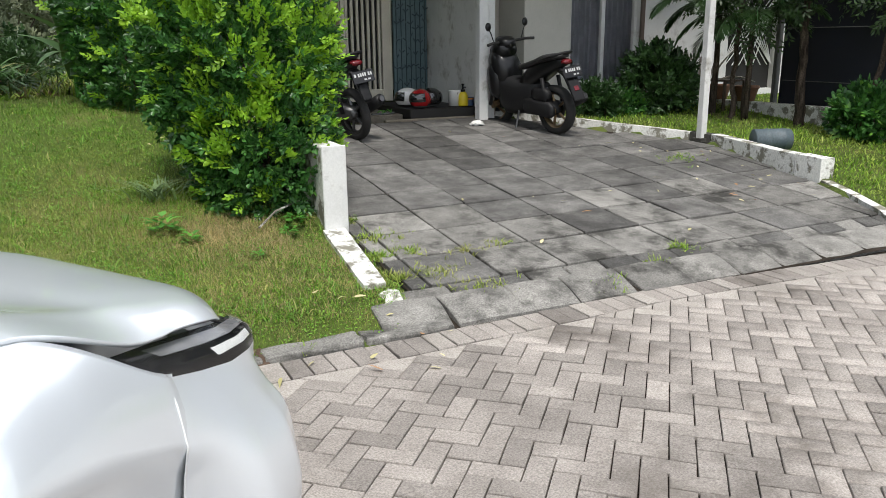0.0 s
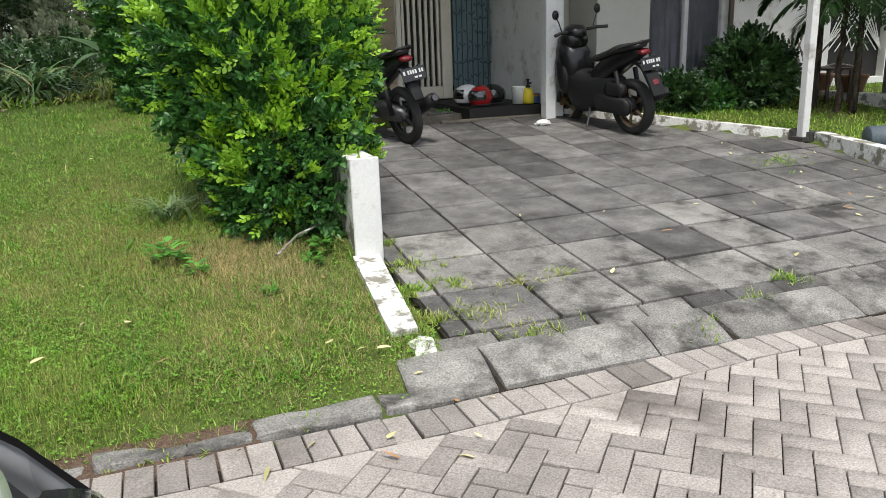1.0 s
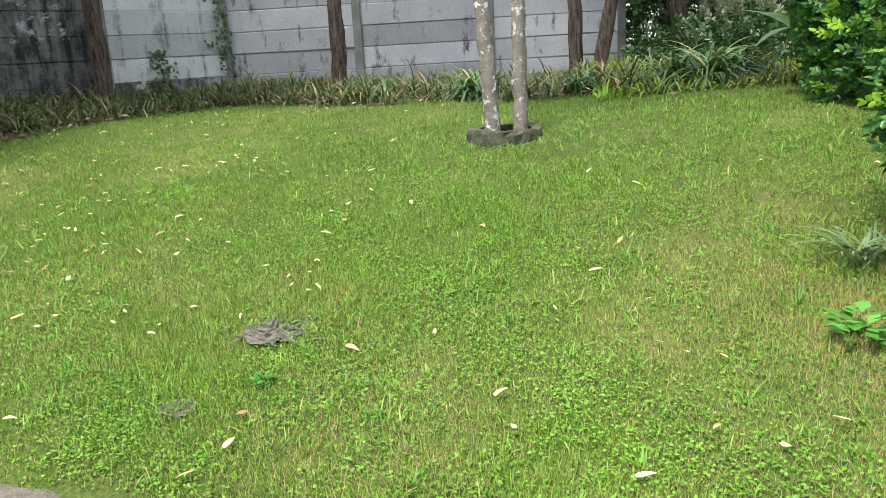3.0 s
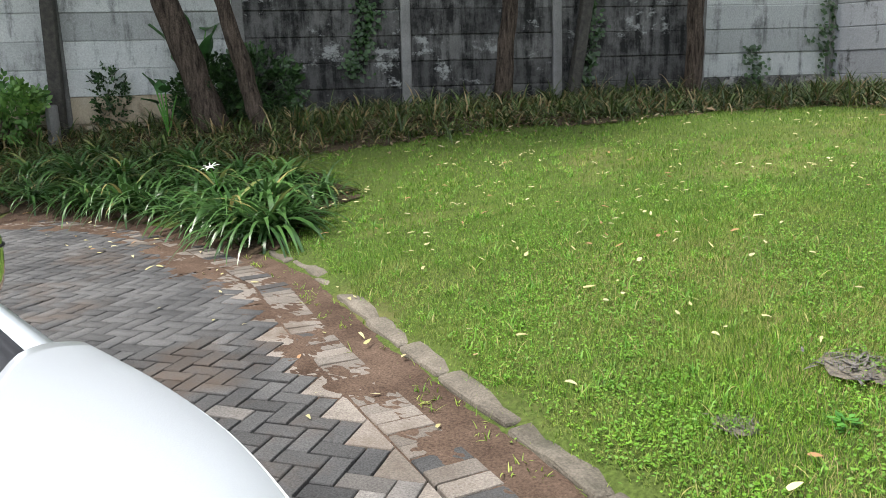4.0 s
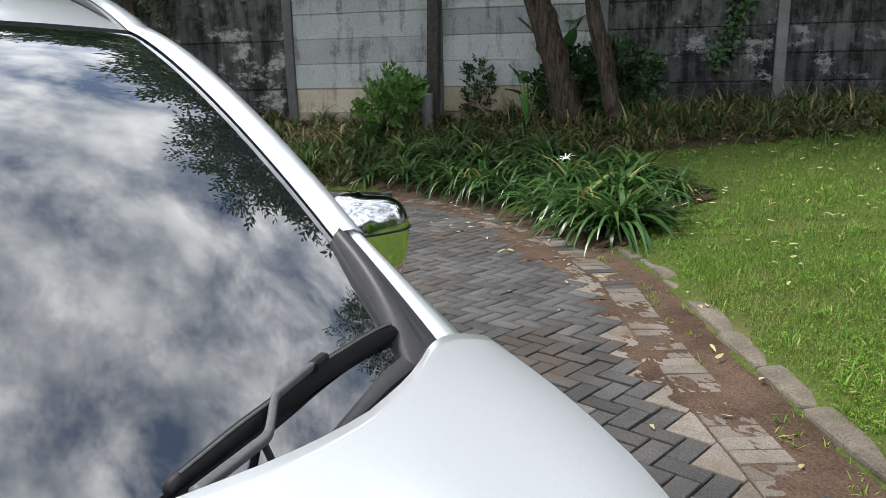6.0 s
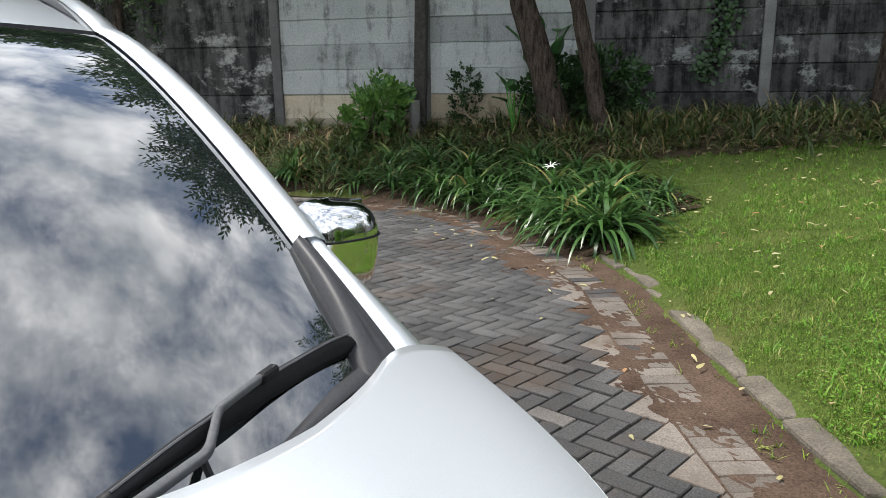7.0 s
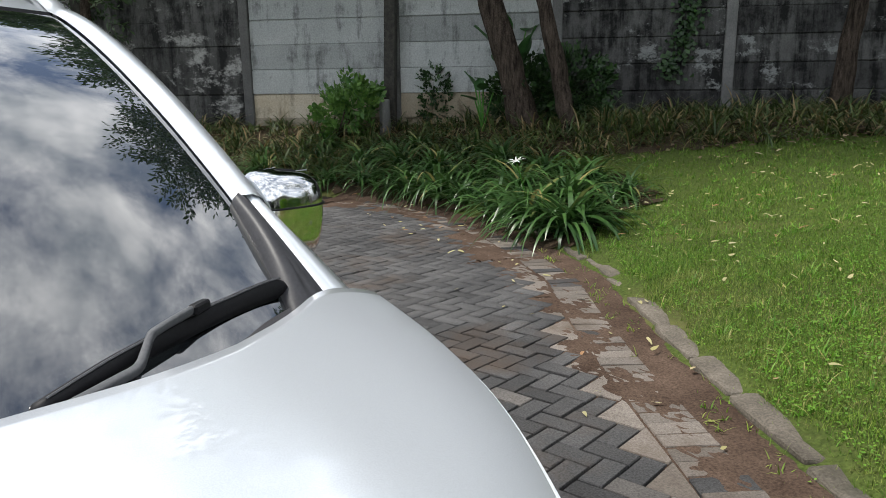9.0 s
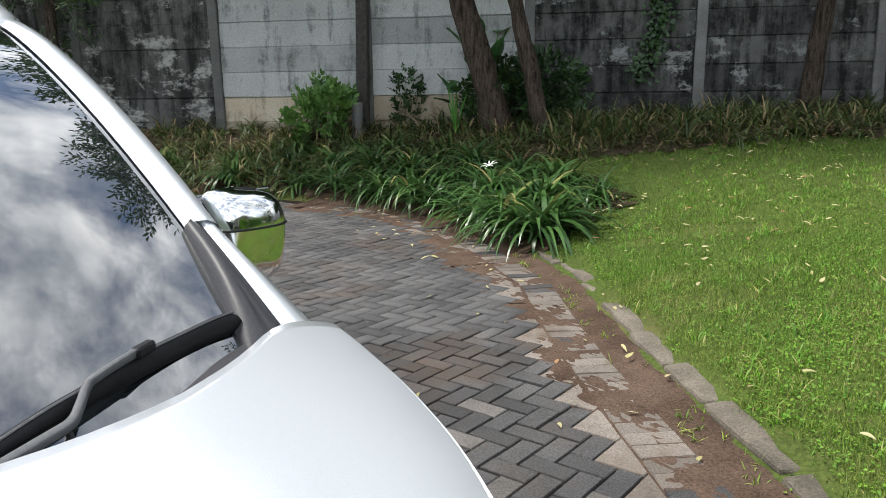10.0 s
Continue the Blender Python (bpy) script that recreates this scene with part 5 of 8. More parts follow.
tree(rooted(-6.9, 10.92), [(-0.01, -0.04, 0), (-0.17, -0.23, 0.9), (-0.35, -0.46, 1.9), (-0.6, -0.74, 3.4), (-0.5, -0.5, 4.9)], [0.21, 0.175, 0.16, 0.14, 0.11], MT["bark"],
     [(-0.2, -0.2, 7.9, 1.7, 1.7, 1.25), (-0.9, -2.2, 5.8, 1.5, 1.5, 1.0), (0.5, 1.5, 6.9, 1.5, 1.5, 1.2), (-1.6, -3.3, 4.5, 1.3, 1.3, 0.8), (-0.1, 0.2, 6.0, 2.0, 2.0, 1.1)], 9500, "leaning brown-barked tree beside the panel wall", 11, leaf=0.17, leaflets=7)
tree(rooted(-6.28, 11.2), [(0, 0, 0), (-0.16, -0.10, 0.8), (-0.28, -0.3, 1.8), (-0.3, -0.4, 3.6)], [0.11, 0.10, 0.09, 0.07], MT["bark"],
     [(-0.2, -0.3, 5.0, 0.8, 0.8, 0.5)], 260, "thin dark tree standing close to the leaning one", 12, leaf=0.17, leaflets=7)
tree(rooted(-5.17, 14.51), [(0, 0, 0), (0.05, 0.06, 0.8), (0.10, 0.14, 1.8), (0.2, 0.3, 3.8), (0.4, 0.3, 6.4)], [0.13, 0.12, 0.11, 0.09, 0.07], MT["bark"],
     [(1.5, -0.3, 8.0, 0.9, 0.9, 1.1), (0.8, 0.1, 6.9, 1.0, 1.0, 1.0), (1.2, -0.3, 5.9, 1.1, 1.1, 0.9)], 2600, "slender brown tree in the bed along the wall", 13)
tree(rooted(-3.68, 17.26), [(0, 0, 0), (0.0, 0.02, 1.0), (-0.03, 0.03, 2.0), (-0.03, 0.1, 4.0)], [0.13, 0.12, 0.115, 0.09], MT["bark"],
     [(0.3, 0.0, 5.0, 1.5, 1.5, 1.0)], 500, "straight brown tree in the bed along the wall", 14)
tree(rooted(-0.25, 18.3), [(0, 0, 0), (0.0, 0.02, 1.0), (0.03, 0.03, 2.0), (0.05, 0.1, 4.0)], [0.12, 0.11, 0.10, 0.08], MT["bark"],
     [(0.3, 0.0, 5.0, 1.5, 1.5, 1.0)], 400, "dark straight tree in front of the pale wall", 15)
tree(rooted(3.5, 18.9), [(0, 0, 0), (0.0, 0.02, 1.0), (0.0, 0.03, 2.0), (-0.05, 0.1, 4.0)], [0.11, 0.10, 0.095, 0.08], MT["bark"],
     [(0.3, 0.0, 5.0, 1.3, 1.3, 0.9)], 400, "brown tree before the pale wall", 16)
tree(rooted(3.85, 18.8), [(0, 0, 0), (0.18, 0.02, 1.0), (0.40, 0.03, 2.0), (0.7, 0.1, 3.6)], [0.11, 0.10, 0.09, 0.07], MT["bark"],
     [(1.2, 0.0, 4.6, 1.3, 1.3, 0.9)], 400, "brown tree leaning away from its neighbour", 17)
tree(rooted(5.5, 20.3), [(0, 0, 0), (-0.22, 0.02, 1.0), (-0.5, 0.03, 2.2), (-0.75, 0.1, 3.6)], [0.16, 0.15, 0.13, 0.1], MT["bark"],
     [(-0.5, 0.0, 4.2, 1.8, 1.5, 1.3), (1.2, 0.3, 3.6, 1.4, 1.4, 1.2)], 800, "dark leaning tree at the end of the wall", 18)
tree(rooted(2.66, 12.35), [(-0.09, 0.0, 0), (-0.11, 0.0, 0.5), (-0.14, 0.02, 1.0), (-0.24, 0.05, 2.2), (-0.4, 0.1, 3.6)], [0.066, 0.06, 0.058, 0.052, 0.042], MT["bark_pale"],
     [(-0.5, 0.3, 5.2, 1.1, 1.1, 0.7), (0.5, -0.4, 5.8, 1.0, 1.0, 0.7)], 500, "twin-trunked tree with pale lichen spots in a round concrete ring", 19,
     fork=[([(0.13, 0.03, 0), (0.13, 0.02, 0.6), (0.14, 0.02, 1.3), (0.18, 0.0, 2.4), (0.3, -0.2, 3.7)], [0.06, 0.056, 0.053, 0.047, 0.04])], ring=True, leaf=0.1)
tree(rooted(-10.7, 5.2), [(0, 0, 0), (0.05, 0.02, 0.8), (-0.03, 0.03, 1.6), (-0.1, 0.1, 2.6)], [0.10, 0.09, 0.08, 0.06], MT["bark"],
     [(0.0, 0.0, 3.2, 1.0, 1.0, 0.8), (0.25, 0.2, 1.95, 0.3, 0.3, 0.35)], 350, "small dark tree with pale green shoots near the wall", 20)
# tall trees beyond the wall, out of view, known from windscreen reflections;
# the northernmost two are added to shade the wall and bend
for i, (x, y, h) in enumerate([(-8.0, 18.2, 8.0), (-9.8, 15.2, 8.0), (-11.8, 12.0, 10.5), (-13.4, 9.0, 11.5), (-14.6, 5.8, 8.6), (-14.8, 2.6, 7.0), (-3.4, 22.6, 8.0)]):
    tree(pose(x, y, 0.3), [(0, 0, 0), (0.1, 0, 1.6), (0.2, 0.1, h * 0.55)], [0.22, 0.18, 0.13], MT["bark"],
         [(0, 0, h * 0.72, 1.8, 1.8, h * 0.22), (1.2, 0.5, h * 0.56, 1.3, 1.4, h * 0.17), (-1.1, -0.7, h * 0.6, 1.3, 1.4, h * 0.18)], 3600,
         "tall dense green tree out of view behind the concrete wall", 80 + i, leaf=0.3, group="trees behind the wall", leaflets=6)
# woods beyond the lawn, their haze put into the leaf colour
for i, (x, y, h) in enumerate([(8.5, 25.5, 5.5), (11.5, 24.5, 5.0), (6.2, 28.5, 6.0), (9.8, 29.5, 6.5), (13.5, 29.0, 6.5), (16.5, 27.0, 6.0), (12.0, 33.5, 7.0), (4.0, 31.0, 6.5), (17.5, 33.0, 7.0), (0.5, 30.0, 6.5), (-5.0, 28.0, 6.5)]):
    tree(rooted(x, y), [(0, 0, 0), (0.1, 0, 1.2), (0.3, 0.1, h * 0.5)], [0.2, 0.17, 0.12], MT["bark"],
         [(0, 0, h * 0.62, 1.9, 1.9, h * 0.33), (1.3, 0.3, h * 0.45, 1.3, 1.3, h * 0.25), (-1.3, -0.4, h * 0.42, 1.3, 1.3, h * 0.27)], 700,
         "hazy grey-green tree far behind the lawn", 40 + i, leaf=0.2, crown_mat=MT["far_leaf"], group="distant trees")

# bushes with haze painted into their leaves, and creepers, past the pale wall's end
shrub("shrub", None, [(5.05, 20.9, 1.5, 0.42, 0.4, 0.9), (4.95, 20.8, 2.6, 0.4, 0.4, 0.8), (5.6, 21.0, 2.4, 0.5, 0.5, 0.9)], 900, 0.075, MT["hedge_dark"], "dark creeper covered stump at the end of the pale wall", 0, None, 5, seed=51)
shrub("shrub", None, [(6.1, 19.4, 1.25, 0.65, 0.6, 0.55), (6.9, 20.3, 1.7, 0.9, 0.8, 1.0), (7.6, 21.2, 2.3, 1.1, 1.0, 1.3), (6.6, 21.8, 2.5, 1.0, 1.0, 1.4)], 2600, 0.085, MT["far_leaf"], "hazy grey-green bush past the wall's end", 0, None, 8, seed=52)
shrub("shrub", None, [(5.6, 16.9, 1.1, 0.5, 0.45, 0.3), (5.0, 17.6, 1.15, 0.6, 0.5, 0.35), (6.0, 18.0, 1.2, 0.5, 0.5, 0.4)], 700, 0.07, MT["hedge_dark"], "low dark bush among the bed plants", 0, None, 4, seed=53)

# ---- strap-leaved lilies ----
LILY = []


def lily_mesh(seed, n, length, width):
    r = np.random.default_rng(seed)
    base = np.stack([r.normal(0, 0.07, n), r.normal(0, 0.07, n), np.zeros(n)], 1)
    v, f = ribbons(base, r.uniform(0, 6.283, n), r.uniform(0.65, 1.15, n) * length, r.uniform(0.75, 1.2, n) * width, r.uniform(0.6, 1.35, n), r.uniform(1.4, 2.7, n), 8)
    return v, f


lily = thing("spider_lily", None, "dark green strap-leaved lily clump arching over the paving edge", "plant", "lily clumps")
v, f = lily_mesh(1, 100, 0.84, 0.04)
bulk("leaves", v, f, MT["lily"], lily)
lily_b = thing("spider_lily", None, "dark green strap-leaved lily clump beneath the wall", "plant", "lily clumps")
v, f = lily_mesh(2, 75, 0.68, 0.036)
bulk("leaves", v, f, MT["lily"], lily_b)
spots = [(-2.81, 9.27, 1.06), (-3.05, 9.2, 1.05), (-3.45, 9.25, 1.0), (-3.02, 9.6, 0.9), (-3.6, 9.7, 1.0), (-4.0, 9.2, 1.0), (-4.3, 9.55, 1.0), (-4.7, 9.1, 0.95), (-5.1, 9.0, 0.95), (-5.2, 9.45, 1.0),
         (-5.6, 8.85, 0.9), (-6.0, 8.75, 0.9), (-5.9, 9.25, 0.95), (-6.5, 8.5, 0.9), (-6.6, 9.0, 0.9), (-7.0, 8.15, 0.9), (-7.2, 8.7, 0.85), (-3.4, 10.2, 0.85), (-4.1, 10.2, 0.9), (-4.8, 10.1, 0.9),
         (-5.5, 9.9, 0.9), (-6.2, 9.8, 0.9), (-7.0, 9.4, 0.85), (-7.7, 8.2, 0.85), (-7.6, 7.4, 0.85), (-8.2, 7.6, 0.8), (-8.3, 8.4, 0.8), (-7.6, 9.1, 0.8), (-8.6, 6.6, 0.8), (-8.0, 6.5, 0.85),
         (4.75, 14.75, 1.05), (5.15, 15.05, 1.1), (4.45, 15.1, 0.95), (5.3, 15.6, 1.0), (4.9, 15.6, 1.05), (0.9, 16.1, 0.9), (2.1, 15.6, 0.9), (3.4, 15.1, 0.95)]
first = {0: lily, 1: lily_b}
for i, (x, y, s) in enumerate(spots):
    m = pose(x, y, gz(x, y) - 0.02, random.uniform(-6, 6), random.uniform(-6, 6), 57 * i) @ Matrix.Scale(s, 4)
    if i < 2:
        first[i].matrix_basis = m
    else:
        c = copy_thing(first[i % 2], Matrix.Identity(4))
        c.matrix_basis = m
# white flower on one clump
fl = thing("lily_flower", pose(-3.35, 9.05, gz(-3.35, 9.05) + 0.62, 20, 10, 0), "white spidery lily flower on a stalk", "flower")
v, f = ribbons(np.zeros((7, 3)), np.arange(7) * 0.9, 0.09, 0.012, 0.5, 0.9, 4)
MT["petal"] = plain("white_petal", (0.8, 0.8, 0.76), 0.6)
bulk("petals", v, f, MT["petal"], fl)
part("stalk", tube(bmesh.new(), [(0, 0, 0), (0.02, 0, -0.3), (0.0, 0.03, -0.62)], 0.005, 6), MT["weed"], fl)

# planting along the wall, joined
FD = np.array([FENCE_DIR.x, FENCE_DIR.y])
FN = np.array([FENCE_DIR.y, -FENCE_DIR.x])
rb = np.random.default_rng(21)
base = []
for s in np.arange(1.5, 17.0, 0.3):
    wide = 2.9 if s > 6.5 else 2.6
    for o in np.arange(0.25, wide, 0.34):
        base.append(np.array([-11.27, 5.54]) + FD * (s + rb.uniform(-0.15, 0.15)) + FN * (o + rb.uniform(-0.15, 0.15)))
for x in np.arange(-2.2, 5.6, 0.36):
    edge = np.interp(x, [-2.2, 0.6, 2.6, 4.4, 5.6], [17.2, 15.8, 14.9, 14.3, 14.2])
    for o in np.arange(0.1, 3.2, 0.4):
        base.append(np.array([x + rb.uniform(-0.15, 0.15), edge + o + rb.uniform(-0.15, 0.15)]))
base = np.array(base)
parts_ = []
bz = ground_z(base[:, 0], base[:, 1])
per = 36
cen = np.repeat(np.column_stack([base, bz - 0.02]), per, 0) + np.column_stack([rb.normal(0, 0.07, (len(base) * per, 2)), np.zeros(len(base) * per)])
size = np.repeat(rb.uniform(0.6, 1.15, len(base)), per)
v, f = ribbons(cen, rb.uniform(0, 6.28, len(cen)), 0.5 * size * rb.uniform(0.6, 1.2, len(cen)), 0.02 * rb.uniform(0.7, 1.3, len(cen)), rb.uniform(0.6, 1.4, len(cen)), rb.uniform(1.0, 2.6, len(cen)), 5)
bed = bulk("bed_plants", v, f, MT["bed"])
tagged(bed, "mixed strap-leaved bed plants with some dry yellow leaves along the wall", "plants", kind="stuff")

# dark soil of the planting beds
sx, sy = np.meshgrid(np.arange(-10.6, 6.2, 0.12), np.arange(5.6, 21.0, 0.12))
so_ = (sx + 11.27) * FN[0] + (sy - 5.54) * FN[1]
ss_ = (sx + 11.27) * FD[0] + (sy - 5.54) * FD[1]
wav = 0.18 * np.sin(sx * 2.3 + sy) + 0.12 * np.sin(sx * 5.1 - sy * 3.3)
in_bed = (so_ > 0.03) & (so_ < 2.75 + wav) & (ss_ > 0)
for x, y, s in spots:
    in_bed |= np.hypot(sx - x, sy - y) < 0.42 + 0.5 * wav
in_bed |= (sx > -2.4) & (sy > np.interp(sx, [-2.2, 0.6, 2.6, 4.4, 5.6], [17.2, 15.8, 14.9, 14.3, 14.2]) - 0.1 + wav) & (sx < 5.6)
in_bed &= edge_dist(sx, sy) > 0.06
sid = np.arange(sx.size).reshape(sx.shape)
keep = in_bed[:-1, :-1] & in_bed[1:, :-1] & in_bed[:-1, 1:] & in_bed[1:, 1:]
sq = np.stack([sid[:-1, :-1], sid[:-1, 1:], sid[1:, 1:], sid[1:, :-1]], -1)[keep]
used, sq = np.unique(sq, return_inverse=True)
sv = np.stack([sx, sy, ground_z(sx, sy) + 0.014], -1).reshape(-1, 3)[used]
MT["bed_soil"] = surface("dark_bed_soil", (0.035, 0.026, 0.018), (0.09, 0.068, 0.045), 4, 50, 1.0, 0.8, 0.02, spec=0.05, grain_span=(0.5, 1.5))
bs = bulk("bed_soil", sv, sq.reshape(-1, 4), MT["bed_soil"], smooth_shade=True)
tagged(bs, "dark soil of the planting bed along the wall", "soil", kind="structure")
# dead leaves under the planting
k_ = rb.permutation(np.repeat(np.arange(len(base)), 9))
lp = base[k_] + rb.normal(0, 0.22, (len(k_), 2)) + FN * rb.uniform(-0.1, 0.5, len(k_))[:, None]
la = rb.uniform(0, 6.28, len(lp))
v, f = leaf_quads(np.column_stack([lp, ground_z(lp[:, 0], lp[:, 1]) + rb.uniform(0.01, 0.07, len(lp))]), np.column_stack([np.cos(la), np.sin(la), rb.normal(0, 0.3, len(lp))]), np.column_stack([rb.normal(0, 0.4, (len(lp), 2)), np.ones(len(lp))]), rb.uniform(0.05, 0.13, len(lp)), rb.uniform(0.02, 0.05, len(lp)), 0.2)
litter = bulk("leaf_litter", v, f, leafy("brown_litter", (0.09, 0.055, 0.03), (0.26, 0.19, 0.12), (0.45, 0.38, 0.25), 0.9, 0.8, 0.1))
tagged(litter, "brown dead leaf litter under the bed plants", "leaves", kind="stuff")

# long-leaved plants behind the bushes
for i, (x, y, sc) in enumerate(((5.5, 13.7, 0.95), (5.95, 14.5, 1.05))):
    r = np.random.default_rng(90 + i)
    hel = thing("heliconia", pose(x, y, gz(x, y)), "tall heliconia with long dark green blade leaves", "plant", "heliconias")
    for k in range(16):
        a = r.uniform(0, 6.28)
        v, f = ribbons(np.array([[r.normal(0, 0.12), r.normal(0, 0.12), r.uniform(0.2, 0.7) * sc]]), a, r.uniform(0.9, 1.5) * sc, 0.19 * sc, r.uniform(0.7, 1.4), r.uniform(0.6, 1.5), 8)
        bulk("leaf", v, f, MT["lily"], hel, True)
    for k in range(5):
        a = r.uniform(0, 6.28)
        part("stalk", tube(bmesh.new(), [(0.1 * math.cos(a), 0.1 * math.sin(a), -0.05), (0.12 * math.cos(a), 0.12 * math.sin(a), 0.8 * sc)], [0.025, 0.015], 6), MT["weed"], hel)

# broad-leaved plants and shrubs at the wall
def big_leaf_plant(m, n, size, label, seed, mat=None):
    r = np.random.default_rng(seed)
    t = thing("elephant_ear", m, label, "plant")
    for k in range(n):
        a, h, lean = r.uniform(0, 6.28), r.uniform(0.6, 1.3) * size, r.uniform(0.1, 0.35)
        top = Vector((math.cos(a) * lean * h, math.sin(a) * lean * h, h))
        st = part("leaf_stalk", tube(bmesh.new(), [(0, 0, 0), top * 0.5 + Vector((0, 0, 0.05)), top], [0.015, 0.012, 0.008], 6), MT["weed"], t)
        bm = bmesh.new()
        L, W = 0.42 * size * r.uniform(0.8, 1.2), 0.26 * size
        rows = []
        for i in range(9):
            f = i / 8
            w = W * math.sin(min(f * 1.25 + 0.12, 1.0) * math.pi) ** 0.7 * 0.5 if f < 0.98 else 0.003
            rows.append([(L * f, s * w, -0.18 * L * f ** 2 + 0.12 * abs(s) * W) for s in (-1, -0.5, 0, 0.5, 1)])
        sheet(bm, rows)
        ob = part("leaf", bm, mat or MT["weed_dark"], t, smooth_shade=True)
        ob.matrix_basis = Matrix.Translation(top) @ pose(0, 0, 0, 0, r.uniform(-75, -20), math.degrees(a) + r.uniform(-40, 40))
    return t


MT["weed_dark"] = surface("broad_leaf_green", (0.025, 0.08, 0.02), (0.05, 0.14, 0.035), 6, 40, 0.45, 0.2, 0.003)
big_leaf_plant(pose(-7.6, 10.9, gz(-7.6, 10.9)), 7, 1.15, "dark green broad-leaved plant against the wall", 3)
big_leaf_plant(pose(-7.3, 10.4, gz(-7.3, 10.4)), 6, 0.6, "small broad-leaved plant by the tree", 4)
MT["pale_leaf"] = leafy("pale_shrub_leaf", (0.05, 0.14, 0.03), (0.14, 0.27, 0.06), None, 1, 0.5, 0.3)
shrub("shrub", None, [(-7.3, 10.95, 1.2, 0.32, 0.32, 0.42), (-6.9, 11.6, 1.25, 0.4, 0.4, 0.4)], 420, 0.07, MT["hedge_dark"], "dark climbing shrub at the foot of the trees", 0, None, 3, seed=31)
shrub("shrub", None, [(-8.6, 8.7, 0.9, 0.24, 0.24, 0.22), (-8.75, 8.9, 1.1, 0.2, 0.2, 0.24), (-8.5, 8.95, 1.0, 0.2, 0.22, 0.18)], 150, 0.085, MT["pale_leaf"], "pale green leafy shrub in front of the wall", 0, None, 4, seed=32)
shrub("shrub", None, [(-8.55, 10.15, 1.2, 0.16, 0.16, 0.38)], 160, 0.06, MT["hedge_dark"], "dark ivy clump beside a fence post", 0, None, 2, seed=33)
stub = thing("stub_post", pose(-8.55, 9.35, gz(-8.55, 9.35), 2, 3, 20), "short broken concrete stub post in the planting", "post")
part("stub", lathe(bmesh.new(), [(0.0, -0.2), (0.085, -0.2), (0.08, 0.5), (0.07, 0.52), (0.0, 0.52)], 12), MT["fence_post"], stub)
props = []
for k, (s, lean) in enumerate([(1.97, 1.5), (-0.02, -9.0), (5.06, 9.0)]):
    p = np.array([-11.27, 5.54]) + FD * (SPAN * s) + FN * 0.2
    pr = thing("prop_post", pose(p[0], p[1], gz(p[0], p[1]) - 0.2, 0, 0, 59.1) @ pose(0, 0, 0, 0, lean, 0), "blackened concrete post leaning on the wall", "post", "leaning posts")
    part("shaft", box(bmesh.new(), -0.085, 0.085, -0.08, 0.08, 0, 2.9, 0.012), MT["stain_block"], pr)


def ivy(s, z0, z1, n, seed, wide=0.22):
    """Ivy on the wall's face at a stretch of it."""
    r = np.random.default_rng(seed)
    z = r.uniform(z0, z1, n)
    wob = 0.12 * np.sin(z * 3 + seed)
    along = s * SPAN + wob + r.normal(0, wide * 0.5, n)
    p = np.array([-11.27, 5.54])[None] + along[:, None] * FD + FN * r.uniform(0.04, 0.11, n)[:, None]
    pos = np.column_stack([p, z])
    al = np.column_stack([np.outer(r.normal(0, 1, n), FD) + FN * 0.4, r.uniform(-1.2, 0.2, n)])
    t = thing("ivy", None, "green ivy trail climbing the concrete wall", "climber", "ivy trails")
    v, f = leaf_quads(pos, al, np.column_stack([np.tile(FN, (n, 1)), np.full(n, 0.4)]), r.uniform(0.06, 0.1, n), r.uniform(0.05, 0.08, n))
    bulk("leaves", v, f, MT["hedge_dark"], t)


ivy(3.72, 1.35, 2.6, 260, 1), ivy(5.2, 1.1, 2.9, 240, 2, 0.12), ivy(6.35, 1.0, 1.7, 90, 4), ivy(7.0, 0.9, 2.9, 260, 5, 0.3)
r5 = np.random.default_rng(8)
pos = np.column_stack([r5.normal(-1.1, 0.25, 260), np.full(260, 21.0) + r5.uniform(-0.1, 0.1, 260), r5.uniform(0.9, 2.9, 260)])
t = thing("ivy", None, "green ivy trail on the pale wall", "climber", "ivy trails")
v, f = leaf_quads(pos, np.column_stack([r5.normal(0, 1, 260), np.full(260, -0.5), r5.uniform(-1, 0, 260)]), np.tile([0, -1, 0.4], (260, 1)), 0.1, 0.08)
bulk("leaves", v, f, MT["hedge_dark"], t)

# ---- motorbikes ----
MT["bike_black"] = plain("gloss_black_fairing", (0.007, 0.007, 0.008), 0.34, 0.0, 0.2, 0.3)
MT["bike_grey"] = plain("matt_grey_fairing", (0.011, 0.011, 0.012), 0.55, 0.0, 0.0, 0.3)
MT["seat"] = surface("black_seat_vinyl", (0.012, 0.012, 0.012), (0.02, 0.02, 0.02), 20, 160, 0.55, 0.3, 0.001)
MT["steel"] = plain("dull_steel", (0.12, 0.12, 0.12), 0.4, 0.9)
MT["bronze_rim"] = plain("bronze_rim", (0.28, 0.2, 0.12), 0.35, 0.9)
MT["red_lamp"] = plain("red_tail_lamp", (0.13, 0.008, 0.012), 0.2, 0, 0.3)
MT["plate_black"] = plain("black_plate", (0.012, 0.012, 0.014), 0.4)
MT["plate_white"] = plain("white_plate_mark", (0.5, 0.5, 0.5), 0.5)
MT["red_shell"] = plain("red_gloss_shell", (0.36, 0.012, 0.014), 0.12, 0, 1.0)
MT["black_shell"] = plain("black_gloss_shell", (0.012, 0.012, 0.012), 0.12, 0, 1.0)
MT["white_shell"] = plain("white_gloss_shell", (0.72, 0.72, 0.7), 0.2, 0, 0.8)
MT["yellow"] = plain("yellow_plastic", (0.62, 0.48, 0.02), 0.4)
MT["blue_can"] = plain("blue_tin", (0.03, 0.07, 0.16), 0.4)


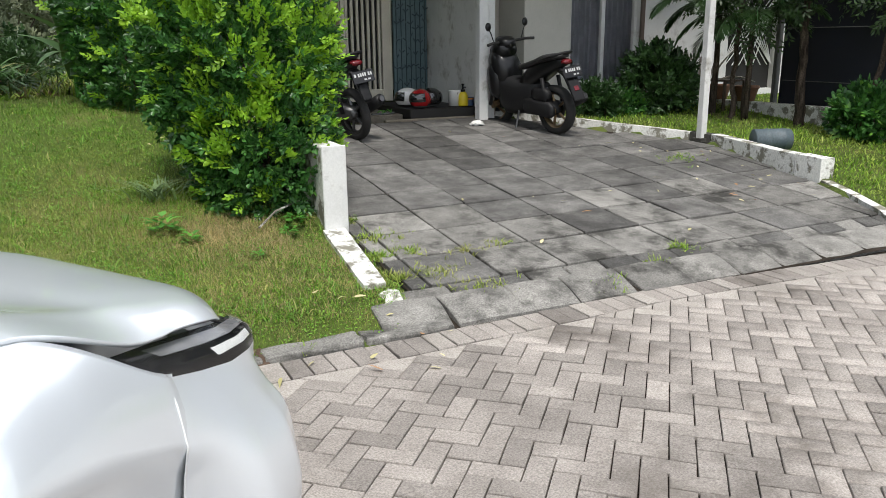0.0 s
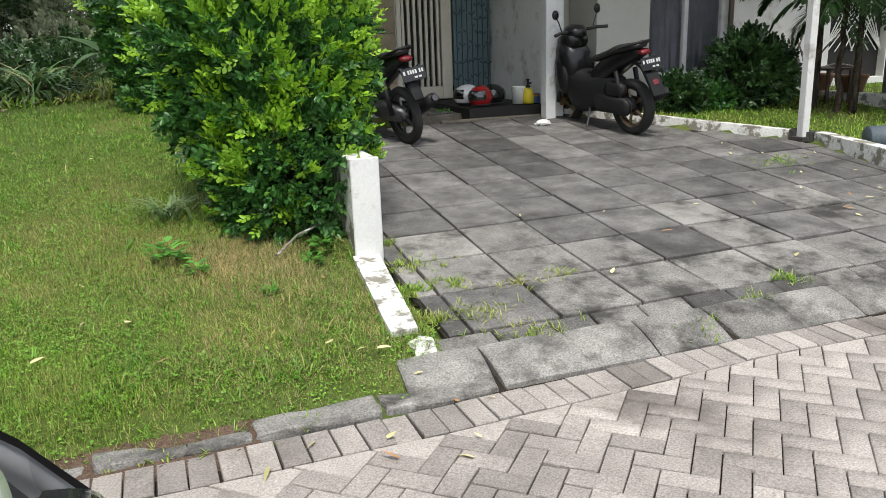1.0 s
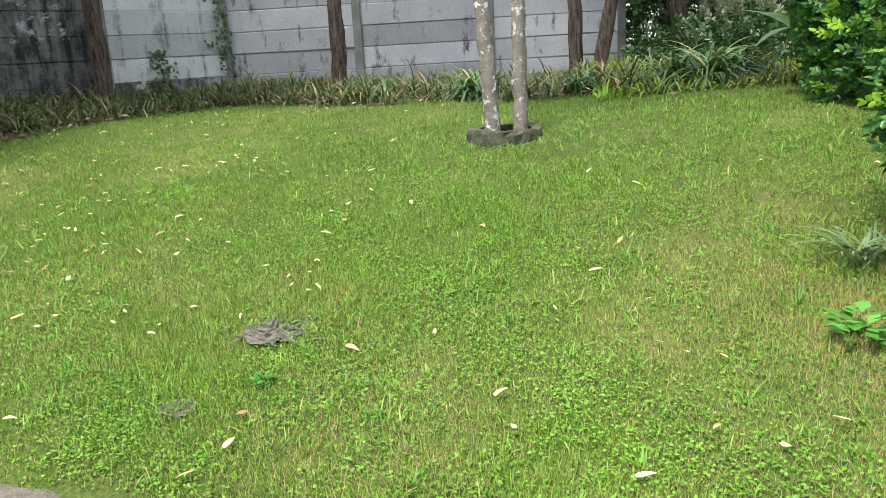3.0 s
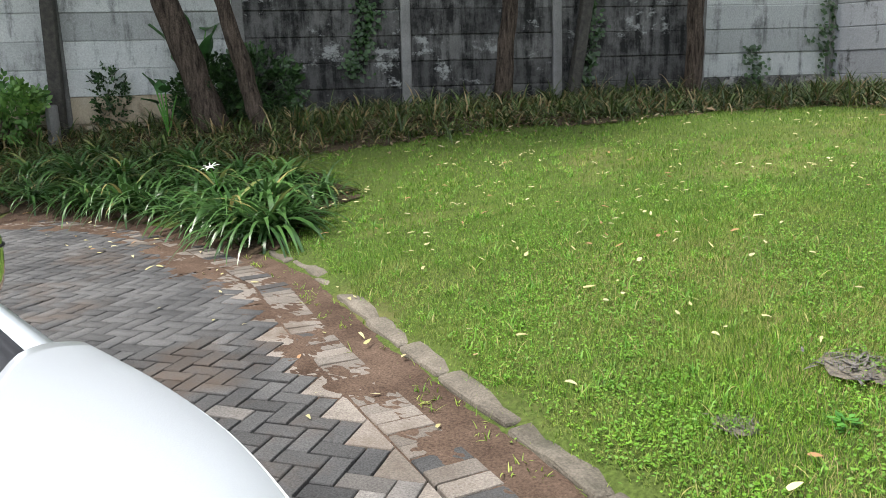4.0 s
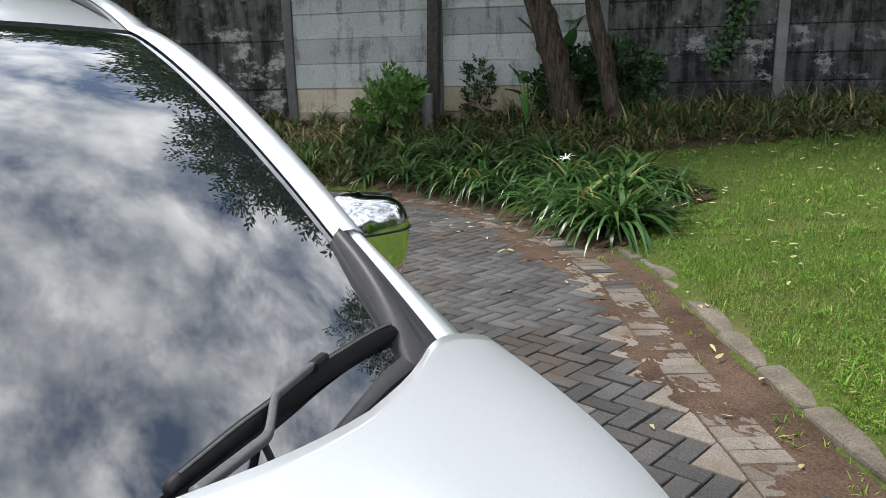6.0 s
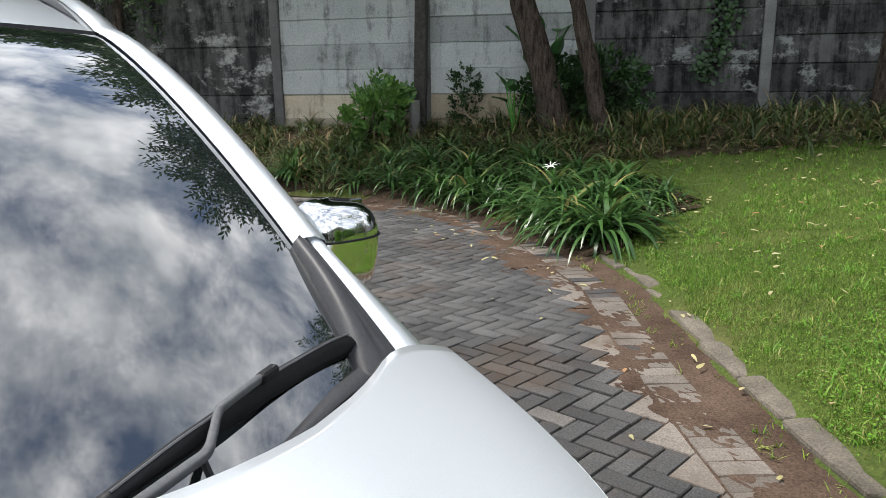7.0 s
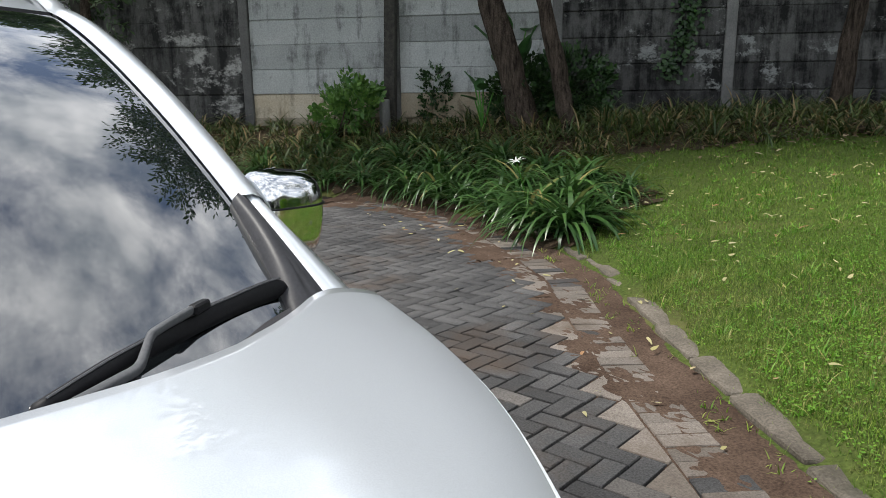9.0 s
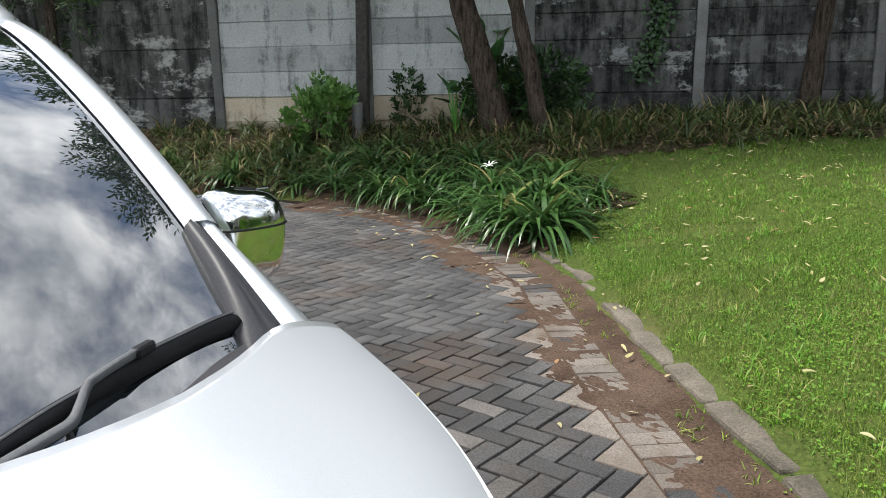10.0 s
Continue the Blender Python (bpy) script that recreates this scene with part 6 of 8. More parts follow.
def loft(bm, sections, n=14, power=0.75):
    """Closed shell through upright sections (x, z, half width, half height)."""
    rings = []
    for x, z, w, h in sections:
        ring = []
        for k in range(n):
            a = 2 * math.pi * k / n
            c, s = math.cos(a), math.sin(a)
            ring.append(bm.verts.new((x, w * math.copysign(abs(c) ** power, c), z + h * math.copysign(abs(s) ** power, s))))
        rings.append(ring)
    for a, b in zip(rings[:-1], rings[1:]):
        for k in range(n):
            bm.faces.new((a[k], a[(k + 1) % n], b[(k + 1) % n], b[k]))
    bm.faces.new(rings[0][::-1]), bm.faces.new(rings[-1])
    bmesh.ops.recalc_face_normals(bm, faces=bm.faces)
    return bm


def bike_wheel(parent, x, r, width, rim_mat, spokes=5, turn=0):
    w = thing("wheel", pose(x, 0, r, 90, 0, turn))
    w.parent = parent
    bm = bmesh.new()
    t = width / 2
    lathe(bm, [(r - 0.075, -t * 0.7), (r - 0.04, -t), (r - 0.012, -t * 0.75), (r, 0), (r - 0.012, t * 0.75), (r - 0.04, t), (r - 0.075, t * 0.7), (r - 0.075, -t * 0.7)], 36)
    part("tyre", bm, MT["rubber"], w, smooth_shade=True)
    bm = bmesh.new()
    lathe(bm, [(r - 0.075, -t * 0.6), (r - 0.1, -t * 0.35), (r - 0.1, t * 0.35), (r - 0.075, t * 0.6)], 36)
    for k in range(spokes):
        box(bm, 0.03, r - 0.09, -0.012, 0.012, -0.012, 0.012, 0.003, pose(0, 0, 0, 0, 0, 360 / spokes * k))
    lathe(bm, [(0, -0.06), (0.045, -0.055), (0.05, 0.055), (0, 0.06)], 16)
    part("rim", bm, rim_mat, w, smooth_shade=False)
    bm = bmesh.new()
    lathe(bm, [(0.05, 0.032), (0.1, 0.032), (0.1, 0.036), (0.05, 0.036)], 24)
    part("brake_disc", bm, MT["steel"], w)
    return w


def plate(parent, m):
    p = part("number_plate", box(bmesh.new(), -0.125, 0.125, -0.003, 0.003, -0.06, 0.06, 0.002), MT["plate_black"], parent, "black plate with plain white bars")
    p.matrix_basis = m
    for x0, x1, z0, z1 in ((-0.105, -0.085, 0.002, 0.036), (-0.06, -0.043, 0.002, 0.036), (-0.034, -0.017, 0.002, 0.036), (-0.008, 0.009, 0.002, 0.036), (0.018, 0.035, 0.002, 0.036), (0.06, 0.077, 0.002, 0.036), (0.087, 0.104, 0.002, 0.036), (0.0, 0.03, -0.04, -0.024), (0.045, 0.075, -0.04, -0.024)):
        part("bar", box(bmesh.new(), x0, x1, -0.006, -0.0035, z0, z1), MT["plate_white"], p)


def motorbike(m, label, slim, rim_mat):
    """x forwards, y to the left, back wheel over the origin."""
    b = thing("motorbike", m, label, "motorbike", "parked motorbikes")
    wb = 1.12
    sw = 0.75 if slim else 1.0
    bike_wheel(b, 0.0, 0.275, 0.12 if not slim else 0.09, rim_mat)
    bike_wheel(b, wb, 0.28, 0.10 if not slim else 0.08, rim_mat, turn=12)
    P = lambda name, sec, mat, lab="", pw=0.75: part(name, loft(bmesh.new(), sec, 16, pw), mat, b, lab, True)
    P("tail_cover", [(-0.22, 0.80, 0.03, 0.03), (-0.12, 0.79, 0.08 * sw, 0.06), (0.1, 0.72, 0.12 * sw, 0.11), (0.3, 0.64, 0.14 * sw, 0.13), (0.45, 0.56, 0.13 * sw, 0.12)], MT["bike_black"])
    P("seat", [(-0.2, 0.865, 0.05, 0.02), (-0.1, 0.86, 0.11 * sw, 0.035), (0.1, 0.835, 0.13 * sw, 0.045), (0.22, 0.80, 0.12 * sw, 0.04), (0.4, 0.755, 0.12 * sw, 0.04), (0.55, 0.74, 0.06, 0.03)], MT["seat"])
    P("floor_tunnel", [(0.35, 0.42, 0.13 * sw, 0.16), (0.55, 0.40, 0.14 * sw, 0.12), (0.75, 0.46, 0.13 * sw, 0.12), (0.86, 0.6, 0.10, 0.1)], MT["bike_grey"])
    P("front_shield", [(0.72, 0.66, 0.14 * sw, 0.16), (0.84, 0.74, 0.19 * sw, 0.22), (0.95, 0.76, 0.17 * sw, 0.2), (1.05, 0.72, 0.10, 0.12), (1.1, 0.7, 0.03, 0.05)], MT["bike_black"])
    P("handlebar_cover", [(0.70, 1.0, 0.06, 0.04), (0.78, 1.02, 0.12, 0.06), (0.88, 1.02, 0.10, 0.07), (0.96, 0.97, 0.03, 0.04)], MT["bike_black"])
    P("engine", [(-0.06, 0.28, 0.03, 0.04), (0.02, 0.29, 0.10, 0.08), (0.2, 0.32, 0.12, 0.10), (0.42, 0.34, 0.11, 0.1)], MT["steel"] if slim else MT["bike_grey"], "greasy engine casing")
    if not slim:
        P("belly_panel", [(0.16, 0.46, 0.09, 0.10), (0.32, 0.44, 0.15, 0.19), (0.55, 0.40, 0.165, 0.2), (0.75, 0.42, 0.165, 0.22), (0.88, 0.52, 0.14, 0.2), (0.95, 0.6, 0.08, 0.12)], MT["bike_grey"], "", 0.6)
        P("leg_shield", [(0.80, 0.56, 0.18, 0.16), (0.88, 0.6, 0.22, 0.24), (0.96, 0.6, 0.2, 0.22), (1.02, 0.62, 0.1, 0.12)], MT["bike_black"], "", 0.6)
        P("dash_hood", [(0.74, 0.93, 0.10, 0.07), (0.84, 0.95, 0.15, 0.1), (0.96, 0.9, 0.13, 0.1), (1.06, 0.8, 0.05, 0.06)], MT["bike_black"], "", 0.65)
        part("belt_case", loft(bmesh.new(), [(-0.09, 0.28, 0.02, 0.05), (-0.03, 0.29, 0.04, 0.09), (0.16, 0.31, 0.045, 0.085), (0.36, 0.33, 0.045, 0.1), (0.42, 0.34, 0.02, 0.05)], 14, 0.6), MT["bike_grey"], b, "", True).matrix_basis = pose(0, 0.12, 0)
        part("air_filter", loft(bmesh.new(), [(-0.02, 0.45, 0.03, 0.04), (0.04, 0.46, 0.05, 0.075), (0.2, 0.46, 0.05, 0.08), (0.26, 0.46, 0.03, 0.05)], 14, 0.6), MT["bike_grey"], b, "", True).matrix_basis = pose(0, 0.1, 0)
        part("mud_flap", box(bmesh.new(), -0.075, 0.075, -0.008, 0.008, -0.13, 0.1, 0.006), MT["bike_grey"], b).matrix_basis = pose(-0.335, 0, 0.52, -24, 0, -90)
        part("reflector", box(bmesh.new(), -0.032, 0.032, -0.016, -0.008, -0.025, 0.03, 0.004), MT["red_lamp"], b, "dark red reflector").matrix_basis = pose(-0.335, 0, 0.52, -24, 0, -90)
    P("front_mudguard", [(wb - 0.24, 0.48, 0.05, 0.03), (wb - 0.1, 0.565, 0.065, 0.03), (wb + 0.08, 0.565, 0.06, 0.028), (wb + 0.2, 0.50, 0.03, 0.02)], MT["bike_black"])
    P("rear_mudguard", [(-0.33, 0.44, 0.05, 0.015), (-0.27, 0.56, 0.06, 0.03), (-0.2, 0.68, 0.06, 0.04), (-0.08, 0.74, 0.05, 0.04)], MT["bike_grey"])
    P("tail_lamp", [(-0.245, 0.80, 0.05, 0.022), (-0.2, 0.805, 0.07, 0.03)], MT["red_lamp"])
    for s in (1, -1):
        part("fork", tube(bmesh.new(), [(wb, s * 0.07, 0.28), (0.92, s * 0.07, 0.78)], 0.02, 8), MT["steel"], b, smooth_shade=True)
        part("shock_absorber", tube(bmesh.new(), [(0.02, s * 0.12, 0.3), (0.07, s * 0.12, 0.64)], 0.024, 10), MT["bike_grey"], b, smooth_shade=True)
        part("grip", tube(bmesh.new(), [(0.80, s * 0.1, 1.02), (0.74, s * 0.24, 1.03), (0.70, s * 0.34, 1.02)], 0.017, 8), MT["rubber"], b, smooth_shade=True)
        st = part("mirror_stem", tube(bmesh.new(), [(0.77, s * 0.2, 1.03), (0.76, s * 0.24, 1.14), (0.76, s * 0.27, 1.2)], 0.006, 6), MT["bike_black"], b)
        ob = part("mirror_head", loft(bmesh.new(), [(-0.012, 0, 0.025, 0.025), (0.0, 0, 0.042, 0.048), (0.025, 0, 0.024, 0.03)], 16, 0.9), MT["bike_black"], b, "oval mirror", True)
        ob.matrix_basis = pose(0.76, s * 0.27, 1.215, 0, 0, 0)
        ob = part("indicator", loft(bmesh.new(), [(-0.03, 0, 0.015, 0.01), (0.0, 0, 0.02, 0.018), (0.03, 0, 0.012, 0.012)], 10), MT["bike_grey"], b, "", True)
        ob.matrix_basis = pose(-0.24, s * 0.1, 0.72)
    part("exhaust", tube(bmesh.new(), [(0.45, -0.12, 0.2), (0.15, -0.17, 0.24), (0.0, -0.18, 0.30), (-0.24, -0.2, 0.4)], [0.02, 0.025, 0.06, 0.058], 14), MT["bike_grey"], b, "dark exhaust silencer", True)
    part("exhaust_tip", tube(bmesh.new(), [(-0.24, -0.2, 0.4), (-0.265, -0.202, 0.41)], [0.035, 0.03], 14), MT["steel"], b)
    part("side_stand", tube(bmesh.new(), [(0.5, 0.12, 0.28), (0.47, 0.24, 0.02), (0.43, 0.26, 0.012)], [0.014, 0.011, 0.02], 8), MT["steel"], b)
    part("grab_rail", tube(bmesh.new(), [(0.12, 0.13 * sw, 0.82), (-0.1, 0.13 * sw, 0.87), (-0.22, 0.07, 0.90), (-0.22, -0.07, 0.90), (-0.1, -0.13 * sw, 0.87), (0.12, -0.13 * sw, 0.82)], 0.014, 8), MT["bike_grey"], b, "", True)
    plate(b, pose(-0.30, 0, 0.70 if not slim else 0.67, -16, 0, -90))
    return b


def on_drive(u, v, rz, lean=0.0):
    return DRIVE @ pose(u, v, float(drive_z(u, v)) - 0.004, 0, 0, rz) @ pose(0, 0, 0, lean, 0, 0)


motorbike(on_drive(2.70, 3.46, 98, -7), "black scooter with bronze wheel rims leaning on its side stand", False, MT["bronze_rim"])
motorbike(on_drive(0.48, 3.88, 103, -9), "dark grey motorbike with red tail lamp parked beside the hedge", True, MT["steel"])

# ---- porch clutter ----
def helmet(m, mat, label):
    h = thing("helmet", m, label, "helmet", "helmets")
    bm = bmesh.new()
    rows = []
    for i in range(13):
        e = -0.75 + (math.pi / 2 + 0.75) * i / 12
        rows.append([(0.145 * math.cos(e) * math.cos(a) * 1.12, 0.125 * math.cos(e) * math.sin(a), 0.1 + 0.125 * math.sin(e)) for a in np.linspace(0, 2 * math.pi, 25)])
    sheet(bm, rows)
    part("shell", bm, mat, h, smooth_shade=True)
    bm = bmesh.new()
    rows = []
    for i in range(6):
        e = -0.25 + 0.85 * i / 5
        rows.append([(0.15 * math.cos(e) * math.cos(a) * 1.12, 0.13 * math.cos(e) * math.sin(a), 0.1 + 0.128 * math.sin(e)) for a in np.linspace(-1.15, 1.15, 15)])
    sheet(bm, rows)
    part("visor", bm, MT["black_shell"], h, "dark visor", True)
    part("rim_seal", tube(bmesh.new(), [(0.145 * 1.12 * 0.73 * math.cos(a), 0.125 * 0.73 * math.sin(a), 0.012) for a in np.linspace(0, 2 * math.pi, 25)], 0.01, 6), MT["rubber"], h)
    return h


def on_porch(u, v, rz=0, z=0.70):
    return DRIVE @ pose(u, v, z, 0, 0, rz)


helmet(on_porch(1.62, 5.22, 170), MT["white_shell"], "white helmet with black trim on the porch")
helmet(on_porch(1.66, 4.92, 215), MT["red_shell"], "red gloss helmet on the porch edge")
helmet(on_porch(1.86, 5.05, 15), MT["black_shell"], "black and red helmet on the porch")
bucket = thing("bucket", on_porch(2.12, 4.90), "white plastic paint bucket on the porch", "bucket")
part("pail", lathe(bmesh.new(), [(0, 0), (0.075, 0), (0.085, 0.18), (0.09, 0.19), (0.078, 0.185), (0.07, 0.02)], 24), MT["white_shell"], bucket, smooth_shade=True)
part("handle", tube(bmesh.new(), [(0, 0.09 * math.cos(a), 0.17 - 0.06 * math.sin(a)) for a in np.linspace(0, math.pi, 13)], 0.003, 6), MT["steel"], bucket)
spray = thing("spray_bottle", on_porch(2.2, 4.83, 40), "yellow plastic garden sprayer with black pump", "sprayer")
part("tank", lathe(bmesh.new(), [(0, 0), (0.06, 0.0), (0.066, 0.02), (0.064, 0.12), (0.045, 0.16), (0.025, 0.175), (0, 0.175)], 20), MT["yellow"], spray, smooth_shade=True)
part("pump", lathe(bmesh.new(), [(0.028, 0.17), (0.028, 0.2), (0.012, 0.205), (0.012, 0.25), (0.02, 0.255), (0.02, 0.27), (0, 0.272)], 14), MT["black_plastic"], spray)
part("nozzle", tube(bmesh.new(), [(0, 0, 0.215), (0.05, 0, 0.225), (0.075, 0, 0.22)], [0.012, 0.009, 0.012], 8), MT["black_plastic"], spray)
can = thing("tin_can", on_porch(2.30, 4.86), "blue paint tin with orange band", "tin")
part("tin", lathe(bmesh.new(), [(0, 0), (0.06, 0), (0.06, 0.1), (0.055, 0.105), (0, 0.103)], 24), MT["blue_can"], can)
part("band", lathe(bmesh.new(), [(0.0605, 0.075), (0.0615, 0.076), (0.0615, 0.092), (0.0605, 0.093)], 24), plain("orange_band", (0.5, 0.18, 0.03), 0.5), can)
for k, (u, v, a) in enumerate([(1.16, 5.0, 20), (1.28, 5.05, 35)]):
    s = thing("sandal", on_porch(u, v, a, 0.627), "worn pale grey sandal on the step", "sandal", "sandals")
    part("sole", loft(bmesh.new(), [(-0.12, 0.01, 0.03, 0.01), (-0.05, 0.01, 0.035, 0.01), (0.06, 0.01, 0.045, 0.01), (0.12, 0.01, 0.03, 0.01)], 12), MT["fence_post"], s, "", True)
    part("strap", tube(bmesh.new(), [(0.08, 0, 0.02), (0.04, 0.03, 0.05), (0.0, 0.042, 0.02)], 0.007, 6), MT["weed"], s)
    part("strap", tube(bmesh.new(), [(0.08, 0, 0.02), (0.04, -0.03, 0.05), (0.0, -0.042, 0.02)], 0.007, 6), MT["weed"], s)
# crumpled bag on the driveway
bag = thing("plastic_bag", on_drive(2.05, 4.18, 30), "crumpled white plastic bag on the driveway", "litter")
bm = bmesh.new()
bmesh.ops.create_icosphere(bm, subdivisions=3, radius=0.07)
for v in bm.verts:
    v.co = Vector((v.co.x * 1.5, v.co.y, v.co.z * 0.4 + 0.025)) + noise.noise_vector(v.co * 25) * 0.022
    v.co.z = max(v.co.z, 0.004)
part("crumpled_film", bm, MT["white_shell"], bag)

# ---- things in the neighbour's garden ----
drum = thing("small_drum", DRIVE @ pose(4.30, 1.92, float(drive_z(4.3, 1.92)) + 0.135, 0, 90, -25), "blue-grey plastic drum lying on its side on the grass", "drum")
MT["drum"] = surface("weathered_blue_plastic", (0.06, 0.085, 0.10), (0.10, 0.125, 0.14), 6, 60, 0.6, 0.2, 0.002)
part("shell", lathe(bmesh.new(), [(0, -0.19), (0.1, -0.19), (0.112, -0.185), (0.114, -0.06), (0.118, -0.055), (0.118, -0.045), (0.114, -0.04), (0.114, 0.1), (0.118, 0.105), (0.118, 0.115), (0.114, 0.12), (0.112, 0.18), (0.105, 0.19), (0.09, 0.165), (0, 0.16)], 28), MT["drum"], drum, smooth_shade=True)


def garden_z(u, v):
    p = DRIVE @ Vector((u, v, 0))
    return gz(p.x, p.y)


def d_blobs(blobs):
    out = []
    for u, v, z, a, b, c in blobs:
        p = DRIVE @ Vector((u, v, 0))
        out.append((p.x, p.y, z, a, b, c))
    return out


shrub("garden_bush", None, d_blobs([(4.72, 4.2, 0.88, 0.34, 0.34, 0.36), (4.7, 4.25, 1.12, 0.25, 0.25, 0.2)]), 700, 0.06, MT["hedge_dark"], "dark clipped bush under the window", 0, None, 4, seed=61)
shrub("garden_bush", None, d_blobs([(3.75, 4.2, 0.72, 0.22, 0.2, 0.17)]), 260, 0.055, MT["hedge_dark"], "small bush at the foot of the house wall", 0, None, 3, seed=62)
shrub("garden_bush", None, d_blobs([(4.2, 4.2, 0.66, 0.2, 0.16, 0.1)]), 160, 0.05, MT["hedge"], "low leafy plant along the house wall", 0, None, 2, seed=63)
shrub("garden_bush", None, d_blobs([(5.75, 1.95, 0.62, 0.22, 0.22, 0.2)]), 260, 0.07, MT["hedge"], "green pointed-leaf bush by the garden wall", 0, None, 3, seed=64)


def palm(u, v, h, n, size, seed):
    r = np.random.default_rng(seed)
    t = thing("palm", DRIVE @ pose(u, v, garden_z(u, v)), "small palm with drooping feathery fronds", "palm")
    part("trunk", tube(bmesh.new(), [(0, 0, -0.1), (0.02, 0.0, h * 0.5), (0.03, 0.02, h)], [0.05, 0.035, 0.03], 10), MT["bark"], t, smooth_shade=True)
    for k in range(n):
        a = 6.283 * k / n + r.uniform(-0.2, 0.2)
        el, L = r.uniform(0.2, 1.2), size * r.uniform(0.8, 1.2)
        pts, p = [], Vector((0.03, 0.02, h))
        for i in range(9):
            pts.append(p.copy())
            e = el - 1.9 * (i / 8) ** 1.2
            p += Vector((math.cos(a) * math.cos(e), math.sin(a) * math.cos(e), math.sin(e))) * L / 8
        fr = part("frond_rib", tube(bmesh.new(), pts, [0.009 - 0.0008 * i for i in range(9)], 5), MT["weed_dark"], t)
        pos, al = [], []
        for i in range(44):
            f = 0.12 + 0.88 * i / 44
            q = pts[int(f * 7.99)].lerp(pts[min(int(f * 7.99) + 1, 8)], f * 7.99 % 1)
            d = (pts[min(int(f * 7.99) + 1, 8)] - pts[int(f * 7.99)]).normalized()
            sd = d.cross(Vector((0, 0, 1))).normalized()
            for s in (1, -1):
                pos.append(q), al.append(d * 0.6 + sd * s * 0.8 + Vector((0, 0, -0.35 + r.normal(0, 0.1))))
        ln = 0.3 * size * np.repeat(np.sin(np.linspace(0.5, 2.9, 44)), 2)
        v_, f_ = leaf_quads(np.array(pos), np.array(al), np.tile([0.0, 0.0, 1.0], (len(pos), 1)), ln, 0.022)
        bulk("leaflet_fringe", v_, f_, MT["palm"], fr)
    return t


palm(5.25, 3.75, 1.35, 9, 1.0, 1), palm(5.35, 3.3, 1.2, 8, 0.95, 2)


def d_tree(u, v, trunk, radii, crown, n, label, seed):
    return tree(DRIVE @ pose(u, v, garden_z(u, v) - 0.05), trunk, radii, MT["bark"], crown, n, label, seed, leaf=0.075, group="garden trees")


d_tree(5.72, 2.78, [(0, 0, 0), (-0.02, 0.02, 0.6), (-0.05, 0.03, 1.2), (-0.05, 0, 2.4)], [0.06, 0.05, 0.045, 0.035], [(-0.35, 0.5, 1.75, 0.5, 0.55, 0.55), (0.1, 0.0, 2.9, 0.7, 0.7, 0.5)], 700, "slim tree with pale brown trunk before the dark screen", 71)
d_tree(5.8, 1.95, [(0, 0, 0), (0.02, 0.0, 0.5), (0.07, -0.06, 1.1), (0.15, -0.15, 2.2)], [0.035, 0.03, 0.028, 0.02], [(0.1, -0.2, 1.85, 0.5, 0.45, 0.4), (-0.2, 0.3, 2.3, 0.4, 0.4, 0.4)], 450, "thin sapling leaning before the dark screen", 72)
d_tree(5.3, 3.45, [(0, 0, 0), (0.0, 0.02, 0.5), (0.02, 0.03, 1.0), (0.05, 0.0, 1.8)], [0.035, 0.03, 0.028, 0.02], [(0.0, 0.0, 1.9, 0.6, 0.6, 0.45)], 450, "small leafy tree over the garden wall", 73)


def planter(u, v, z, label):
    p = thing("plant_pot", DRIVE @ pose(u, v, z), label, "pot", "pots")
    part("pot", lathe(bmesh.new(), [(0, 0), (0.12, 0), (0.16, 0.16), (0.175, 0.17), (0.175, 0.2), (0.155, 0.2), (0.15, 0.15), (0, 0.15)], 20), surface("terracotta", (0.2, 0.1, 0.06), (0.28, 0.15, 0.09), 5, 50, 0.85, 0.3, 0.003), p, smooth_shade=True)
    return p


planter(6.03, 3.95, 0.665, "brown clay pot on the garden wall"), planter(6.03, 4.45, 0.665, "brown clay pot near the house wall")
bon = thing("bare_shrub", DRIVE @ pose(5.98, 4.65, 0.665), "twisted bare frangipani branches in front of the white wall", "shrub")
rr = np.random.default_rng(4)
for k in range(9):
    a, pts, p = rr.uniform(0, 6.28), [], Vector((0, 0, 0.0))
    el = rr.uniform(0.7, 1.5)
    for i in range(6):
        pts.append(p.copy())
        a += rr.normal(0, 0.5)
        p += Vector((math.cos(a) * math.cos(el), math.sin(a) * math.cos(el), math.sin(el))) * 0.17
        el += rr.normal(0, 0.35)
    part("branch", tube(bmesh.new(), pts, [0.022, 0.018, 0.016, 0.013, 0.01, 0.007], 7), MT["bark_pale"], bon, smooth_shade=True)
chair = thing("garden_bench", DRIVE @ pose(5.7, 4.1, garden_z(5.7, 4.1)), "dark slatted garden bench beside the wall", "bench")
for k in range(4):
    part("slat", box(bmesh.new(), -0.2 + 0.1 * k, -0.12 + 0.1 * k, -0.3, 0.3, 0.36, 0.385, 0.003), MT["frame_brown"], chair)
for x, y in ((-0.18, -0.27), (-0.18, 0.27), (0.16, -0.27), (0.16, 0.27)):
    part("leg", box(bmesh.new(), x, x + 0.04, y, y + 0.03, -0.02, 0.36, 0.003), MT["frame_brown"], chair)

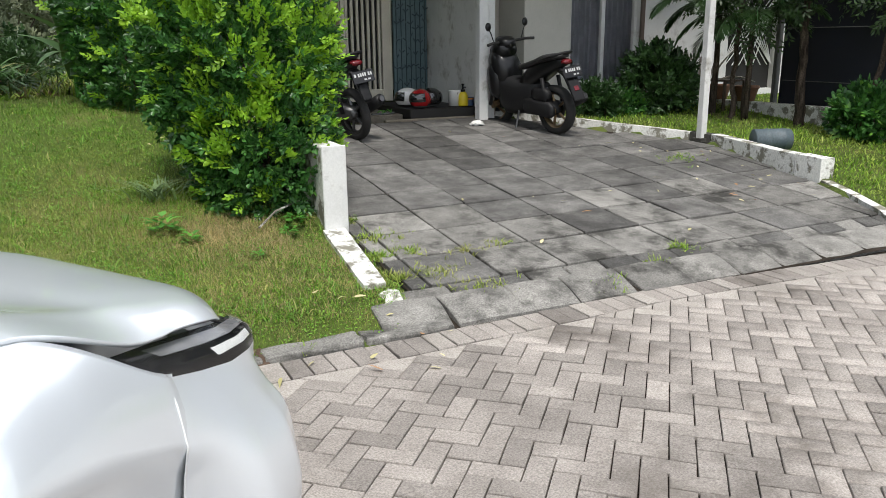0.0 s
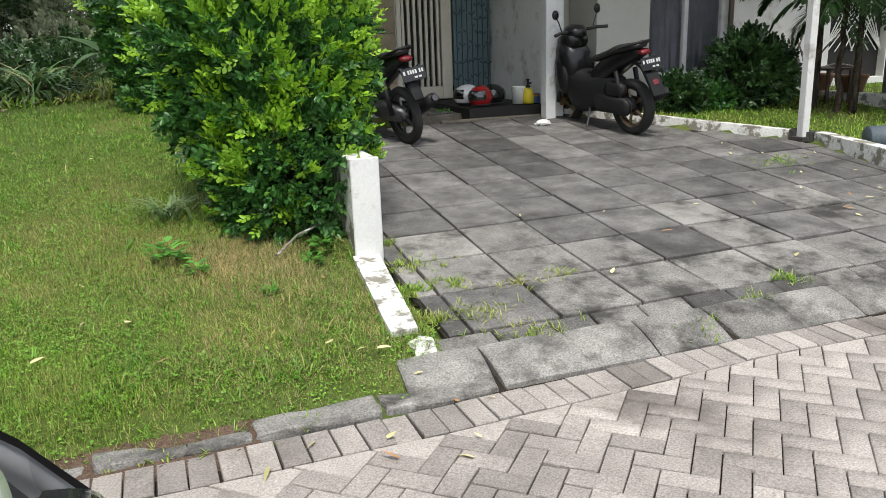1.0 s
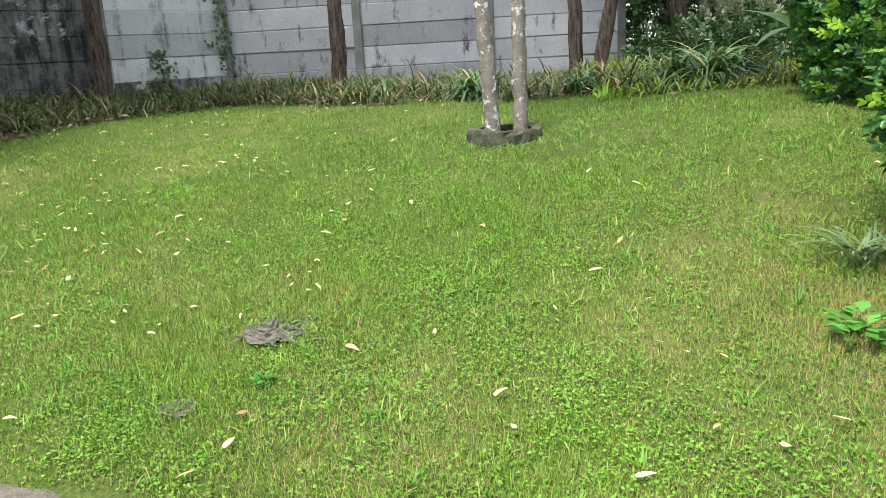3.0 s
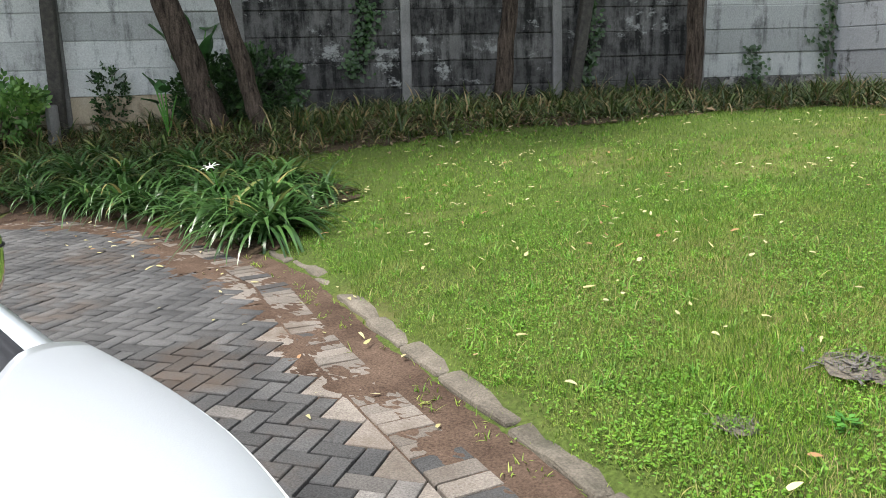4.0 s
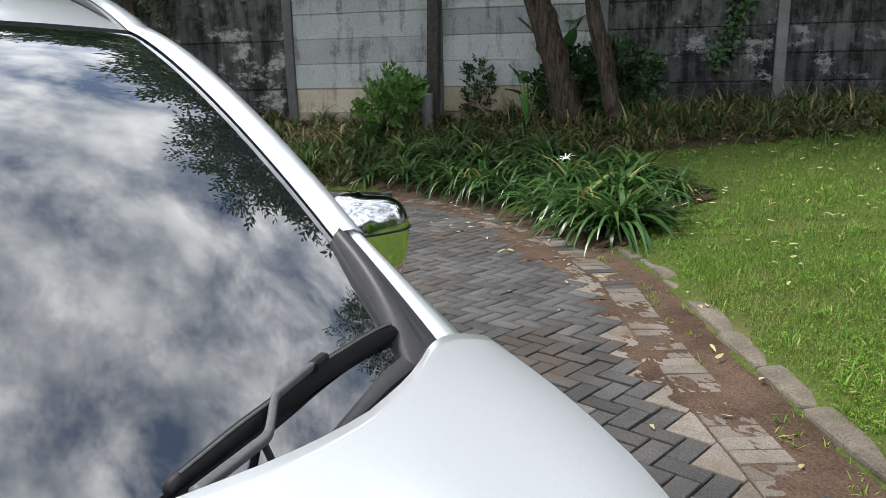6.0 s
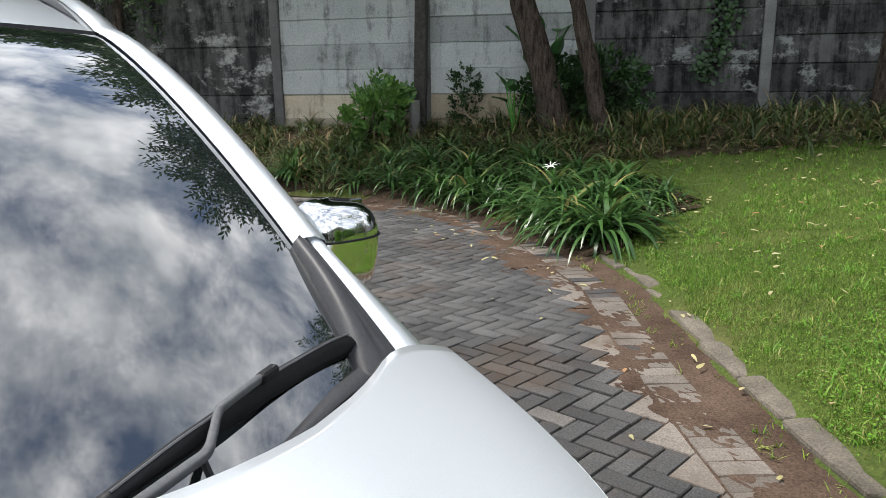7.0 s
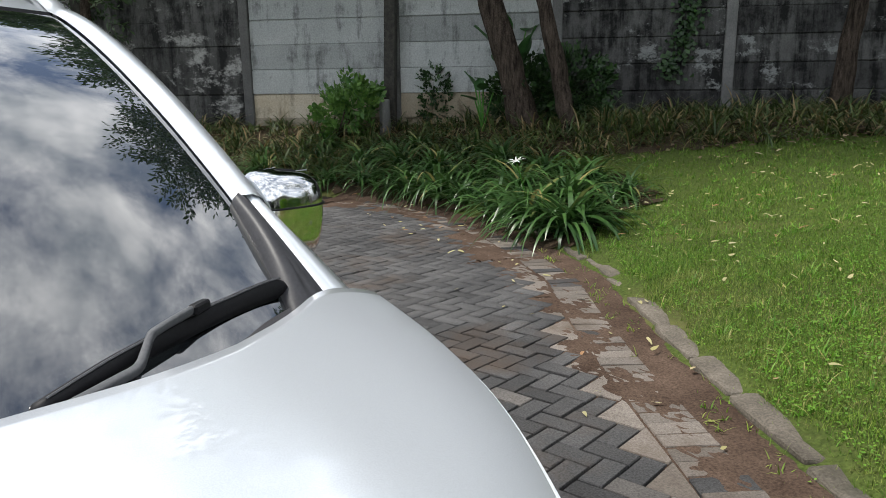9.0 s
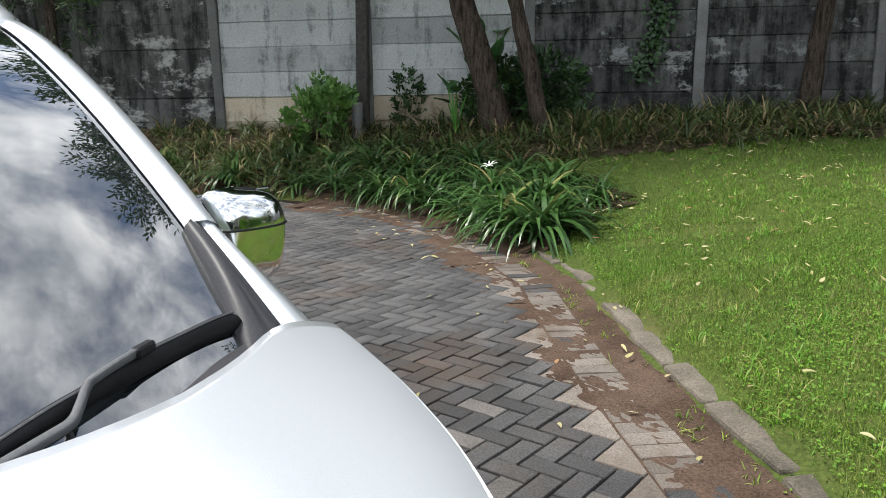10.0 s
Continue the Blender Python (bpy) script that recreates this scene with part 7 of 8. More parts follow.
# teal patterned panel beside the door
MT["teal"] = surface("teal_panel", (0.07, 0.12, 0.135), (0.11, 0.165, 0.18), 3, 60, 0.6, 0.1, 0.001)
MT["teal_dark"] = plain("dark_teal_relief", (0.012, 0.03, 0.038), 0.6)
panel = part("pattern_panel", box(bmesh.new(), 1.85, 2.345, 6.2, 6.24, 0.70, 3.2, 0.003), MT["teal"], house, "teal panel with dark bamboo pattern")
bm = bmesh.new()
rp = np.random.default_rng(6)
for k in range(7):
    u = 1.89 + 0.07 * k
    z = 0.75
    while z < 3.1:
        h = rp.uniform(0.12, 0.22)
        box(bm, u - 0.005, u + 0.005, 6.193, 6.199, z, z + h)
        for s in (1, -1):
            if rp.uniform() < 0.75:
                box(bm, 0, 0.055, -0.003, 0.003, -0.006, 0.006, 0, Matrix.Translation((u, 6.196, z + h)) @ pose(0, 0, 0, 0, rp.uniform(20, 60) * s + (180 if s > 0 else 0), 0))
        z += h + 0.02
part("bamboo_relief", bm, MT["teal_dark"], panel, "dark bamboo relief")

# ---- litter of leaves, weeds, twigs ----
weed = thing("weed", pose(4.07, 8.68, gz(4.07, 8.68)), "bright green broad-leaved weed in the lawn", "plant", "weeds")
r6 = np.random.default_rng(12)
n = 34
a = r6.uniform(0, 6.28, n)
pos = np.column_stack([np.cos(a) * r6.uniform(0, 0.07, n), np.sin(a) * r6.uniform(0, 0.07, n), r6.uniform(0.03, 0.12, n)])
v, f = leaf_quads(pos, np.column_stack([np.cos(a), np.sin(a), r6.uniform(-0.1, 0.5, n)]), np.tile([0.0, 0, 1], (n, 1)), r6.uniform(0.06, 0.1, n), r6.uniform(0.035, 0.055, n), 0.1)
bulk("leaves", v, f, MT["weed"], weed)
for x, y, s in ((4.15, 8.45, 0.6), (4.35, 8.0, 0.4), (4.75, 8.3, 0.6), (4.86, 8.4, 0.7), (1.9, 8.6, 0.4)):
    c = copy_thing(weed, Matrix.Identity(4))
    c.matrix_basis = pose(x, y, gz(x, y) - 0.01, 0, 0, 100 * x) @ Matrix.Scale(s, 4)
fern = thing("fern", pose(4.33, 9.35, gz(4.33, 9.35)), "grey-green feathery plant at the bush's edge", "plant")
v, f = ribbons(np.random.default_rng(3).normal(0, 0.06, (60, 3)) * [1, 1, 0.2], np.random.default_rng(4).uniform(0, 6.28, 60), 0.3, 0.016, 0.9, 1.2, 4)
bulk("fronds", v, f, leafy("grey_green_leaf", (0.12, 0.2, 0.08), (0.22, 0.32, 0.14)), fern)
twig = thing("fallen_twig", pose(4.75, 8.45, gz(4.75, 8.45) + 0.03), "bare fallen twig beside the white wall", "twig")
part("stick", tube(bmesh.new(), [(-0.2, -0.12, 0.0), (0.0, 0.0, 0.06), (0.22, 0.06, 0.09)], [0.008, 0.007, 0.005], 6), MT["bark_pale"], twig)
patch = thing("burnt_patch", pose(1.8, 9.05, gz(1.8, 9.05) + 0.004), "charred circle of ash and twigs on the lawn", "ash heap")
r7 = np.random.default_rng(14)
n = 160
v, f = ribbons(np.column_stack([r7.normal(0, 0.07, n), r7.normal(0, 0.09, n), r7.uniform(0.0, 0.02, n)]), r7.uniform(0, 6.28, n), r7.uniform(0.03, 0.1, n), 0.012, r7.uniform(-0.1, 0.4, n), 0.3, 3)
bulk("charred_stem", v, f, surface("ash", (0.02, 0.018, 0.016), (0.22, 0.2, 0.18), 60, 200, 0.95, 0.3, 0.003), patch)
tagged(patch.children[0], "charred stems and straw", kind="stuff")
bm = bmesh.new()
lathe(bm, [(0.17, 0.0), (0.14, 0.008), (0.08, 0.012), (0, 0.014)], 20)
for v_ in bm.verts:
    k = 1 + 0.3 * noise.noise(v_.co * 14)
    v_.co.x, v_.co.y = v_.co.x * k, v_.co.y * k
part("ash_bed", bm, surface("ash_bed", (0.05, 0.045, 0.04), (0.2, 0.17, 0.13), 30, 120, 0.95, 0.5, 0.005), patch)
copy_thing(patch, pose(1.62, 8.45, gz(1.62, 8.45) + 0.004, 0, 0, 60) @ Matrix.Scale(0.45, 4)).scale = (0.45, 0.45, 0.45)


def scatter_leaves(n, region, seed):
    """Fallen leaves lying on the ground within a box of the plan."""
    r = np.random.default_rng(seed)
    x, y = r.uniform(region[0], region[1], n), r.uniform(region[2], region[3], n)
    return x, y


r8 = np.random.default_rng(17)
xs, ys = [], []
for cnt, reg in ((330, (-4.5, 2.0, 9.0, 15.5)), (150, (-4.0, 1.0, 9.2, 12.5)), (25, (-7.0, -3.0, 8.1, 9.0)), (9, (-2.6, 0.5, 7.2, 8.6)), (60, (1.5, 5.0, 7.4, 11.5)), (40, (-6.8, -2.5, 8.0, 9.0)), (22, (-2.5, 1.0, 7.9, 8.8)), (14, (3.0, 5.0, 6.2, 7.4))):
    a, b = scatter_leaves(cnt, reg, cnt)
    xs.append(a), ys.append(b)
xs, ys = np.concatenate(xs), np.concatenate(ys)
zs = np.maximum(ground_z(xs, ys), 0.0) + 0.035
zs = np.where(edge_dist(xs, ys) < 0, 0.012, zs)
du = np.concatenate([np.random.default_rng(5).uniform(0.3, 3.6, 26), np.random.default_rng(6).uniform(2.6, 3.7, 22)])
dv = np.concatenate([np.random.default_rng(7).uniform(0.2, 4.4, 26), np.random.default_rng(8).uniform(0.3, 2.4, 22)])
wp_ = [DRIVE @ Vector((a, b, float(drive_z(a, b)) + 0.012)) for a, b in zip(du, dv)]
pos = np.concatenate([np.column_stack([xs, ys, zs]), np.array([tuple(p) for p in wp_])])
n = len(pos)
az = r8.uniform(0, 6.28, n)
v, f = ribbons(pos, az, r8.uniform(0.03, 0.075, n), r8.uniform(0.012, 0.026, n), r8.uniform(-0.05, 0.5, n), r8.uniform(-0.2, 1.0, n), 5, 0.25)
lf = bulk("fallen_leaves", v, f, MT["dry_leaf"])
tagged(lf, "scattered dry yellowish fallen leaves on lawn and paving", "leaves", kind="stuff")

# ---- lawn blades ----
def lawn_material(name="grass_blade", dry_at=(0.45, 0.62), most=0.7, depth=1.0):
    m, n, l, b = nodes_of(name)
    rnd = n.new("ShaderNodeNewGeometry").outputs["Random Per Island"]
    green = ramp(n, l, rnd, [(0.0, (0.05 * depth, 0.15 * depth, 0.010)), (0.55, (0.19 * depth, 0.37 * depth, 0.028)), (1.0, (0.36 * depth, 0.50 * depth, 0.07))]).outputs["Color"]
    dry = ramp(n, l, rnd, [(0.0, (0.28, 0.26, 0.08)), (0.6, (0.42, 0.36, 0.14)), (1.0, (0.54, 0.43, 0.22))]).outputs["Color"]
    big = noise_node(n, l, 0.75, 6, 0.65)
    fine = noise_node(n, l, 4.5, 5, 0.7)
    both = mixc(n, l, 0.4, big.outputs["Color"], fine.outputs["Color"])
    sep = n.new("ShaderNodeSeparateColor")
    l.new(both, sep.inputs["Color"])
    fac = ramp(n, l, sep.outputs["Red"], [(dry_at[0], (0.03, 0.03, 0.03)), (dry_at[1], (most, most, most))]).outputs["Color"]
    col = mixc(n, l, fac, green, dry)
    l.new(col, b.inputs["Base Color"])
    b.inputs["Roughness"].default_value, b.inputs["Specular IOR Level"].default_value = 0.6, 0.3
    tr = n.new("ShaderNodeBsdfTranslucent")
    l.new(col, tr.inputs["Color"])
    mx = n.new("ShaderNodeMixShader")
    mx.inputs["Fac"].default_value = 0.3
    l.new(b.outputs["BSDF"], mx.inputs[1]), l.new(tr.outputs["BSDF"], mx.inputs[2])
    l.new(mx.outputs["Shader"], n["Material Output"].inputs["Surface"])
    return m


MT["grass"] = lawn_material()
MT["lush_grass"] = lawn_material("lush_grass_blade", (0.5, 0.7), 0.45, 0.72)
rg = np.random.default_rng(99)


def turf_points(n, x0, x1, y0, y1, near=None, spread=3.0):
    if near is None:
        x, y = rg.uniform(x0, x1, n), rg.uniform(y0, y1, n)
    else:
        x, y = rg.normal(near[0], spread, n), rg.normal(near[1], spread, n)
        k = (x > x0) & (x < x1) & (y > y0) & (y < y1)
        x, y = x[k], y[k]
    d = edge_dist(x, y)
    u, v = drive_uv(x, y)
    thin = smooth(0.02, 0.35, d) > rg.uniform(0, 1, len(x)) * 0.9
    off_drive = ~((u > -0.62) & (u < kerb_u(v) + 0.12) & (v > -0.6)) & ~((u > -0.8) & (u < -0.55) & (v > 0.9))
    k = (d > 0.03) & thin & off_drive & (v < 4.85) | (d > 0.03) & (u < -0.62) & off_drive & thin
    west = (x + 11.27) * FN[0] + (y - 5.54) * FN[1]
    k &= west > 0.5
    k &= (x > 2.2) | (d > 0.31 + 0.035 * np.sin(x * 9) + rg.normal(0, 0.025, len(x))) | (rg.uniform(0, 1, len(x)) < 0.03)
    bare = 0.92 * np.exp(-((x - 4.3) / 0.42) ** 2 - ((y - 8.45) / 0.38) ** 2)
    k &= (rg.uniform(0, 1, len(x)) > bare) | (spread < 0.5)
    return x[k], y[k]


def turf(name, pts, length, width, label, segs=2, mat="grass"):
    x, y = pts
    n = len(x)
    z = ground_z(x, y) - 0.004
    tall = 1 + 0.7 * np.clip(np.sin(x * 2.3 + 1) * np.sin(y * 1.9) + 0.4 * np.sin(x * 5.1 + y * 3.7), 0, 1)
    v, f = ribbons(np.column_stack([x, y, z]), rg.uniform(0, 6.283, n), length * tall * rg.uniform(0.5, 1.3, n), width * rg.uniform(0.7, 1.3, n), rg.uniform(0.25, 1.4, n), rg.uniform(0.2, 1.3, n), segs)
    ob = bulk(name, v, f, MT[mat])
    return tagged(ob, label, "grass", kind="stuff")


turf("grass", turf_points(310000, -1.5, 5.4, 6.5, 11.5, (2.9, 8.3), 1.7), 0.030, 0.0046, "short patchy lawn grass with dry yellow blades", 1)
turf("grass", turf_points(330000, -6.0, 6.5, 6.5, 17.5), 0.036, 0.0085, "short lush lawn grass further up the slope", 1, "lush_grass")
turf("grass", turf_points(170000, -4.0, 3.5, 7.4, 13.0, (0.4, 9.6), 1.5), 0.026, 0.006, "dense low lawn grass beside the bend", 1, "lush_grass")
turf("grass", turf_points(70000, 7.6, 14.0, 3.0, 11.5), 0.05, 0.010, "green grass in the garden beside the kerb")
turf("grass", turf_points(26000, 3.5, 11.0, 14.0, 26.0), 0.16, 0.03, "longer grass on the path behind the bushes")

# small round-leaved ground cover
x, y = turf_points(190000, -5.0, 5.3, 6.8, 13.0, (2.4, 8.6), 2.3)
k = 0.5 + 0.3 * np.sin(x * 3.1 + 0.5) * np.sin(y * 2.7 + 2) + 0.25 * np.sin(x * 7 + y * 5) + 0.2 * np.sin(x * 13 - y * 9) > rg.uniform(0, 1, len(x))
x, y = x[k], y[k]
n = len(x)
az = rg.uniform(0, 6.28, n)
v, f = leaf_quads(np.column_stack([x, y, ground_z(x, y) + rg.uniform(0.008, 0.028, n)]), np.column_stack([np.cos(az), np.sin(az), rg.normal(0.1, 0.25, n)]), np.column_stack([rg.normal(0, 0.3, (n, 2)), np.ones(n)]), rg.uniform(0.010, 0.02, n), rg.uniform(0.007, 0.014, n), 0.1)
cl = bulk("ground_cover", v, f, leafy("clover_leaf", (0.10, 0.25, 0.02), (0.20, 0.40, 0.04)))
tagged(cl, "small round-leaved ground cover in the lawn", "weeds", kind="stuff")

# straw-dry grass at the bush's foot and along the road's edge
x, y = [], []
for cx_, cy_, sx, sy, cnt in ((4.45, 8.55, 0.35, 0.3, 15000), (4.1, 8.95, 0.35, 0.3, 9000), (4.6, 7.9, 0.35, 0.25, 7000), (3.9, 7.5, 0.6, 0.18, 7000), (2.4, 8.2, 0.4, 0.25, 6000), (1.9, 9.2, 0.35, 0.3, 6000), (0.6, 9.6, 0.6, 0.5, 8000)):
    a, b = turf_points(cnt, cx_ - 2, cx_ + 2, cy_ - 2, cy_ + 2, (cx_, cy_), (sx + sy) / 2)
    x.append(a), y.append(b)
x, y = np.concatenate(x), np.concatenate(y)
n = len(x)
v, f = ribbons(np.column_stack([x, y, ground_z(x, y) - 0.003]), rg.uniform(0, 6.283, n), 0.04 * rg.uniform(0.5, 1.4, n), 0.004 * rg.uniform(0.7, 1.3, n), rg.uniform(0.1, 1.2, n), rg.uniform(0.1, 1.0, n), 1)
st = bulk("dry_grass", v, f, leafy("straw_blade", (0.26, 0.20, 0.09), (0.50, 0.40, 0.21), None, 1, 0.7, 0.2))
tagged(st, "straw-dry grass patches at the bush foot and kerb", "grass", kind="stuff")

# longer tufts in the lawn
x, y = turf_points(2600, -4.5, 5.2, 7.0, 13.5)
per = 12
n = len(x) * per
tx, ty = np.repeat(x, per) + rg.normal(0, 0.018, n), np.repeat(y, per) + rg.normal(0, 0.018, n)
big_ = np.repeat(rg.uniform(0.5, 1.2, len(x)), per)
v, f = ribbons(np.column_stack([tx, ty, ground_z(tx, ty) - 0.004]), rg.uniform(0, 6.283, n), 0.075 * big_ * rg.uniform(0.5, 1.3, n), 0.0055 * rg.uniform(0.7, 1.3, n), rg.uniform(0.3, 1.4, n), rg.uniform(0.4, 1.6, n), 3)
tf_ = bulk("grass_tufts", v, f, leafy("tuft_blade", (0.09, 0.25, 0.02), (0.22, 0.44, 0.05), (0.45, 0.42, 0.16), 0.85, 0.5, 0.3))
tagged(tf_, "longer bright green grass tufts in the lawn", "grass", kind="stuff")

# weeds in the paving joints
jx = []
for (u, v0, s, c) in ((-0.48, 0.9, 0.1, 40), (-0.4, 0.6, 0.08, 30), (0.0, 0.47, 0.06, 16), (-0.35, 0.2, 0.1, 40), (-0.2, -0.1, 0.1, 40), (0.25, 0.48, 0.05, 12), (1.35, 0.0, 0.06, 20), (1.05, -0.14, 0.05, 14), (-0.55, 1.3, 0.05, 40), (0.55, -0.3, 0.06, 20), (3.2, 2.0, 0.15, 40), (-0.62, 0.55, 0.05, 40), (-0.6, 0.2, 0.06, 50)):
    q = np.column_stack([rg.normal(u, s, c), rg.normal(v0, s * 0.7, c)])
    jx.append(q)
jx = np.concatenate(jx)
wpos = np.array([tuple(DRIVE @ Vector((a, b, float(drive_z(a, b)) - 0.005))) for a, b in jx])
kx = np.column_stack([np.random.default_rng(2).uniform(-2.6, 4.2, 170), np.zeros(170)])
ky = np.interp(kx[:, 0], EDGE_A[::-1, 0], EDGE_A[::-1, 1]) + np.random.default_rng(3).uniform(-0.02, 0.34, 170)
wpos = np.concatenate([wpos, np.column_stack([kx[:, 0], ky, np.full(170, 0.0)])])
n = len(wpos)
per = 6
b_ = np.repeat(wpos, per, 0) + np.column_stack([rg.normal(0, 0.012, (n * per, 2)), np.zeros(n * per)])
v, f = ribbons(b_, rg.uniform(0, 6.28, n * per), rg.uniform(0.02, 0.065, n * per), 0.006, rg.uniform(0.3, 1.4, n * per), rg.uniform(0.3, 1.3, n * per), 3)
jw = bulk("joint_weeds", v, f, MT["grass"])
tagged(jw, "grass tufts growing out of the paving joints", "weeds", kind="stuff")

# ---- driveway slabs ----
drive = thing("driveway", DRIVE, "weathered square concrete slabs with dark joints", "driveway", kind="structure")
part("bedding", box(bmesh.new(), -0.6, 4.05, 0.0, 4.66, -0.3, -0.2), MT["dirt"], drive)
bm = bmesh.new()
sheet(bm, [[(u, v, float(drive_z(u, v)) - 0.02) for u in np.linspace(-0.6, float(kerb_u(v)) + 0.01, 9)] for v in np.linspace(-0.45, 4.74, 24)])
part("joint_bed", bm, MT["joint"], drive)
SL = 0.4708
rs = random.Random(5)
for j in range(10):
    for i in range(-2, 9):
        u0, v0 = SL * i, SL * j
        if u0 > 3.9 or v0 > 4.6:
            continue
        u1, v1 = min(u0 + SL, 4.0), min(v0 + SL, 4.66)
        u0 = max(u0, -0.595)
        # keep inside the kerb
        lim = float(min(kerb_u(v0 + 0.02), kerb_u(v1 - 0.02)))
        lim2 = float(max(kerb_u(v0 + 0.02), kerb_u(v1 - 0.02)))
        if u0 > lim2 - 0.05 or u1 - u0 < 0.04:
            continue
        g = 0.0085
        a, b, c, d = u0 + g, u1 - g, v0 + 1.7 * g, v1 - 1.7 * g
        b0, b1 = min(b, float(kerb_u(c)) - 0.01), min(b, float(kerb_u(d)) - 0.01)
        if b0 - a < 0.04 or b1 - a < 0.04:
            continue
        lift, tu, tv = rs.uniform(-0.004, 0.004), rs.uniform(-0.012, 0.012), rs.uniform(-0.012, 0.012)
        out = [(a, c), (b0, c), (b1, d), (a, d)]
        tops = [float(drive_z(x, y)) + lift + tu * (x - (a + b) / 2) + tv * (y - (c + d) / 2) for x, y in out]
        bm = bmesh.new()
        prism(bm, out, min(tops) - 0.06, tops, 0.005)
        part("slab", bm, MT["apron" if j < 2 and rs.random() < 0.75 or j < 4 and rs.random() < 0.25 else "slab"], drive)
# filler pieces and apron stones
u = -0.72
while u < 3.35:
    w = rs.uniform(0.2, 0.34)
    bm = bmesh.new()
    out = [(u + 0.005, -0.135), (u + w - 0.005, -0.135 + rs.uniform(-0.01, 0.01)), (u + w - 0.005, -0.006), (u + 0.005, -0.006)]
    prism(bm, out, -0.1, [float(drive_z(x, y)) + rs.uniform(-0.006, 0.006) for x, y in out], 0.008)
    part("filler_stone", bm, MT["slab" if rs.random() < 0.6 else "apron"], drive)
    u += w
u = -0.9
while u < 3.6:
    w = rs.uniform(0.36, 0.46)
    bm = bmesh.new()
    rows = []
    sk = rs.uniform(-0.03, 0.03)
    for k in range(7):
        f = k / 6
        vv = -0.425 + 0.28 * f
        z = 0.0 + 0.074 * math.sin(f * 1.5) + 0.003
        rows.append([(u + 0.003 + sk * (1 - f), vv, z - 0.008), (u + 0.012 + sk * (1 - f), vv, z), (u + w / 2 + sk * (1 - f), vv, z + 0.006 + rs.uniform(-0.003, 0.003)), (u + w - 0.012 + sk * (1 - f), vv, z), (u + w - 0.003 + sk * (1 - f), vv, z - 0.008)])
    rows.insert(0, [(x, y - 0.004, -0.06) for x, y, z in rows[0]])
    rows.append([(x, y + 0.004, -0.06) for x, y, z in rows[-1]])
    rows = [[(r[0][0], r[0][1], -0.06)] + r + [(r[-1][0], r[-1][1], -0.06)] for r in rows]
    sheet(bm, rows)
    part("apron_stone", bm, MT["apron"], drive, smooth_shade=False)
    u += w

# ---- kerb stones along the lawn ----
lawn_kerb = thing("lawn_kerb", None, "worn concrete kerb stones half buried along the lawn", "kerb", kind="structure")


def edge_point(s):
    """A place on the road's edge at a length from its start, with its direction."""
    seg = np.hypot(*np.diff(EDGE_A, axis=0).T)
    cum = np.concatenate([[0], np.cumsum(seg)])
    i = min(max(int(np.searchsorted(cum, s)) - 1, 0), len(seg) - 1)
    f = (s - cum[i]) / seg[i]
    p = EDGE_A[i] + (EDGE_A[i + 1] - EDGE_A[i]) * f
    a, b = EDGE_A[max(i - 1, 0)] if f < 0.5 else EDGE_A[i], EDGE_A[i + 1] if f < 0.5 else EDGE_A[min(i + 2, len(EDGE_A) - 1)]
    d = (b - a) / np.hypot(*(b - a))
    return p, d


S0 = float(np.sum(np.hypot(*np.diff(EDGE_A[:7], axis=0).T)))
s = S0 - 0.35
while s < S0 + 8.8:
    L = rs.uniform(0.42, 0.58)
    p, d = edge_point(s + L / 2)
    nrm = np.array([d[1], -d[0]])
    early = p[0] > 2.9
    gap = float(np.interp(p[0], [-1.5, 1.2, 2.2, 3.0], [0.2, 0.16, 0.05, 0.012]))
    bm = bmesh.new()
    hgt = rs.uniform(0.015, 0.028) if early else rs.uniform(0.03, 0.05)
    box(bm, -L / 2 + 0.003, L / 2 - 0.003, 0, 0.145 * rs.uniform(0.9, 1.08), -0.1, hgt, 0.014, seg=2)
    bmesh.ops.subdivide_edges(bm, edges=[e for e in bm.edges if e.calc_length() > 0.1], cuts=3, use_grid_fill=True)
    for v_ in bm.verts:
        v_.co += noise.noise_vector(v_.co * 9 + Vector((s, 0, 0))) * 0.022
    ob = part("kerb_stone", bm, MT["apron" if early else "kerb"], lawn_kerb)
    q = p + nrm * gap
    ob.matrix_basis = Matrix(((d[0], nrm[0], 0, q[0]), (d[1], nrm[1], 0, q[1]), (0, 0, 1, 0), (0, 0, 0, 1))) @ pose(0, 0, 0, rs.uniform(-4, 2), rs.uniform(-1.5, 1.5), rs.uniform(-2, 2))
    s += L + rs.uniform(0, 0.02)

# ---- road pavers ----
road = thing("road", None, "grey herringbone block paving with pale border pieces", "road", kind="structure")
bm = bmesh.new()
sheet(bm, [[(x, y, -0.02) for x in np.linspace(-14, 20, 18)] for y in np.linspace(-8, 9.4, 10)])
part("joint_sand", bm, MT["joint"], road)


def inside(pt, margin):
    return edge_dist(np.array([pt[0]]), np.array([pt[1]]))[0] < -margin


BORDER = 0.215
BL, BW = 0.192, 0.096
A30 = radians(30)
e1, e2 = np.array([math.cos(A30), math.sin(A30)]), np.array([-math.sin(A30), math.cos(A30)])
ORG = np.array([3.951, 5.661]) + 0.05 * (e1 + e2) / math.sqrt(2)
ii, jj = np.meshgrid(np.arange(-190, 190), np.arange(-190, 190), indexing="ij")
kk = (ii - jj) % 4
flat, up_ = kk == 0, kk == 3
cx = np.concatenate([(ii[flat] + 1.0) * BW, (ii[up_] + 0.5) * BW])
cy = np.concatenate([(jj[flat] + 0.5) * BW, (jj[up_] + 1.0) * BW])
rot = np.concatenate([np.zeros(flat.sum()), np.full(up_.sum(), math.pi / 2)]) + A30
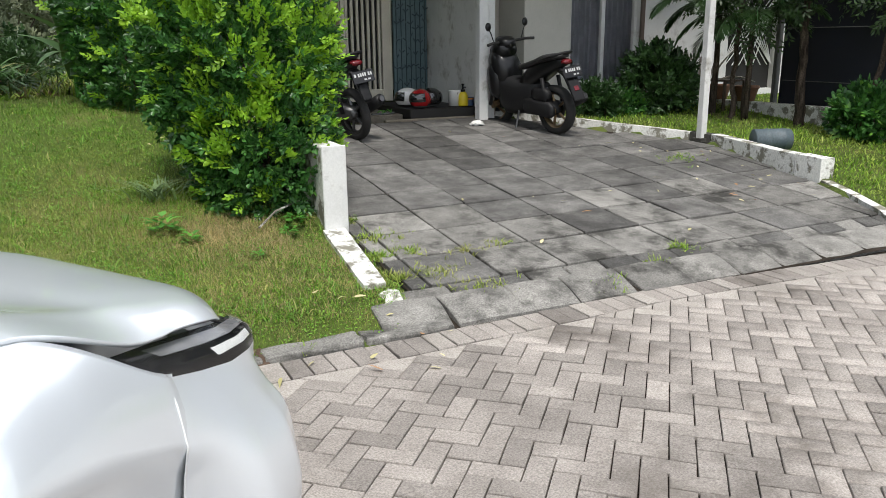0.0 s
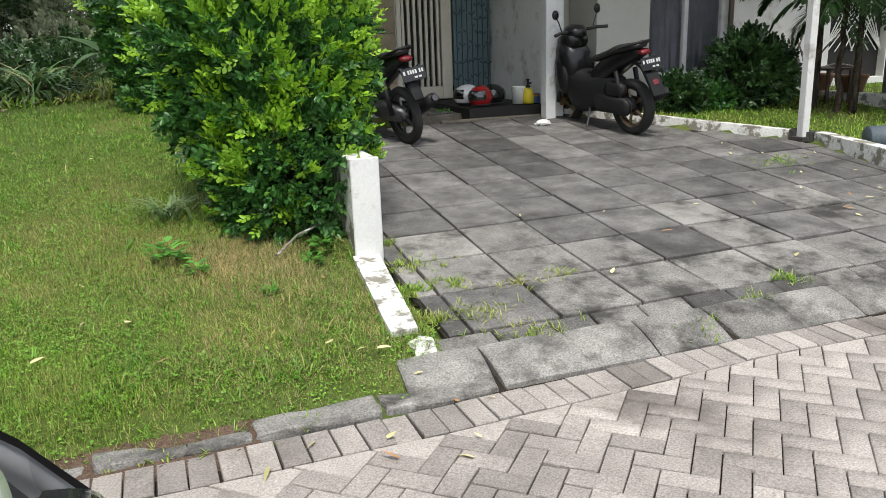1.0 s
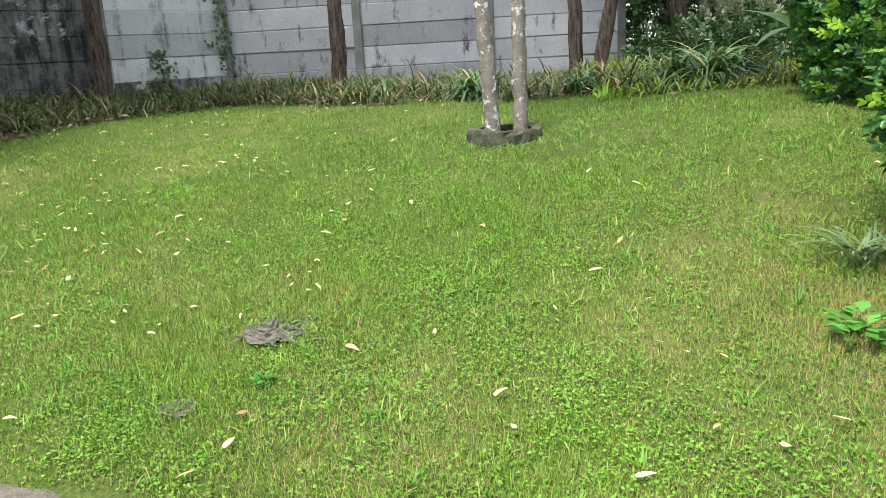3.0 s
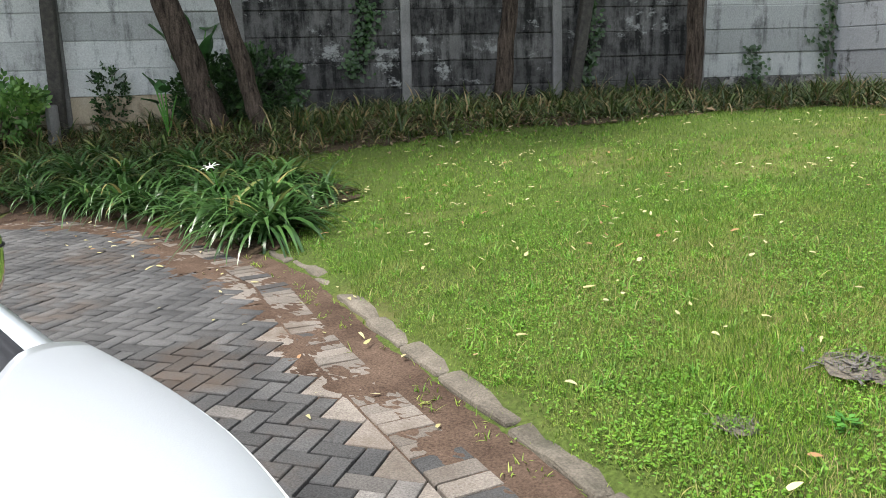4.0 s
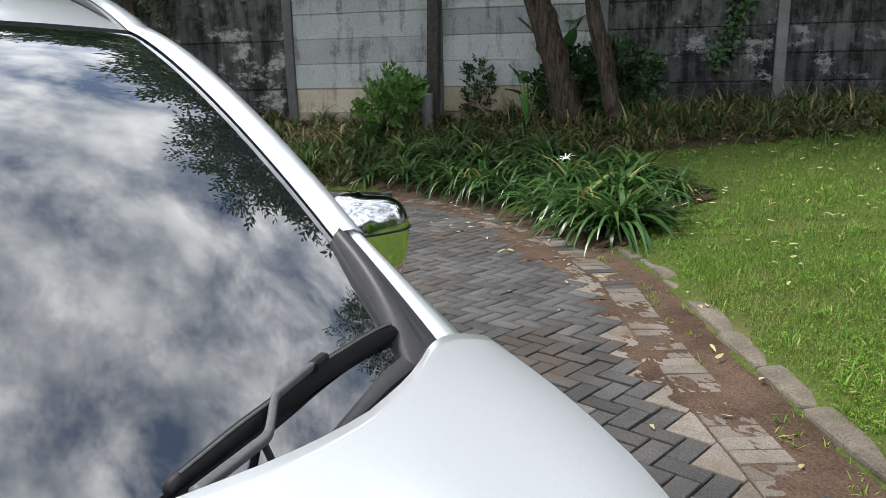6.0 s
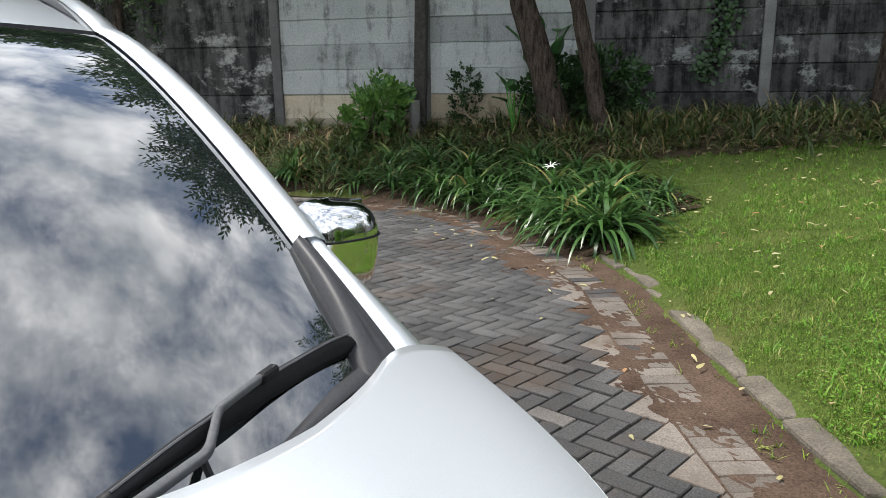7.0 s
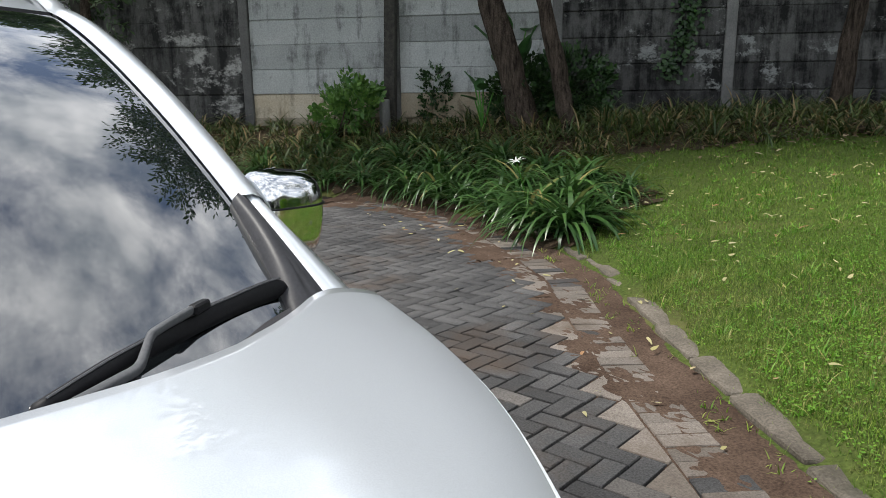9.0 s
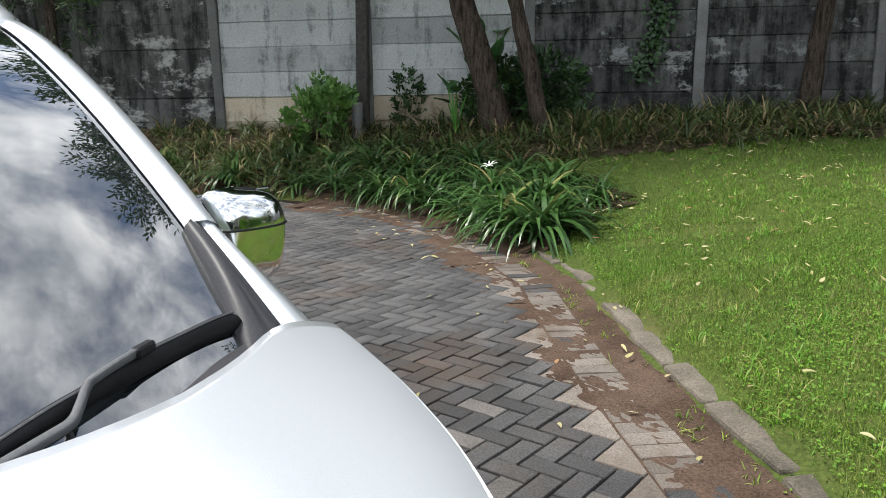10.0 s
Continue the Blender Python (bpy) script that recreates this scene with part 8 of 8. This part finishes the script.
ctr = ORG + cx[:, None] * e1 + cy[:, None] * e2
ok = (ctr[:, 0] > -11.5) & (ctr[:, 0] < 13.5) & (ctr[:, 1] > -2.0) & (ctr[:, 1] < 9.4)
ctr, rot = ctr[ok], rot[ok]
dist = edge_dist(ctr[:, 0], ctr[:, 1])
ok = (dist < -BORDER + 0.12) & (dist > -9.5)
ctr, rot, dist = ctr[ok], rot[ok], dist[ok]
G = 0.0024
hx, hy = BL / 2 - G, BW / 2 - G
ca, sa = np.cos(rot), np.sin(rot)
corner = np.stack([ctr + np.stack([x * ca - y * sa, x * sa + y * ca], 1) for x, y in ((-hx, -hy), (hx, -hy), (hx, hy), (-hx, hy))], 1)
cd = edge_dist(corner[..., 0], corner[..., 1]) + BORDER + 0.004
whole = (cd < 0).all(1)
cut = ~whole & (cd < 0).any(1)

# mitre pieces along the border: each fills the notch between two block corners
def edge_len(x, y):
    """Length along the road's edge of the place nearest to x, y."""
    best, at, run = 1e9, 0.0, 0.0
    for (ax, ay), (bx, by) in zip(EDGE_A[:-1], EDGE_A[1:]):
        dx, dy = bx - ax, by - ay
        ln = math.hypot(dx, dy)
        k = min(max(((x - ax) * dx + (y - ay) * dy) / (ln * ln), 0), 1)
        d = math.hypot(x - ax - k * dx, y - ay - k * dy)
        if d < best:
            best, at = d, run + k * ln
        run += ln
    return at


def hull(pts):
    """Convex outline, counter-clockwise."""
    pts = sorted(map(tuple, pts))
    halves = []
    for seq in (pts, pts[::-1]):
        h = []
        for p in seq:
            while len(h) > 1 and (h[-1][0] - h[-2][0]) * (p[1] - h[-2][1]) - (h[-1][1] - h[-2][1]) * (p[0] - h[-2][0]) <= 1e-7:
                h.pop()
            h.append(p)
        halves += h[:-1]
    return halves


def area_of(poly):
    return 0.5 * abs(sum(poly[k][0] * poly[(k + 1) % len(poly)][1] - poly[(k + 1) % len(poly)][0] * poly[k][1] for k in range(len(poly))))


tips = sorted(edge_len(*corner[i, j]) for i, j in zip(*np.nonzero(whole[:, None] & (cd > -0.05))))
tips = [t for k, t in enumerate(tips) if k == 0 or t - tips[k - 1] > 0.06]
notches = collections.defaultdict(list)
for pts, dd in zip(corner[cut], cd[cut]):
    poly = []
    for k in range(4):
        p, q, a, b = pts[k], pts[(k + 1) % 4], dd[k], dd[(k + 1) % 4]
        if a < 0:
            poly.append(p)
        if (a < 0) != (b < 0):
            poly.append(p + (q - p) * a / (a - b))
    if area_of(poly) > 0.0004:
        notches[int(np.searchsorted(tips, edge_len(*np.mean(poly, axis=0))))].append(poly)
for group in notches.values():
    whole_hull = hull([p for poly in group for p in poly])
    pieces = [whole_hull] if area_of(whole_hull) < 1.35 * sum(area_of(p) for p in group) + 0.003 else [hull(p) for p in group]
    for poly in pieces:
        if area_of(poly) < 0.0012:
            continue
        c_ = np.mean(poly, axis=0)
        bm = bmesh.new()
        prism(bm, [(p[0] - c_[0], p[1] - c_[1]) for p in poly], -0.03, 0.0, 0.004)
        ob = part("border_block", bm, MT["paver_pale" if c_[0] > 2.6 else "paver_brown"], road)
        ob.matrix_basis = pose(c_[0], c_[1], rs.uniform(-0.004, 0.0), rs.uniform(-0.5, 0.5), rs.uniform(-0.5, 0.5), 0)

# whole blocks: the nearest ones singly, the rest joined
bm = bmesh.new()
prism(bm, [(-hx, -hy), (hx, -hy), (hx, hy), (-hx, hy)], -0.035, 0.0, 0.0035)
block_mesh = bpy.data.meshes.new("paving_block")
bm.to_mesh(block_mesh), bm.free()
block_mesh.materials.append(MT["paver"])
bm = bmesh.new()
prism(bm, [(-hx + 0.0025, -hy + 0.0025), (hx - 0.0025, -hy + 0.0025), (hx - 0.0025, hy - 0.0025), (-hx + 0.0025, hy - 0.0025)], -0.035, 0.0, 0.0045)
shaded_mesh = bpy.data.meshes.new("paving_block")
bm.to_mesh(shaded_mesh), bm.free()
shaded_mesh.materials.append(MT["paver_shaded"])
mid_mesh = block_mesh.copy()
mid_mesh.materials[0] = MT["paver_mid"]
ctr, rot = ctr[whole], rot[whole]
order = np.argsort(np.minimum(np.hypot(ctr[:, 0] - 4.0, ctr[:, 1] - 5.7), np.hypot(ctr[:, 0] + 0.1, ctr[:, 1] - 7.3)))
rk_ = np.random.default_rng(33)
dz, rx_, ry_ = rk_.normal(0, 0.0018, len(ctr)), rk_.normal(0, 0.7, len(ctr)), rk_.normal(0, 0.5, len(ctr))
dz = dz + 0.006 * np.sin(ctr[:, 0] * 1.7) * np.sin(ctr[:, 1] * 2.1)
# shade painted by block tone: darkest round the bend, none by the driveway
shade_x = ctr[:, 0] + 0.25 * np.sin(ctr[:, 1] * 1.3) + rk_.normal(0, 0.42, len(ctr))
tone = np.where(shade_x < 1.0, 0, np.where(shade_x < 2.5, 1, 2))
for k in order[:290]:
    ob = new("paving_block", (shaded_mesh, mid_mesh, block_mesh)[tone[k]])
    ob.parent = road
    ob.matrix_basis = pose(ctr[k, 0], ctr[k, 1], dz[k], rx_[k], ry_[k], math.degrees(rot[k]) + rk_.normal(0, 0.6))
for level, tile, label in ((2, block_mesh, "grey herringbone paving blocks further along"), (1, mid_mesh, "herringbone paving blocks with part of the bend's shade in their colour beside the car"), (0, shaded_mesh, "grimy herringbone paving blocks with tree shade in their dark colour round the bend")):
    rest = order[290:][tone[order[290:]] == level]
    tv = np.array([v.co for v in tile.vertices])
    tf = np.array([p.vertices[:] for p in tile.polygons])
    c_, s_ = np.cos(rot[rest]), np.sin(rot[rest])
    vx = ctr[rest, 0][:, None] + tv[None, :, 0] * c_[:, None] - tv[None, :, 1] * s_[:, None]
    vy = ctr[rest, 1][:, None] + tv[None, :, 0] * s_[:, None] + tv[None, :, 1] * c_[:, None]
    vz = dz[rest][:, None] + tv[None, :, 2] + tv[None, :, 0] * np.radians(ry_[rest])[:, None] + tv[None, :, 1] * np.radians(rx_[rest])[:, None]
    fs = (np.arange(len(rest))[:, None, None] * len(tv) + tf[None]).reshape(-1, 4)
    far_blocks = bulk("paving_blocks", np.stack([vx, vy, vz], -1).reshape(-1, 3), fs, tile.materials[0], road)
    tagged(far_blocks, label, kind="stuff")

# soldier course along the edge
bm = bmesh.new()
prism(bm, [(-0.0485, 0.006), (0.0485, 0.006), (0.0485, 0.208), (-0.0485, 0.208)], -0.035, 0.0, 0.005)
edge_mesh = bpy.data.meshes.new("edge_block")
bm.to_mesh(edge_mesh), bm.free()
edge_mesh.materials.append(MT["paver_brown"])
# one edge block in four round the bend takes the shade-dark paver colour
shaded_edge_mesh, pale_edge_mesh, grey_edge_mesh = edge_mesh.copy(), edge_mesh.copy(), edge_mesh.copy()
for tile, kind_ in ((shaded_edge_mesh, "paver_shaded"), (pale_edge_mesh, "paver_pale"), (grey_edge_mesh, "paver")):
    tile.materials[0] = MT[kind_]
s = S0 - 5.6
while s < S0 + 10.6:
    p, d = edge_point(s)
    ob = new("edge_block", rs.choice([grey_edge_mesh, grey_edge_mesh, grey_edge_mesh, pale_edge_mesh] if p[0] > 2.6 else [edge_mesh, edge_mesh, edge_mesh, shaded_edge_mesh]))
    ob.parent = road
    ob.matrix_basis = Matrix(((d[0], -d[1], 0, p[0]), (d[1], d[0], 0, p[1]), (0, 0, 1, rs.uniform(-0.002, 0.004)), (0, 0, 0, 1))) @ pose(0, 0, 0, rs.uniform(-1, 1), rs.uniform(-1, 1), rs.uniform(-1.2, 1.2))
    s += 0.1035

# washed-out soil over the paving at the bend
wash = thing("washed_soil", None, "reddish soil washed over the paving edge", "soil", kind="structure")
bm = bmesh.new()
rows = []
for i in range(361):
    sl = S0 + 0.6 + 10.6 * i / 360
    p, d = edge_point(sl)
    nrm = np.array([-d[1], d[0]])
    row = []
    for j in range(61):
        o = -0.3 + 1.15 * j / 60
        q = p + nrm * o
        wide = float(np.interp(p[0], [-7.0, -4.6, -3.0, -1.6, -0.6, 0.3, 1.2, 3.0], [0.75, 0.68, 0.6, 0.66, 0.5, 0.3, 0.1, 0.04]))
        pt = Vector((q[0], q[1], 0))
        lift = 0.008 * noise.noise(pt * 2.2) + 0.007 * noise.noise(pt * 8) + 0.006 * noise.noise(pt * 35)
        z = 0.0 + lift - 0.016 * max(0, (o - wide * 0.55) / (wide * 0.45 + 0.05)) ** 1.2 - 0.03 * max(0, 0.02 - o)
        if o < 0:
            z = gz(q[0], q[1]) + 0.01 + 0.5 * lift + 0.25 * min(0, o + 0.14)
        row.append((q[0], q[1], max(z, -0.034)))
    rows.append(row)
sheet(bm, rows)
bmesh.ops.recalc_face_normals(bm, faces=bm.faces)
part("soil_film", bm, MT["dirt"], wash, smooth_shade=True)
